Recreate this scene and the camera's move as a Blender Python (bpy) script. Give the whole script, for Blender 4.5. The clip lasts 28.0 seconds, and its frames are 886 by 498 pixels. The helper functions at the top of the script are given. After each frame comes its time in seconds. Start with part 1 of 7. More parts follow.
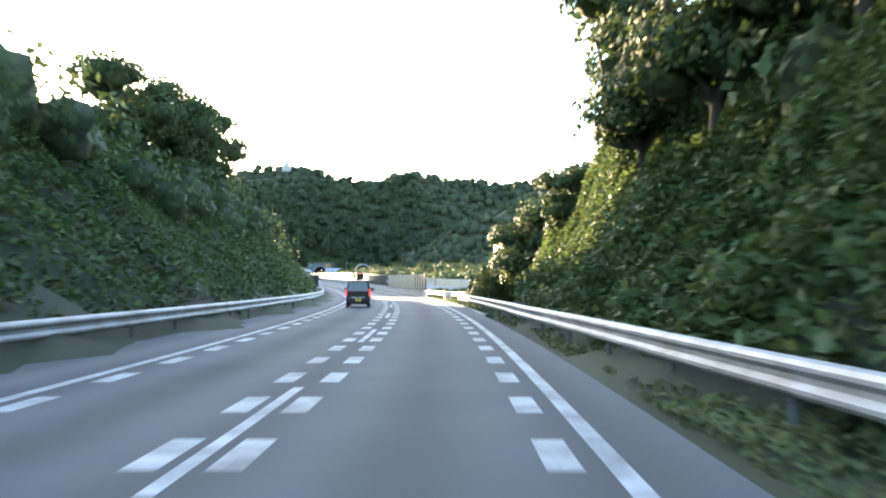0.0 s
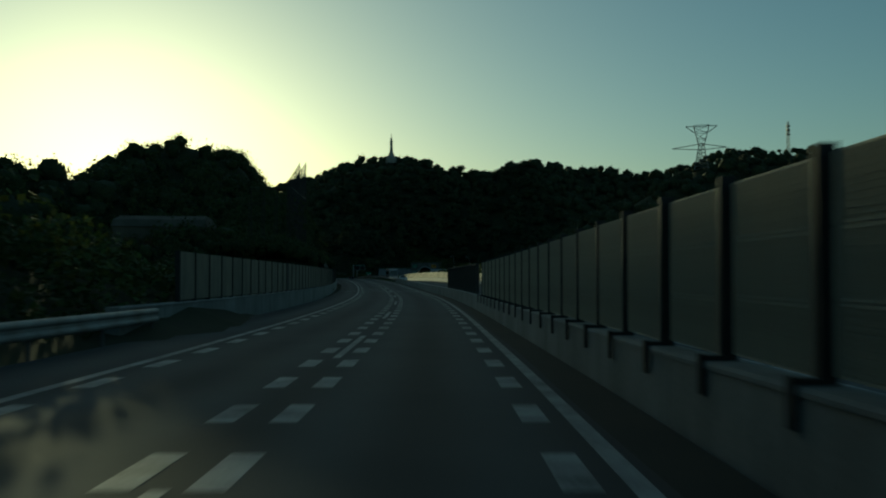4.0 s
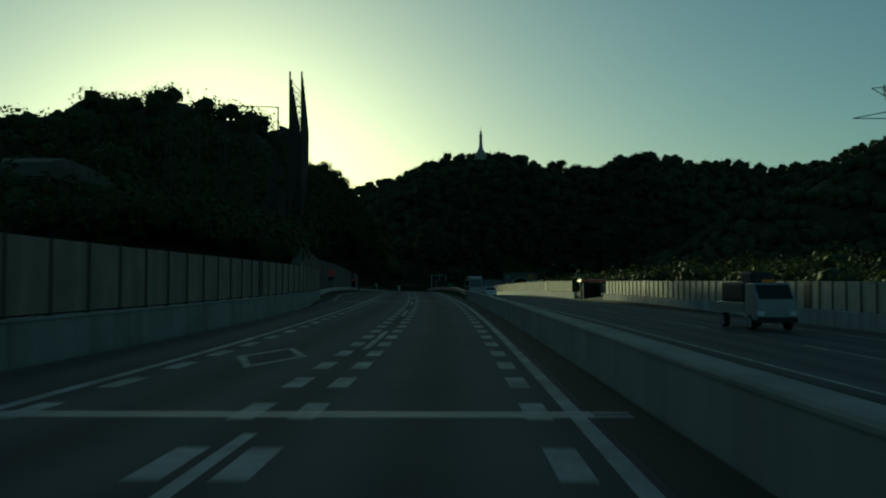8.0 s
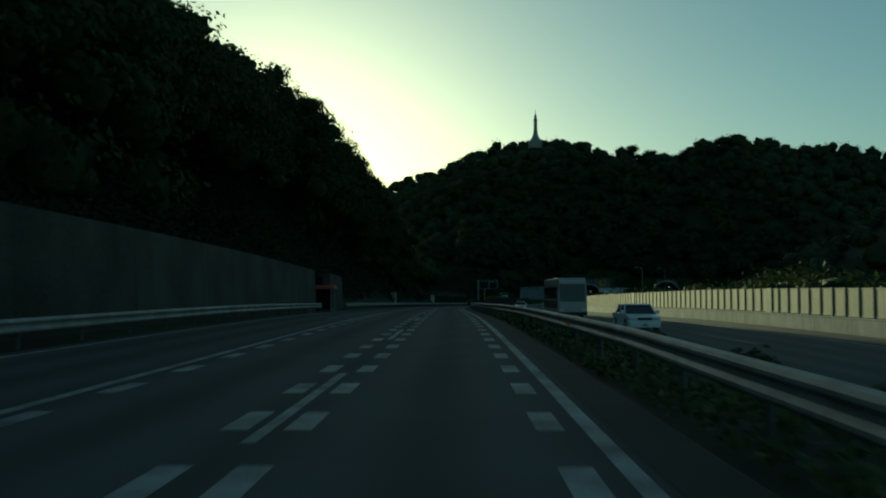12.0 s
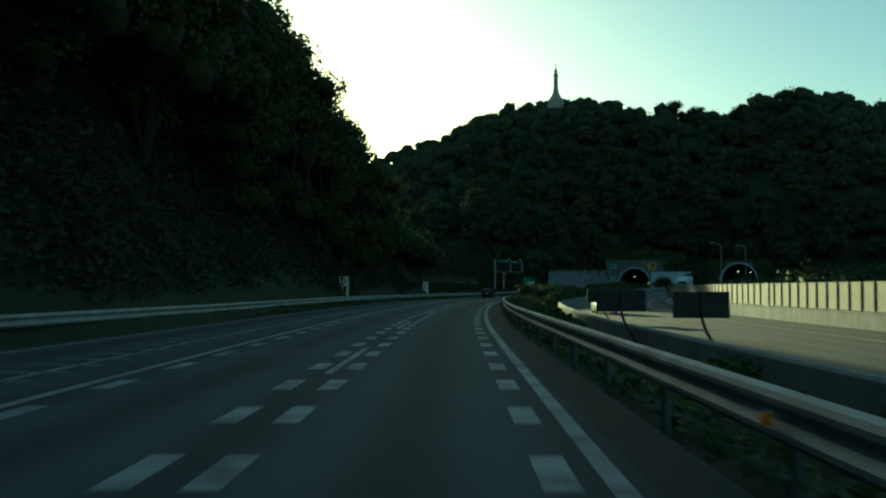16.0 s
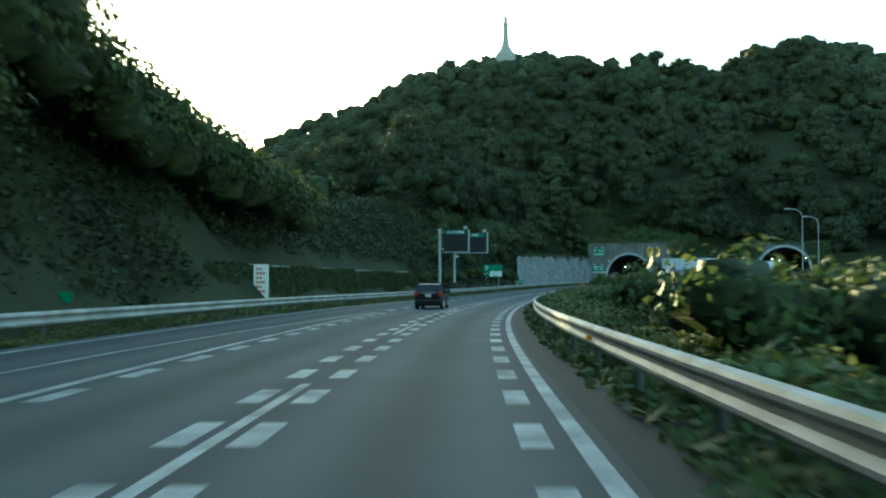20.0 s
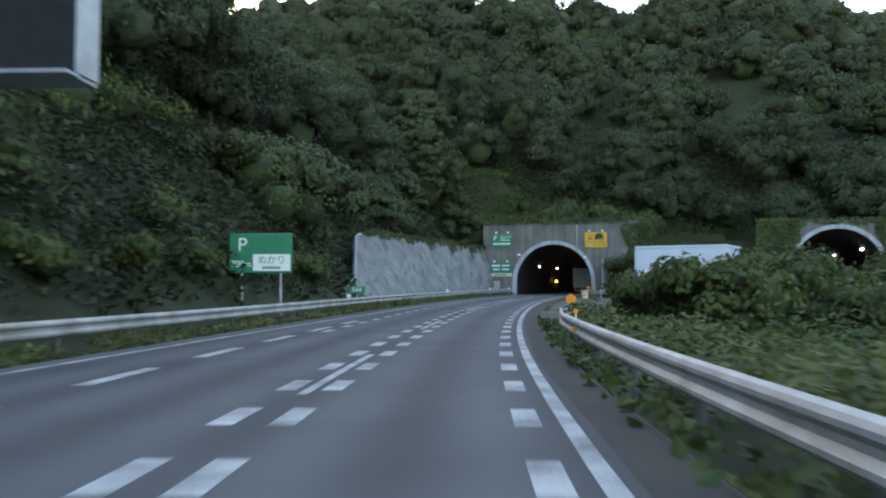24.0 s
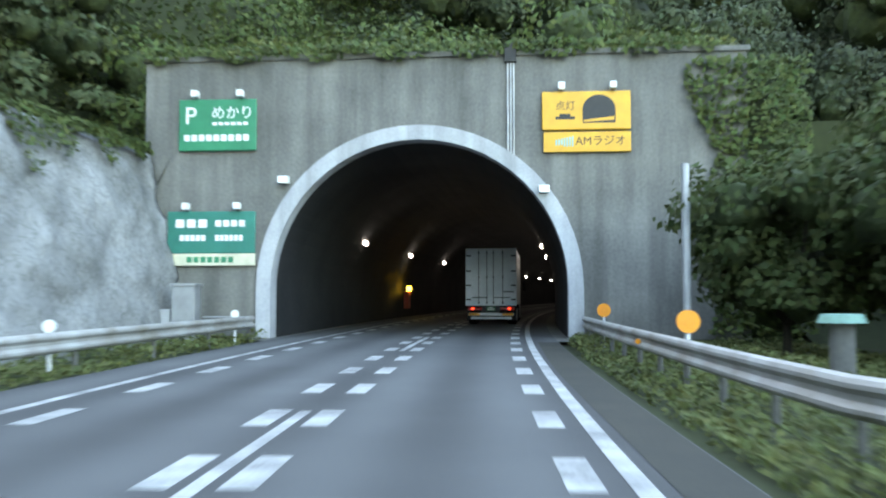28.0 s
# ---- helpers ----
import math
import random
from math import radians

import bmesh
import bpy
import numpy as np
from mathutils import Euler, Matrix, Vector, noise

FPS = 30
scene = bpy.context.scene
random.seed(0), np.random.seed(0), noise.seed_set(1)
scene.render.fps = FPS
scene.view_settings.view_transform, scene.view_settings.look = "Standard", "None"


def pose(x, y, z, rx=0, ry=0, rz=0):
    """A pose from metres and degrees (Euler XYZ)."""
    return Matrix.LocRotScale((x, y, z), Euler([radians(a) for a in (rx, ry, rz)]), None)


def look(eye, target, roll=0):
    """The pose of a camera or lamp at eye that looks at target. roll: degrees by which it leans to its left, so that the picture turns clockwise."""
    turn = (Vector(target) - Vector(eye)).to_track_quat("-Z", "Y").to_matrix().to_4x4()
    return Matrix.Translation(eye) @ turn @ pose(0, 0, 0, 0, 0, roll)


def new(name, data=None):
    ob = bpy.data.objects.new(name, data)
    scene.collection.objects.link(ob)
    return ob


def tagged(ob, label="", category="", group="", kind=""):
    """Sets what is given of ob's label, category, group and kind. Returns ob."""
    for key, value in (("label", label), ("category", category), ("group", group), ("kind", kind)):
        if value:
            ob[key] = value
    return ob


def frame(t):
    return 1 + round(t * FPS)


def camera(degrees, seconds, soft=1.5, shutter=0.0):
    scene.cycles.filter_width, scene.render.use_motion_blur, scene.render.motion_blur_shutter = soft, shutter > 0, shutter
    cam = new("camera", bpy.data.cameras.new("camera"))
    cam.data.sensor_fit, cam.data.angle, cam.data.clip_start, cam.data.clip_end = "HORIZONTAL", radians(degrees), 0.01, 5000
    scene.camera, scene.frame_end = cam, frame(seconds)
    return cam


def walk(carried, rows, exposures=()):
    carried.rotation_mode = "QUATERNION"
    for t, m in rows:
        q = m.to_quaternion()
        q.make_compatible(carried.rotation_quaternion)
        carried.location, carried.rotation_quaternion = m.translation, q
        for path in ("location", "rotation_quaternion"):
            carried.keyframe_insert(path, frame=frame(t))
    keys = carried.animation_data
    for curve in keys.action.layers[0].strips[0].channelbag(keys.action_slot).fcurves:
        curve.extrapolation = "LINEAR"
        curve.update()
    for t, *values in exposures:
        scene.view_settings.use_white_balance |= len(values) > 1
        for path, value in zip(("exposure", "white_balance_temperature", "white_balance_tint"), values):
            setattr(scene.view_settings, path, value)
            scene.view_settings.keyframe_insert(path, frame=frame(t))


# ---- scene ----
# The drive: seconds, eye, tilt and turn in degrees
ROWS = [
    (0, -0.08, 0.00, 0.00, 1.32, -16.36),
    (0.5, 3.21, 10.95, -0.17, 1.06, -15.30),
    (1, 6.30, 21.99, -0.34, 1.17, -14.29),
    (1.5, 9.23, 33.13, -0.53, 1.22, -13.47),
    (2, 12.03, 44.35, -0.72, 1.27, -12.74),
    (2.5, 14.69, 55.64, -0.91, 1.36, -12.01),
    (3, 17.21, 67.02, -1.09, 1.33, -11.28),
    (3.5, 19.59, 78.46, -1.26, 1.44, -10.51),
    (4, 21.73, 90.00, -1.41, 1.55, -8.83),
    (4.5, 23.58, 101.58, -1.55, 1.66, -7.54),
    (5, 25.23, 113.13, -1.66, 1.78, -7.10),
    (5.5, 26.84, 124.62, -1.75, 1.92, -7.13),
    (6, 28.38, 136.06, -1.82, 2.07, -6.43),
    (6.5, 29.74, 147.46, -1.88, 2.13, -5.50),
    (7, 30.91, 158.81, -1.92, 2.10, -4.51),
    (7.5, 31.91, 170.12, -1.96, 2.26, -3.62),
    (8, 32.75, 181.39, -1.99, 2.40, -2.87),
    (8.5, 33.46, 192.59, -2.00, 2.51, -2.37),
    (9, 34.08, 203.72, -1.98, 2.61, -2.06),
    (9.5, 34.65, 214.78, -1.92, 2.70, -1.77),
    (10, 35.15, 225.76, -1.83, 2.70, -1.43),
    (10.5, 35.56, 236.67, -1.73, 2.83, -0.92),
    (11, 35.88, 247.50, -1.64, 2.77, -0.37),
    (11.5, 36.09, 258.27, -1.57, 2.78, -0.01),
    (12, 36.24, 268.95, -1.51, 2.90, 0.18),
    (12.5, 36.37, 279.57, -1.47, 2.76, 0.36),
    (13, 36.49, 290.11, -1.43, 2.64, 0.15),
    (13.5, 36.63, 300.60, -1.40, 2.55, 0.11),
    (14, 36.76, 311.01, -1.38, 2.46, 0.41),
    (14.5, 36.81, 321.37, -1.39, 2.36, 0.82),
    (15, 36.84, 331.65, -1.43, 2.25, 0.70),
    (15.5, 36.89, 341.87, -1.50, 2.10, 0.58),
    (16, 36.95, 352.02, -1.61, 2.03, 0.55),
    (16.5, 37.00, 362.23, -1.73, 2.09, 0.59),
    (17, 37.05, 372.62, -1.84, 1.98, 0.45),
    (17.5, 37.17, 383.19, -1.93, 1.99, -0.08),
    (18, 37.42, 393.93, -2.01, 1.70, -0.80),
    (18.5, 37.80, 404.85, -2.09, 1.75, -1.63),
    (19, 38.34, 415.94, -2.18, 1.89, -2.25),
    (19.5, 39.03, 427.21, -2.28, 1.66, -2.89),
    (20, 39.88, 438.64, -2.40, 1.68, -3.72),
    (20.5, 40.93, 450.13, -2.53, 1.81, -4.69),
    (21, 42.16, 461.57, -2.65, 1.88, -5.69),
    (21.5, 43.59, 472.95, -2.78, 1.94, -6.83),
    (22, 45.31, 484.26, -2.90, 2.03, -8.52),
    (22.5, 47.33, 495.49, -3.01, 2.13, -10.02),
    (23, 49.59, 506.64, -3.11, 2.23, -11.04),
    (23.5, 52.02, 517.73, -3.19, 2.32, -11.83),
    (24, 54.64, 528.73, -3.26, 2.38, -13.11),
    (24.5, 57.51, 539.66, -3.31, 2.29, -14.52),
    (25, 60.66, 550.52, -3.33, 2.58, -15.93),
    (25.5, 64.04, 561.30, -3.31, 2.80, -17.12),
    (26, 67.65, 572.01, -3.27, 3.03, -18.33),
    (26.5, 71.51, 582.64, -3.21, 3.03, -19.72),
    (27, 75.64, 593.17, -3.15, 3.04, -21.22),
    (27.5, 80.03, 603.59, -3.08, 3.08, -22.70),
    (28, 84.67, 613.90, -3.01, 3.07, -23.97),
]
# how the camera's exposure, white balance (kelvin) and tint drift on the way
EXPOSURES = [
    (0, 4.1, 6600, 13), (1, 2.0, 7200, -15), (2, 0.7, 7500, -21), (3, -0.75, 6100, -25), (5.5, -0.8, 5850, -34), (8, -0.8, 5800, -35), (12, -0.45, 5900, -35),
    (15, 0.05, 6050, -37), (17, 1.25, 6350, -39), (18, 2.1, 6500, -36), (18.5, 2.35, 6700, -30), (20, 2.95, 6800, -20), (21.5, 3.8, 7400, 9), (23.5, 3.65, 7900, 18), (25, 3.85, 8500, 20), (26, 4.45, 8900, 22), (26.5, 4.65, 9000, 22), (27, 4.5, 9000, 20), (28, 5.05, 8900, 16),
]
cam = camera(52.8, 28.0, soft=2.0, shutter=0.3)
walk(cam, [(t, pose(x, y, z, 90 + tilt, 0, turn)) for t, x, y, z, tilt, turn in ROWS], EXPOSURES)

# ---- sky and sun: late sun ahead, a little to the left, low over the hills ----
SUN_ELEVATION, SUN_TURN = radians(7.7), radians(11.2)
world = bpy.data.worlds.new("evening_sky")
scene.world = world
world.use_nodes = True
wn = world.node_tree
wn.nodes.clear()
sky = wn.nodes.new("ShaderNodeTexSky")
sky.sky_type, sky.sun_disc = "NISHITA", False
sky.sun_elevation, sky.sun_rotation = SUN_ELEVATION, -SUN_TURN
sky.air_density, sky.dust_density, sky.ozone_density = 1.0, 0.95, 2.0
bg = wn.nodes.new("ShaderNodeBackground")
bg.inputs["Strength"].default_value = 0.12
wo = wn.nodes.new("ShaderNodeOutputWorld")
wn.links.new(sky.outputs["Color"], bg.inputs["Color"])
wn.links.new(bg.outputs["Background"], wo.inputs["Surface"])
sun = new("sun", bpy.data.lights.new("sun", "SUN"))
sun.data.energy, sun.data.angle, sun.data.color = 4.3, radians(0.6), (1.0, 0.8, 0.5)
sun.matrix_world = look((0, 0, 0), (math.sin(SUN_TURN) * math.cos(SUN_ELEVATION), -math.cos(SUN_TURN) * math.cos(SUN_ELEVATION), -math.sin(SUN_ELEVATION)))


# ---- materials ----
def material(name, color, rough=0.8, metal=0.0, other=None, scale=4.0, fine=60.0, bump=0.2, mix=0.5, vary=0.0, emit=0.0, translucent=0.0, streak=0.0):
    """A surface with coarse stains and fine grain; vary: a spread of brightness from piece to piece."""
    m = bpy.data.materials.new(name)
    m.use_nodes = True
    nt = m.node_tree
    nodes, links = nt.nodes, nt.links
    p = nodes["Principled BSDF"]
    p.inputs["Roughness"].default_value, p.inputs["Metallic"].default_value = rough, metal
    p.inputs["Specular IOR Level"].default_value = 0.5 if rough < 0.65 else 0.2
    co = nodes.new("ShaderNodeTexCoord")
    n1, n2 = nodes.new("ShaderNodeTexNoise"), nodes.new("ShaderNodeTexNoise")
    n1.inputs["Scale"].default_value, n2.inputs["Scale"].default_value = scale, fine
    n1.inputs["Detail"].default_value, n2.inputs["Detail"].default_value = 6.0, 3.0
    for n in (n1, n2):
        links.new(co.outputs["Object"], n.inputs["Vector"])
    add = nodes.new("ShaderNodeMath")
    add.operation = "MULTIPLY_ADD"
    links.new(n2.outputs["Fac"], add.inputs[0])
    add.inputs[1].default_value = 0.5
    links.new(n1.outputs["Fac"], add.inputs[2])
    ramp = nodes.new("ShaderNodeValToRGB")
    ramp.color_ramp.elements[0].position, ramp.color_ramp.elements[1].position = 0.75 - 0.5 * mix, 0.75 + 0.5 * mix
    ramp.color_ramp.elements[0].color = (*(other or [c * 0.65 for c in color]), 1)
    ramp.color_ramp.elements[1].color = (*color, 1)
    links.new(add.outputs[0], ramp.inputs["Fac"])
    out = ramp.outputs["Color"]
    if streak:
        mp, n3, r3, mul = nodes.new("ShaderNodeMapping"), nodes.new("ShaderNodeTexNoise"), nodes.new("ShaderNodeMapRange"), nodes.new("ShaderNodeMixRGB")
        mp.inputs["Scale"].default_value = (1.1, 1.1, 0.1)
        n3.inputs["Scale"].default_value, n3.inputs["Detail"].default_value = 1.6, 5.0
        links.new(co.outputs["Object"], mp.inputs["Vector"])
        links.new(mp.outputs["Vector"], n3.inputs["Vector"])
        r3.inputs["From Min"].default_value, r3.inputs["From Max"].default_value = 0.3, 0.62
        r3.inputs["To Min"].default_value, r3.inputs["To Max"].default_value = streak, 0.0
        links.new(n3.outputs["Fac"], r3.inputs["Value"])
        links.new(r3.outputs["Result"], mul.inputs["Fac"])
        links.new(out, mul.inputs["Color1"])
        mul.inputs["Color2"].default_value = (0.045, 0.045, 0.04, 1)
        out = mul.outputs["Color"]
    if vary:
        info, hsv = nodes.new("ShaderNodeNewGeometry"), nodes.new("ShaderNodeHueSaturation")
        rng = nodes.new("ShaderNodeMapRange")
        rng.inputs["To Min"].default_value, rng.inputs["To Max"].default_value = 1 - vary, 1 + vary
        links.new(info.outputs["Random Per Island"], rng.inputs["Value"])
        links.new(rng.outputs["Result"], hsv.inputs["Value"])
        hue, mixed = nodes.new("ShaderNodeMapRange"), nodes.new("ShaderNodeMath")
        mixed.operation, mixed.inputs[1].default_value = "MULTIPLY", 7.31
        fr = nodes.new("ShaderNodeMath")
        fr.operation = "FRACT"
        links.new(info.outputs["Random Per Island"], mixed.inputs[0])
        links.new(mixed.outputs[0], fr.inputs[0])
        links.new(fr.outputs[0], hue.inputs["Value"])
        hue.inputs["To Min"].default_value, hue.inputs["To Max"].default_value = 0.465, 0.525
        links.new(hue.outputs["Result"], hsv.inputs["Hue"])
        links.new(out, hsv.inputs["Color"])
        out = hsv.outputs["Color"]
    links.new(out, p.inputs["Base Color"])
    if bump:
        b = nodes.new("ShaderNodeBump")
        b.inputs["Strength"].default_value, b.inputs["Distance"].default_value = bump, 0.02
        links.new(add.outputs[0], b.inputs["Height"])
        links.new(b.outputs["Normal"], p.inputs["Normal"])
    if emit:
        links.new(out, p.inputs["Emission Color"])
        p.inputs["Emission Strength"].default_value = emit
    if translucent:
        tr, mx = nodes.new("ShaderNodeBsdfTranslucent"), nodes.new("ShaderNodeMixShader")
        links.new(out, tr.inputs["Color"])
        mx.inputs["Fac"].default_value = translucent
        links.new(p.outputs["BSDF"], mx.inputs[1])
        links.new(tr.outputs["BSDF"], mx.inputs[2])
        links.new(mx.outputs["Shader"], nodes["Material Output"].inputs["Surface"])
    return m


ASPHALT = material("asphalt", (0.08, 0.081, 0.082), 0.9, other=(0.053, 0.054, 0.055), scale=0.35, fine=45, bump=0.35, mix=0.9)
PAINT = material("road_paint", (0.43, 0.43, 0.42), 0.75, other=(0.13, 0.13, 0.13), scale=1.3, fine=24, bump=0.15, mix=0.5)
SOIL = material("soil_and_undergrowth", (0.035, 0.045, 0.018), 0.95, other=(0.02, 0.022, 0.012), scale=0.15, fine=4, bump=0.6)
CONCRETE = material("concrete", (0.3, 0.295, 0.28), 0.85, other=(0.17, 0.168, 0.16), scale=0.5, fine=18, bump=0.3, mix=0.7, streak=0.28)
DARK_CONCRETE = material("weathered_concrete", (0.2, 0.195, 0.18), 0.9, other=(0.085, 0.085, 0.08), scale=0.45, fine=9, bump=0.3, mix=0.7, streak=0.5)
PALE_CONCRETE = material("pale_concrete", (0.43, 0.44, 0.45), 0.85, other=(0.28, 0.29, 0.31), scale=0.8, fine=14, bump=0.2, mix=0.6, streak=0.35)
ROCK = material("grey_shotcrete", (0.25, 0.252, 0.25), 0.9, other=(0.12, 0.122, 0.118), scale=0.6, fine=7, bump=1.0, mix=0.45)
STEEL = material("galvanised_steel", (0.42, 0.43, 0.44), 0.52, 0.7, other=(0.26, 0.265, 0.27), scale=2.0, fine=40, bump=0.05, mix=0.6)
RAIL = material("weathered_rail_steel", (0.38, 0.38, 0.375), 0.6, 0.3, other=(0.17, 0.15, 0.12), scale=1.2, fine=22, bump=0.06, mix=0.5)
# weathered post steel, darkened further for the shadow under the rail beam
SHADED_POST_STEEL = material("shaded_post_steel", (0.15, 0.15, 0.145), 0.7, 0.3, other=(0.08, 0.075, 0.065), scale=2.5, fine=30, bump=0.1, mix=0.6)
MOSSY = material("mossy_concrete", (0.115, 0.108, 0.09), 0.95, other=(0.045, 0.045, 0.036), scale=0.3, fine=6, bump=0.4, mix=0.5, streak=0.22)
DARK_STEEL = material("dark_steel", (0.05, 0.05, 0.05), 0.65, 0.3, other=(0.028, 0.028, 0.028), scale=3, bump=0.05)
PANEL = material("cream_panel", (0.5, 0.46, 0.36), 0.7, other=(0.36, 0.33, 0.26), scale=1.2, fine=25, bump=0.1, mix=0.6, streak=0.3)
# darker copy of the cream panel: the left fence's backlit shade as colour
BACKLIT_PANEL = material("backlit_panel", (0.27, 0.235, 0.18), 0.75, other=(0.18, 0.155, 0.12), scale=1.2, fine=25, bump=0.1, mix=0.6, streak=0.4)
WHITE = material("white_paint", (0.78, 0.79, 0.8), 0.55, other=(0.6, 0.61, 0.62), scale=1.5, fine=20, bump=0.05, mix=0.5)
BLACK_PAINT = material("black_car_paint", (0.008, 0.008, 0.01), 0.18, other=(0.005, 0.005, 0.006), scale=3, bump=0.0)
RUBBER = material("rubber", (0.02, 0.02, 0.02), 0.85, scale=10, bump=0.1)
LEAF = material("leaves", (0.06, 0.082, 0.026), 0.7, other=(0.022, 0.034, 0.011), scale=0.12, fine=1.2, bump=0.0, mix=0.6, vary=0.26, translucent=0.25)
KUDZU = material("kudzu_leaves", (0.085, 0.115, 0.034), 0.65, other=(0.035, 0.055, 0.016), scale=0.25, fine=2.0, bump=0.0, mix=0.6, vary=0.3, translucent=0.3)
GRASS = material("grass_blades", (0.135, 0.155, 0.056), 0.7, other=(0.055, 0.072, 0.025), scale=0.4, fine=3.0, bump=0.0, mix=0.6, vary=0.3, translucent=0.3)
FAR_LEAF = material("far_leaves", (0.058, 0.073, 0.035), 0.75, other=(0.026, 0.034, 0.017), scale=0.03, fine=0.3, bump=0.0, mix=0.6, vary=0.25, translucent=0.15)
BARK = material("bark", (0.04, 0.033, 0.025), 0.9, other=(0.02, 0.017, 0.013), scale=3, fine=25, bump=0.6)
GREEN_SIGN = material("green_sign", (0.0, 0.2, 0.1), 0.45, other=(0.0, 0.15, 0.075), scale=2, bump=0.0)
YELLOW_SIGN = material("yellow_sign", (0.68, 0.34, 0.02), 0.5, other=(0.52, 0.25, 0.015), scale=2, bump=0.0)
ORANGE = material("orange_reflector", (0.9, 0.3, 0.01), 0.35, other=(0.8, 0.22, 0.01), scale=20, bump=0.0)
BLACK = material("black", (0.015, 0.015, 0.015), 0.6, scale=5, bump=0.0)


# ---- mesh helpers ----
def mesh_object(name, verts, faces, mat, parent=None, label="", smooth=False):
    me = bpy.data.meshes.new(name)
    me.from_pydata([tuple(v) for v in verts], [], faces)
    me.update()
    if smooth:
        me.polygons.foreach_set("use_smooth", [True] * len(me.polygons))
    me.materials.append(mat)
    ob = new(name, me)
    if parent:
        ob.parent = parent
    if label:
        tagged(ob, label)
    return ob


def part(name, bm, mat, parent=None, label=""):
    me = bpy.data.meshes.new(name)
    bm.to_mesh(me)
    bm.free()
    me.materials.append(mat)
    ob = new(name, me)
    if parent:
        ob.parent = parent
    if label:
        tagged(ob, label)
    return ob


def empty(name, m, label, category, group=""):
    ob = new(name)
    ob.matrix_world = m
    return tagged(ob, label, category, group)


def box(bm, x0, x1, y0, y1, z0, z1, bevel=0.0):
    r = bmesh.ops.create_cube(bm, size=1.0, matrix=Matrix.Translation(((x0 + x1) / 2, (y0 + y1) / 2, (z0 + z1) / 2)) @ Matrix.Diagonal((x1 - x0, y1 - y0, z1 - z0, 1)))
    if bevel:
        edges = list({e for v in r["verts"] for e in v.link_edges})
        bmesh.ops.bevel(bm, geom=edges, offset=bevel, segments=2, affect="EDGES", profile=0.5)
    return bm


def cyl(bm, a, b, r, r2=None, n=10):
    a, b = Vector(a), Vector(b)
    d = b - a
    m = Matrix.Translation((a + b) / 2) @ d.to_track_quat("Z", "Y").to_matrix().to_4x4()
    bmesh.ops.create_cone(bm, cap_ends=True, segments=n, radius1=r, radius2=r if r2 is None else r2, depth=d.length, matrix=m)
    return bm


def boxed(name, dims, mat, parent=None, label="", bevel=0.01):
    return part(name, box(bmesh.new(), *dims, bevel=bevel), mat, parent, label)


def rod(name, a, b, r, mat, parent=None, label="", r2=None, n=10):
    return part(name, cyl(bmesh.new(), a, b, r, r2, n), mat, parent, label)


# ---- the line of the road: stations every 40 m along the dashed centre line, from 160 m before the start ----
CENTRE = np.array([
    (-63.84, -146.23, 0.44), (-45.78, -110.66, -0.04), (-29.45, -74.27, -0.52), (-14.89, -37.13, -1.00),
    (-2.12, 0.66, -1.48), (8.79, 39.01, -2.09), (17.52, 77.95, -2.72), (23.72, 117.34, -3.17), (28.57, 156.94, -3.39),
    (31.65, 196.72, -3.47), (33.51, 236.63, -3.21), (34.30, 276.57, -2.96), (34.68, 316.56, -2.86), (34.74, 356.56, -3.14),
    (35.21, 396.62, -3.50), (37.38, 436.66, -3.85), (41.65, 476.59, -4.29), (49.17, 516.05, -4.65), (59.52, 554.88, -4.80),
    (73.07, 592.70, -4.63), (89.81, 629.22, -4.45), (109.44, 664.25, -4.37), (131.94, 697.52, -4.29), (156.11, 729.45, -4.21),
    (181.04, 760.79, -4.13), (206.71, 791.53, -4.05), (233.12, 821.64, -3.97),
])


def line_at(s):
    """The centre line's place and its unit way ahead at stations s (Catmull-Rom)."""
    u = np.clip((np.asarray(s, float) + 160) / 40, 1, len(CENTRE) - 2.001)
    i = np.floor(u).astype(int)
    f = (u - i)[..., None]
    a, b, c, d = CENTRE[i - 1], CENTRE[i], CENTRE[i + 1], CENTRE[np.minimum(i + 2, len(CENTRE) - 1)]
    p = 0.5 * (2 * b + (c - a) * f + (2 * a - 5 * b + 4 * c - d) * f**2 + (3 * b - a - 3 * c + d) * f**3)
    w = (c - a) + 2 * (2 * a - 5 * b + 4 * c - d) * f + 3 * (3 * b - a - 3 * c + d) * f**2
    w[..., 2] = 0
    return p, w / np.linalg.norm(w, axis=-1, keepdims=True)


def at(s, n=0.0, z=0.0):
    """Places at stations s, n metres to the right of the centre line and z above the road."""
    s, n, z = np.broadcast_arrays(np.asarray(s, float), np.asarray(n, float), np.asarray(z, float))
    p, w = line_at(s)
    return p + np.stack([w[..., 1] * n, -w[..., 0] * n, z], -1)


def here(s, n=0.0, z=0.0, turn=0.0):
    """A pose on the road: x to the right, y ahead."""
    p = at(s, n, z)
    _, w = line_at(s)
    return Matrix.Translation(Vector(p)) @ Matrix.Rotation(math.atan2(-w[0], w[1]) + radians(turn), 4, "Z")


def curve_of(pairs):
    xs, ys = [p[0] for p in pairs], [p[1] for p in pairs]
    return lambda s: np.interp(s, xs, ys)


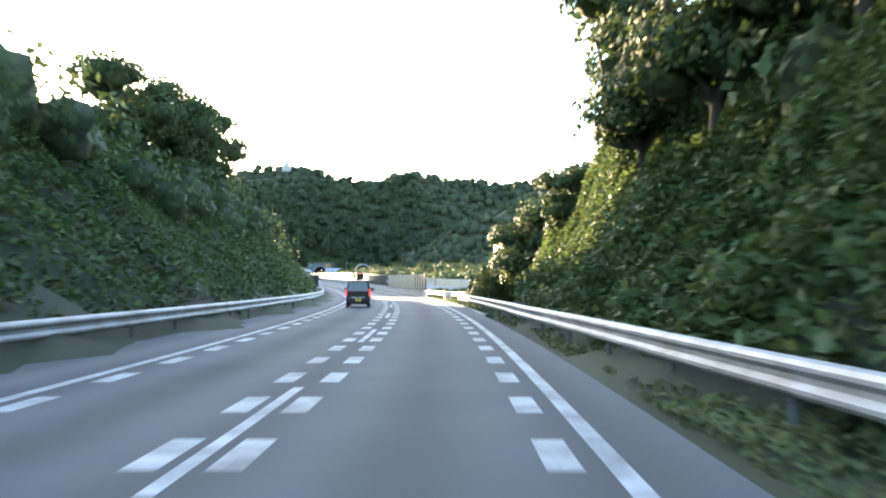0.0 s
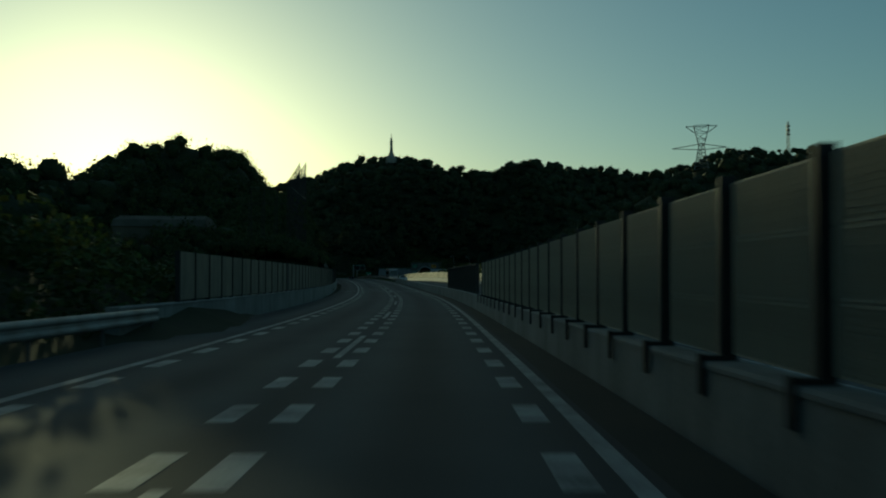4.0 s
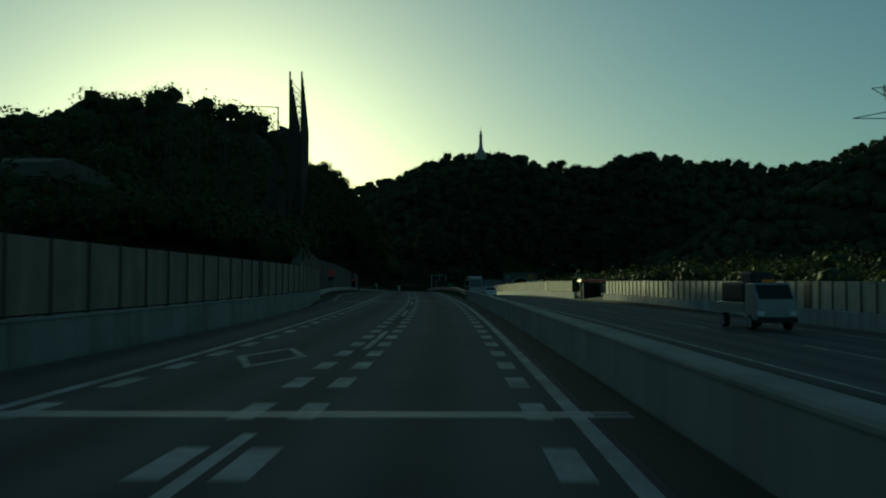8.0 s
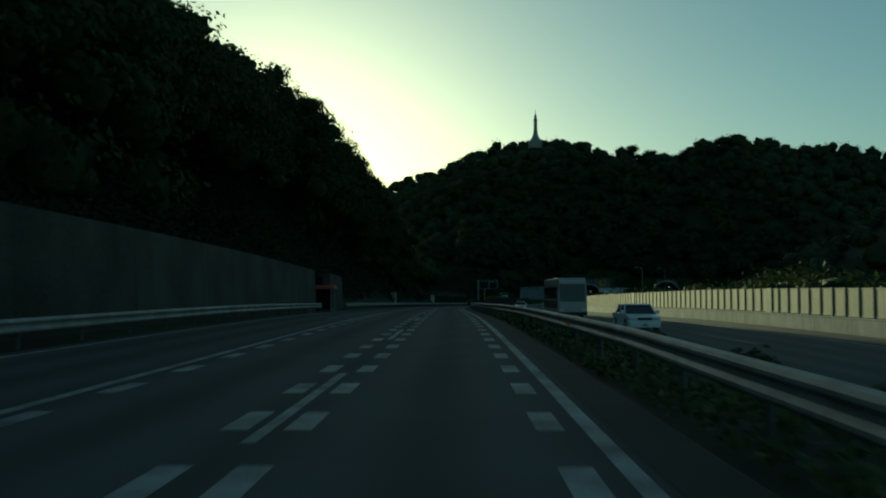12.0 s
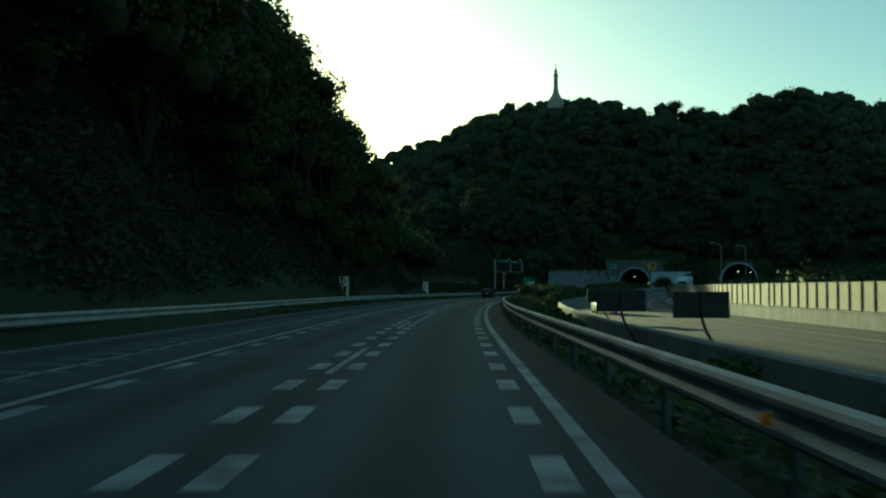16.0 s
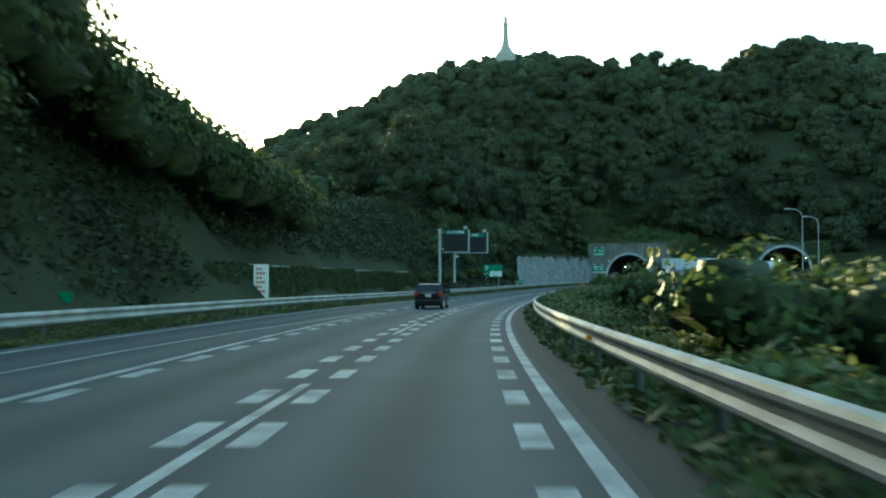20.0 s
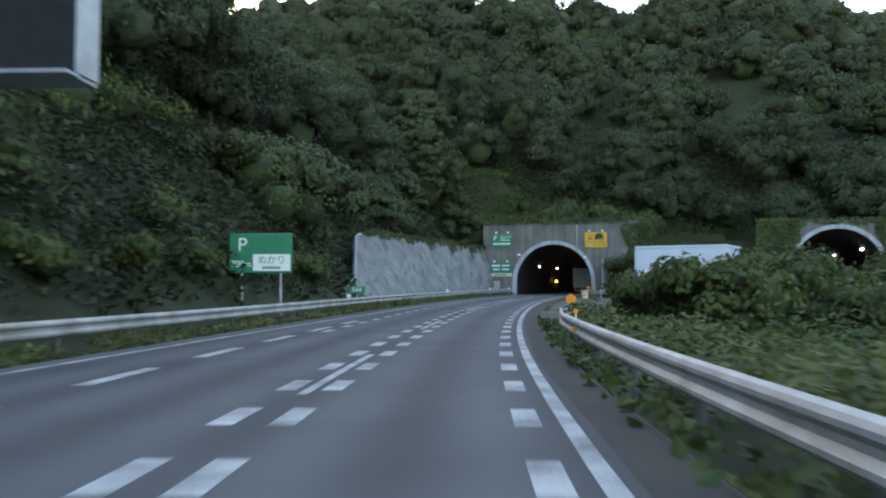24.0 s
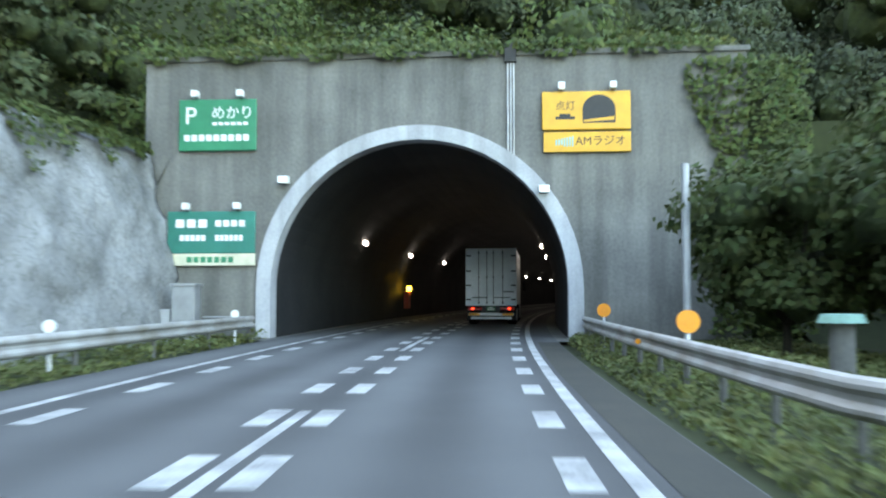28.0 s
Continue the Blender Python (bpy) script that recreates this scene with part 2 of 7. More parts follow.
def sweep(name, s0, s1, profile, mat, step=4.0, parent=None, side=None, label="", closed=False):
    """A strip along the road: profile points (n, z); side: a function of s added to n."""
    k = max(2, int(round((s1 - s0) / step)) + 1)
    s = np.linspace(s0, s1, k)
    shift = side(s) if side else np.zeros(k)
    rings = np.stack([at(s, n + shift, z) for n, z in profile], 1)
    m = len(profile)
    verts = rings.reshape(-1, 3)
    faces = []
    for i in range(k - 1):
        for j in range(m if closed else m - 1):
            q = (j + 1) % m
            faces.append((i * m + j, i * m + q, (i + 1) * m + q, (i + 1) * m + j))
    if closed:
        faces += [tuple(range(m)), tuple(range((k - 1) * m, k * m))[::-1]]
    return mesh_object(name, verts, faces, mat, parent, label)


PORTAL_S = 654.1
# the other carriageway: its middle, measured from our centre line, 0.6 m lower
OTHER = curve_of([(-200, 16), (290, 16), (345, 14.6), (400, 14.8), (450, 16.2), (497, 20.2), (550, 27.0), (560, 28.0), (648, 34), (720, 38)])
FAR_SIDE = curve_of([(-200, 22), (430, 22), (475, 24.0), (497, 26.5), (550, 33.2), (560, 34.2), (648, 40.2), (720, 44.2)])
OTHER_Z = curve_of([(-200, -0.8), (300, -0.8), (345, -0.5), (450, -0.5), (490, -0.3), (515, 0.3), (550, 0.8), (640, 1.1), (720, 1.1)])
LEFT_EDGE = curve_of([(-200, 6.4), (120, 6.4), (235, 7.2), (250, 8.2), (262, 9.4), (285, 10.8), (352, 11.2), (357, 15.8), (369, 15.8), (374, 11.2), (392, 10.6), (500, 10.5), (545, 9.0), (592, 7.8), (598, 9.4), (660, 9.2)])
LEFT_WIDE = curve_of([(-200, 5.6), (235, 5.8), (262, 7.2), (285, 8.6), (370, 8.9), (395, 8.4), (500, 8.2), (548, 6.4), (600, 5.4), (660, 5.0), (900, 5.0)])
RIGHT_SHOULDER = 4.35

# ---- the lie of the land ----
STATIONS = np.arange(-156.0, 896.0, 4.0)
ST_PLACE, ST_WAY = line_at(STATIONS)
RIGHT_EDGE = curve_of([(-200, 6.3), (40, 6.3), (60, 9.5), (85, 24), (110, 24), (430, 24), (475, 25), (497, 27), (560, 32), (648, 42), (720, 46)])
BANK_LEFT = curve_of([(-200, 7), (36, 7), (55, 9.5), (76, 8.5), (98, 5), (128, 1), (145, -2), (235, -2), (250, 4), (270, 5.5), (290, 7), (310, 11), (330, 15), (462, 16), (480, 9), (500, 7.5), (530, 8), (558, 10.5), (575, 15), (600, 17), (900, 18)])
BANK_RIGHT = curve_of([(-200, 13), (36, 13), (44, 7.5), (48, 1.5), (54, 0), (900, 0)])
RIDGES = [
    (0.75, [(-260, 380, 34), (-120, 320, 29), (-60, 302, 23.5), (-30, 318, 24), (-30, 332, 24), (-28, 345, 26.5), (-24, 360, 31.5), (-16, 378, 38.5), (-3, 397, 40)]),
    (0.62, [(-420, 1010, 48), (-220, 1000, 50), (-60, 960, 57), (4, 923, 76), (35, 905, 85), (54, 880, 89), (73, 855, 94), (92, 830, 93.5), (108, 822, 89.5), (124, 813, 84.5), (140, 805, 79.5), (152, 803, 77), (176, 798, 77.5), (183, 787, 81), (196, 765, 85), (206, 768, 84), (225, 775, 79), (235, 774, 77.5), (254, 772, 81.5), (279, 760, 74), (305, 747, 73), (330, 735, 73), (420, 660, 56), (560, 560, 40)]),
    (0.6, [(92, 830, 92), (110, 775, 72), (128, 750, 62)]),
    (0.6, [(60, 800, 74), (75, 790, 76), (92, 785, 78), (110, 775, 77), (140, 765, 71.5), (162, 770, 72.5)]),
    (0.5, [(330, 985, 90), (400, 930, 102), (418, 917, 110), (437, 903, 116), (455, 890, 115), (490, 868, 112), (560, 800, 106), (660, 720, 95), (800, 600, 80)]),
    (0.5, [(300, 620, 50), (350, 572, 62), (375, 549, 60), (470, 480, 48)]),
    (0.55, [(190, 520, 30), (204, 476, 47), (235, 452, 45), (260, 436, 40), (340, 400, 30)]),
    (0.75, [(-260, 380, 32), (-120, 330, 23), (-50, 300, 13), (-14, 300, 10.5), (-8, 328, 20), (-4, 360, 30), (-3, 397, 39), (-1, 420, 38), (1, 442, 38.5), (4, 458, 33), (5, 468, 26), (8, 484, 11), (14, 500, 4), (20, 528, 2), (28, 550, 1)]),
    (0.6, [(-80, -60, 18), (-42, 10, 11), (-30, 60, 10), (-20, 90, 4)]),
    (0.8, [(60, -60, 30), (52, -10, 26), (46, 18, 17)]),
]


def lumps(x, y):
    return (np.sin(x * 0.071 + 1.3 * np.sin(y * 0.043)) * np.sin(y * 0.063 + 1.1 * np.sin(x * 0.051 + 2)) + 0.5 * np.sin(x * 0.17 + y * 0.09 + np.sin(y * 0.21)) * np.sin(y * 0.19 - x * 0.07))


def road_place(x, y):
    """Station, distance to the right and road level for places x, y."""
    s, n, z = np.empty(x.shape), np.empty(x.shape), np.empty(x.shape)
    for i in range(0, len(x), 4000):
        a = np.stack([x[i : i + 4000], y[i : i + 4000]], -1)
        k = ((a[:, None] - ST_PLACE[None, :, :2]) ** 2).sum(-1).argmin(1)
        o, w = a - ST_PLACE[k, :2], ST_WAY[k, :2]
        s[i : i + 4000], n[i : i + 4000], z[i : i + 4000] = STATIONS[k] + (o * w).sum(-1), o[:, 0] * w[:, 1] - o[:, 1] * w[:, 0], ST_PLACE[k, 2]
    return s, n, z


def land(x, y):
    """The height of the ground; also the station, the side distance and how far outside the cutting a place lies."""
    s, n, zr = road_place(x, y)
    hill = np.full(x.shape, -50.0)
    for slope, line in RIDGES:
        for a, b in zip(line, line[1:]):
            ab = np.array(b[:2], float) - a[:2]
            t = np.clip(((x - a[0]) * ab[0] + (y - a[1]) * ab[1]) / (ab @ ab), 0, 1)
            d = np.hypot(x - a[0] - t * ab[0], y - a[1] - t * ab[1])
            hill = np.maximum(hill, a[2] + t * (b[2] - a[2]) - slope * np.sqrt(d * d + 25) + 2.5)
    left, right = -n - LEFT_EDGE(s), n - RIGHT_EDGE(s)
    out = np.maximum(left, right)
    away = np.hypot(x - 60, y - 330)
    rough = lumps(x, y) * np.clip(out / 25, 0, 1) * 2.2
    valley = np.where(out > 0, zr - 1.0 - 3 * np.clip((away - 500) / 600, 0, 1), zr - 1)
    bank = np.where(left > 0, BANK_LEFT(s), np.where(right > 0, BANK_RIGHT(s), 0)) + zr
    natural = np.maximum(np.maximum(valley, hill), np.where(out < 45, bank - 0.02 * out, -50)) + rough
    cut = np.where(left > 0, np.where(s < 140, 1.05, np.where(s < 490, 1.6, 1.2)), np.where(s < 70, np.clip(1.25 + (s - 20) * 0.025, 1.25, 1.8), 0.55))
    inside = zr - 0.15 + np.where(n > 5.2, np.clip((n - OTHER(s) + 9.8) / 3.2, 0, 1) * OTHER_Z(s), 0)
    height = np.where(out <= 0, inside, np.minimum(natural, zr - 0.15 + cut * out + 0.3 * np.sin(x * 0.9) * np.sin(y * 0.8) * np.clip(out / 3, 0, 1)))
    over = s > PORTAL_S
    height = np.where(over, np.minimum(np.maximum(natural, hill + rough), zr + 1.0 + 1.9 * (s - PORTAL_S)), height)
    height = np.where((n > -9.3) & (n < 10.7) & (s > PORTAL_S + 0.4) & (s < 880), np.maximum(height, zr + 9.5), height)
    f, r = (x - P2[0]) * P2_WAY[0] + (y - P2[1]) * P2_WAY[1], (x - P2[0]) * P2_WAY[1] - (y - P2[1]) * P2_WAY[0]
    height = np.where((np.abs(r) < 7.4) & (f > 0.4) & (f < 62), np.maximum(height, P2[2] + 7.5), height)
    return height, s, n, out


P2 = at(PORTAL_S - 8, OTHER(PORTAL_S - 8), OTHER_Z(PORTAL_S - 8))
P2_WAY = line_at(PORTAL_S)[1]


def spread(a, b, fine, far, grow=1.18):
    mid = list(np.arange(a, b + 0.1, fine))
    up, down, step = [b], [a], fine
    while up[-1] < far:
        step *= grow
        up.append(up[-1] + step)
        down.append(down[-1] - step)
    return np.array(down[:0:-1] + mid + up[1:])


gx, gy = spread(-50, 190, 3.5, 2600), spread(-40, 720, 3.5, 2900)
GX, GY = np.meshgrid(gx, gy)
gh, gs, gn, gout = land(GX.ravel(), GY.ravel())
cols = len(gx)
gc = np.stack([GX.ravel(), GY.ravel()], -1) - P2[:2]
p2w = line_at(PORTAL_S)[1]
p2f, p2r = gc @ p2w[:2], gc[:, 0] * p2w[1] - gc[:, 1] * p2w[0]
roof_1 = (gn > -9.3) & (gn < 10.7) & (gs > PORTAL_S + 0.4) & (gs < 880)
roof_2 = (np.abs(p2r) < 7.4) & (p2f > 0.4) & (p2f < 62)
mouth = roof_1 | roof_2
fore = ((gn > -9.8) & (gn < 10.9) & (gs <= PORTAL_S + 0.4) & (gs > PORTAL_S - 9)) | ((np.abs(p2r) < 7.7) & (p2f <= 0.4) & (p2f > -9))
low = (np.abs(p2r) < 9.5) & (p2f <= 0.5) & (p2f > -30)
gh = np.where(low, np.minimum(gh, P2[2] - 0.15), gh)
faces = [(j * cols + i, j * cols + i + 1, (j + 1) * cols + i + 1, (j + 1) * cols + i) for j in range(len(gy) - 1) for i in range(cols - 1)]
faces = [f for f in faces if not (any(mouth[k] for k in f) and any(fore[k] for k in f))]
ground = mesh_object("ground", np.stack([GX.ravel(), GY.ravel(), gh], -1), faces, SOIL, smooth=True)
tagged(ground, "dark soil and undergrowth of wooded hills round a motorway", "ground", kind="structure")

for apron_m in (here(PORTAL_S - 5, 0.5, -0.14), Matrix.Translation(Vector(P2) + Vector((0, 0, -0.14))) @ here(PORTAL_S).to_3x3().to_4x4() @ Matrix.Translation((0, -5, 0))):
    apron = boxed("apron", (-11, 17, -1, 9.7, -0.3, 0.0), SOIL, bevel=0)
    apron.matrix_world = apron_m
    tagged(apron, "bare earth before a tunnel mouth", "ground", kind="structure")


# ---- carriageways ----
def wheel_tracks(m):
    """Two paler worn tracks in each lane and a dark oily middle, by the distance across the road."""
    nt = m.node_tree
    p = nt.nodes["Principled BSDF"]
    base = p.inputs["Base Color"].links[0].from_socket
    attr, wave, amount, noise, mul, mix = (nt.nodes.new("ShaderNode" + k) for k in ("Attribute", "Math", "MapRange", "TexNoise", "Math", "HueSaturation"))
    attr.attribute_name = "across"
    scale = nt.nodes.new("ShaderNodeMath")
    scale.operation, scale.inputs[1].default_value = "MULTIPLY", 2 * math.pi / 1.75
    wave.operation = "COSINE"
    nt.links.new(attr.outputs["Fac"], scale.inputs[0])
    nt.links.new(scale.outputs[0], wave.inputs[0])
    noise.inputs["Scale"].default_value, noise.inputs["Detail"].default_value = 0.11, 4.0
    nt.links.new(nt.nodes["Texture Coordinate"].outputs["Object"], noise.inputs["Vector"])
    mul.operation = "MULTIPLY"
    nt.links.new(wave.outputs[0], mul.inputs[0])
    nt.links.new(noise.outputs["Fac"], mul.inputs[1])
    amount.inputs["From Min"].default_value, amount.inputs["From Max"].default_value = -0.7, 0.7
    amount.inputs["To Min"].default_value, amount.inputs["To Max"].default_value = 1.3, 0.72
    nt.links.new(mul.outputs[0], amount.inputs["Value"])
    nt.links.new(amount.outputs["Result"], mix.inputs["Value"])
    nt.links.new(base, mix.inputs["Color"])
    nt.links.new(mix.outputs["Color"], p.inputs["Base Color"])


wheel_tracks(ASPHALT)


def strip(name, s0, s1, left, right, z, mat, step=4.0, label="", category="", parent=None):
    k = int(round((s1 - s0) / step)) + 1
    s = np.linspace(s0, s1, k)
    cols_ = 5
    n0, n1 = left(s), right(s)
    level = z(s) if callable(z) else z
    rows_ = [at(s, n0 + (n1 - n0) * j / (cols_ - 1), level) for j in range(cols_)]
    verts = np.stack(rows_, 1).reshape(-1, 3)
    fs = [(i * cols_ + j, i * cols_ + j + 1, (i + 1) * cols_ + j + 1, (i + 1) * cols_ + j) for i in range(k - 1) for j in range(cols_ - 1)]
    ob = mesh_object(name, verts, fs, mat, parent)
    across = ob.data.attributes.new("across", "FLOAT", "POINT")
    across.data.foreach_set("value", np.stack([n0 + (n1 - n0) * j / (cols_ - 1) for j in range(cols_)], 1).astype(np.float32).ravel())
    return tagged(ob, label, category, kind="structure") if label else ob


road = strip("road", -150, 890, lambda s: -LEFT_WIDE(s), lambda s: 0 * s + RIGHT_SHOULDER, 0.0, ASPHALT, label="worn grey asphalt of a two-lane motorway carriageway", category="road")
SHOULDER = material("dark_shoulder_asphalt", (0.032, 0.033, 0.03), 0.9, other=(0.05, 0.047, 0.038), scale=0.6, fine=18, bump=0.5, mix=0.5)
strip("shoulder", 62, 652, lambda s: 3.68 + 0.03 * np.sin(s * 0.35), lambda s: 0 * s + RIGHT_SHOULDER - 0.02, 0.006, SHOULDER, step=2.0, label="dirty dark asphalt shoulder along the edge line", category="road shoulder")
other_road = strip("road", 40, 720, lambda s: OTHER(s) - 5.6, lambda s: FAR_SIDE(s) - 0.05, OTHER_Z, ASPHALT, label="grey asphalt of the opposite motorway carriageway", category="road")


def paint_pieces(name, strips, parent):
    """Each mark a piece of its own under the carriageway."""
    for s0, s1, n0, n1 in strips:
        s = np.array([s0, (s0 + s1) / 2, s1])
        a, b = at(s, n0, 0.005), at(s, n1, 0.005)
        mesh_object(name, [a[0], b[0], a[1], b[1], a[2], b[2]], [(0, 1, 3, 2), (2, 3, 5, 4)], PAINT, parent)


def painted(name, strips, label, z=0.005, side=None):
    """Flat paint marks: strips of (s0, s1, n0, n1) joined into one sheet of marks."""
    verts, fs = [], []
    for s0, s1, n0, n1 in strips:
        k = max(2, int((s1 - s0) / 4) + 2)
        s = np.linspace(s0, s1, k)
        sh = side(s) if side else 0
        level = z(s) if callable(z) else z
        a, b = at(s, n0 + sh, level), at(s, n1 + sh, level)
        o = len(verts)
        for p, q in zip(a, b):
            verts += [p, q]
        fs += [(o + 2 * i, o + 2 * i + 1, o + 2 * i + 3, o + 2 * i + 2) for i in range(k - 1)]
    return tagged(mesh_object(name, verts, fs, PAINT), label, "road marking", kind="structure")


# where the lane dashes end, by their count
DASH_END = curve_of([(-8, -120), (0, 12.6), (2, 44.4), (4, 80.6), (7, 135.8), (10, 193.8), (12, 232.4), (15, 288.4), (18, 342.6), (21, 395.6), (24, 455.4), (25, 476.8), (30, 572.7), (31, 594.4), (32, 615.5), (33, 635.4), (45, 872)])
painted("right_edge_line", [(-140, 880, 3.37, 3.56)], "solid white edge line on asphalt")
paint_pieces("lane_dash", [(DASH_END(k) - 0.39 * (DASH_END(k) - DASH_END(k - 1)), DASH_END(k), -0.075, 0.075) for k in range(-6, 46)], road)
# the middles of the slow-down blocks, by their count
BLOCK_AT = curve_of([(-45, -137.7), (0, 7.7), (4, 20.2), (8, 32.5), (15, 54.9), (18, 64.3), (24, 84), (45, 149.9), (52, 173.5), (60, 198.6), (69, 224.6), (80, 259.5), (83, 269.2), (105, 343.1), (118, 385.7), (128, 415.2), (147, 471.8), (151, 484.1), (176, 567.2), (182, 586.2), (186, 599.2), (197, 634.8), (270, 877)])
blocks = BLOCK_AT(np.arange(-45, 271)) - 0.7
near = [s for s in blocks if 0 < s < 440]
paint_pieces("slow_down_block", [(s, s + 1.4, n - 0.15, n + 0.15) for s in near for n in (-0.34, 0.34)], road)
rest = painted("slow_down_blocks", [(s, s + 1.4, n - 0.15, n + 0.15) for s in blocks for n in (-0.34, 0.34, 3.02) if n > 3 or s not in near], "short white slow-down blocks beside the lane lines")
tagged(rest, kind="stuff")
painted("left_blocks", [(s, s + 1.4, -3.2, -2.9) for s in blocks if not 490 < s < 560], "short white slow-down blocks beside the edge line")
painted("left_edge_line", [(-140, 489, -3.6, -3.4)], "solid white edge line on asphalt")
painted("merge_dashes", [(s, s + 3.0, -3.75, -3.45) for s in np.arange(491.9, 570, 5.51)], "short white merging dashes on asphalt")
painted("outer_edge_line", [(255, 880, 0.5, 0.68)], "solid white outer edge line of the bus lay-by", side=lambda s: -np.maximum(LEFT_WIDE(s), 3.95) + curve_of([(550, 0), (600, 0.9), (640, 0.75), (660, 0.85)])(s))
painted("bus_lane_line", [(322, 489, -0.075, 0.075)], "solid white line between the bus lane and the slow lane", side=curve_of([(322, -5.0), (430, -5.2), (460, -5.4), (470, -5.0), (478, -4.5), (489, -3.78)]))
painted("other_lines", [(45, 715, -5.0, -4.85), (45, 715, 3.4, 3.55)] + [(s, s + 8, -0.9, -0.75) for s in np.arange(50, 710, 20)], "white lines of the opposite carriageway", z=lambda s: OTHER_Z(s) + 0.005, side=OTHER)

# ---- tunnel ----
def arch(r, base, k=28):
    """Half ring over the road: n, z from the left foot to the right foot, springing at height base."""
    pts = [(-r, 0.0)] + [(-r * math.cos(math.pi * i / k), base + r * math.sin(math.pi * i / k)) for i in range(k + 1)] + [(r, 0.0)]
    return pts


def portal(name, m, left, right, top, label, wall_mat, ring=0.5):
    """A tunnel mouth in the plane y = 0 of the pose m: end wall with an arched opening, pale arch ring."""
    th = empty(name, m, label, "tunnel portal")
    tagged(th, kind="structure")
    r, base = 5.05, 1.7
    inner = arch(r + ring * 0.5, base)
    k = len(inner)
    outer = []
    for i, (n, z) in enumerate(inner):
        if i in (0, k - 1):
            outer.append((left if i == 0 else right, 0.0))
            continue
        d = (n, z - base)
        f = min((left if d[0] < 0 else right) / d[0] if abs(d[0]) > 1e-6 else 1e9, (top - base) / d[1] if d[1] > 1e-6 else 1e9)
        outer.append((d[0] * f, base + d[1] * f))
    for cx in (left, right):
        j = min(range(k), key=lambda i: (outer[i][0] - cx) ** 2 + (outer[i][1] - top) ** 2)
        outer[j] = (cx, top)
    verts = [(n, 0, z) for n, z in inner] + [(n, 0, z) for n, z in outer] + [(n, 0.8, z) for n, z in inner] + [(n, 0.8, z) for n, z in outer]
    fs = []
    for i in range(k - 1):
        fs += [(i, i + 1, k + i + 1, k + i), (k + i, k + i + 1, 3 * k + i + 1, 3 * k + i), (2 * k + i + 1, 2 * k + i, 3 * k + i, 3 * k + i + 1), (i + 1, i, 2 * k + i, 2 * k + i + 1)]
    mesh_object("end_wall", verts, fs, wall_mat, th)
    a, b = arch(r, base), arch(r + ring, base)
    verts = [(n, y, z) for y in (-0.18, 0.6) for ring_ in (a, b) for n, z in ring_]
    fs = []
    for i in range(k - 1):
        fs += [(i, i + 1, k + i + 1, k + i), (i + 1, i, 2 * k + i, 2 * k + i + 1), (k + i, k + i + 1, 3 * k + i + 1, 3 * k + i)]
    mesh_object("arch_ring", verts, fs, PALE_CONCRETE, th, "pale grey painted arch ring")
    boxed("coping", (left - 0.1, right + 0.1, -0.1, 0.9, top, top + 0.18), wall_mat, th)
    return th


PORTAL_POSE = here(PORTAL_S, -0.25, 0)
portal_main = portal("tunnel_portal", PORTAL_POSE, -9.6, 11.0, 9.6, "weathered concrete tunnel portal with a pale arch ring", DARK_CONCRETE)
p2z = Matrix.Translation(Vector(P2)) @ PORTAL_POSE.to_3x3().to_4x4()
portal_other = portal("tunnel_portal", p2z, -7.6, 7.6, 7.6, "dark concrete portal of the opposite tunnel", DARK_CONCRETE)

for n0, n1, y0, z1 in ((-9.4, -5.75, 0.85, 8.6), (5.75, 12.2, 0.85, 9.0), (12.2, 22.0, 4.2, 8.0), (-15.0, -9.4, 4.2, 8.0)):
    fill = boxed("backfill", (n0, n1, y0, 5.2, -1.0, z1), SOIL, bevel=0)
    fill.matrix_world = PORTAL_POSE
    tagged(fill, "earth bank behind the portal wall", "embankment", kind="structure")
for n0, n1, y0, z1 in ((-7.5, -5.75, 0.85, 6.8), (5.75, 7.5, 0.85, 6.8), (-17.0, -7.5, 1.0, 5.5), (7.5, 18.0, 1.0, 5.5)):
    fill = boxed("backfill", (n0, n1, y0, 6.0, -3.0, z1), SOIL, bevel=0)
    fill.matrix_world = p2z
    tagged(fill, "earth bank behind the opposite portal's wall", "embankment", kind="structure")
floor = strip("tunnel_floor", PORTAL_S - 1.5, 888, lambda s: 0 * s - 6.0, lambda s: 0 * s + 5.6, -0.012, DARK_CONCRETE, label="dark concrete tunnel floor beside the carriageway", category="floor")
floor2 = boxed("tunnel_floor", (-6, 6, -3, 61, -0.3, -0.02), DARK_CONCRETE, bevel=0)
floor2.matrix_world = p2z
tagged(floor2, "dark floor of the opposite tunnel", "floor", kind="structure")
# lining near black: the tunnel's inner darkness is put into its colour
TUNNEL = material("shade_dark_tunnel_lining", (0.03, 0.031, 0.033), 0.85, other=(0.014, 0.016, 0.017), scale=0.4, fine=8, bump=0.2)
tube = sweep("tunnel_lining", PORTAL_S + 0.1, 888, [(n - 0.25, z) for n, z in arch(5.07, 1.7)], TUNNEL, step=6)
tagged(tube, "concrete lining of a road tunnel, coloured dark for its unlit inside", "tunnel", kind="structure")
# added end wall closes the tube in the same shade-dark colour
tagged(boxed("tunnel_end", (-7, 7, 0, 0.5, -0.5, 8), TUNNEL), "added dark wall that closes the tunnel's depth", "wall", kind="structure").matrix_world = here(887.5, -0.25)
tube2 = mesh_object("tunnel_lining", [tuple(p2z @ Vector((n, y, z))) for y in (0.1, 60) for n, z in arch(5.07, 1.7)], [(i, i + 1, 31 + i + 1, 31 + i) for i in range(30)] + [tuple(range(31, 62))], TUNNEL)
tagged(tube2, "concrete lining of the opposite tunnel, coloured dark for its unlit inside", "tunnel", kind="structure")


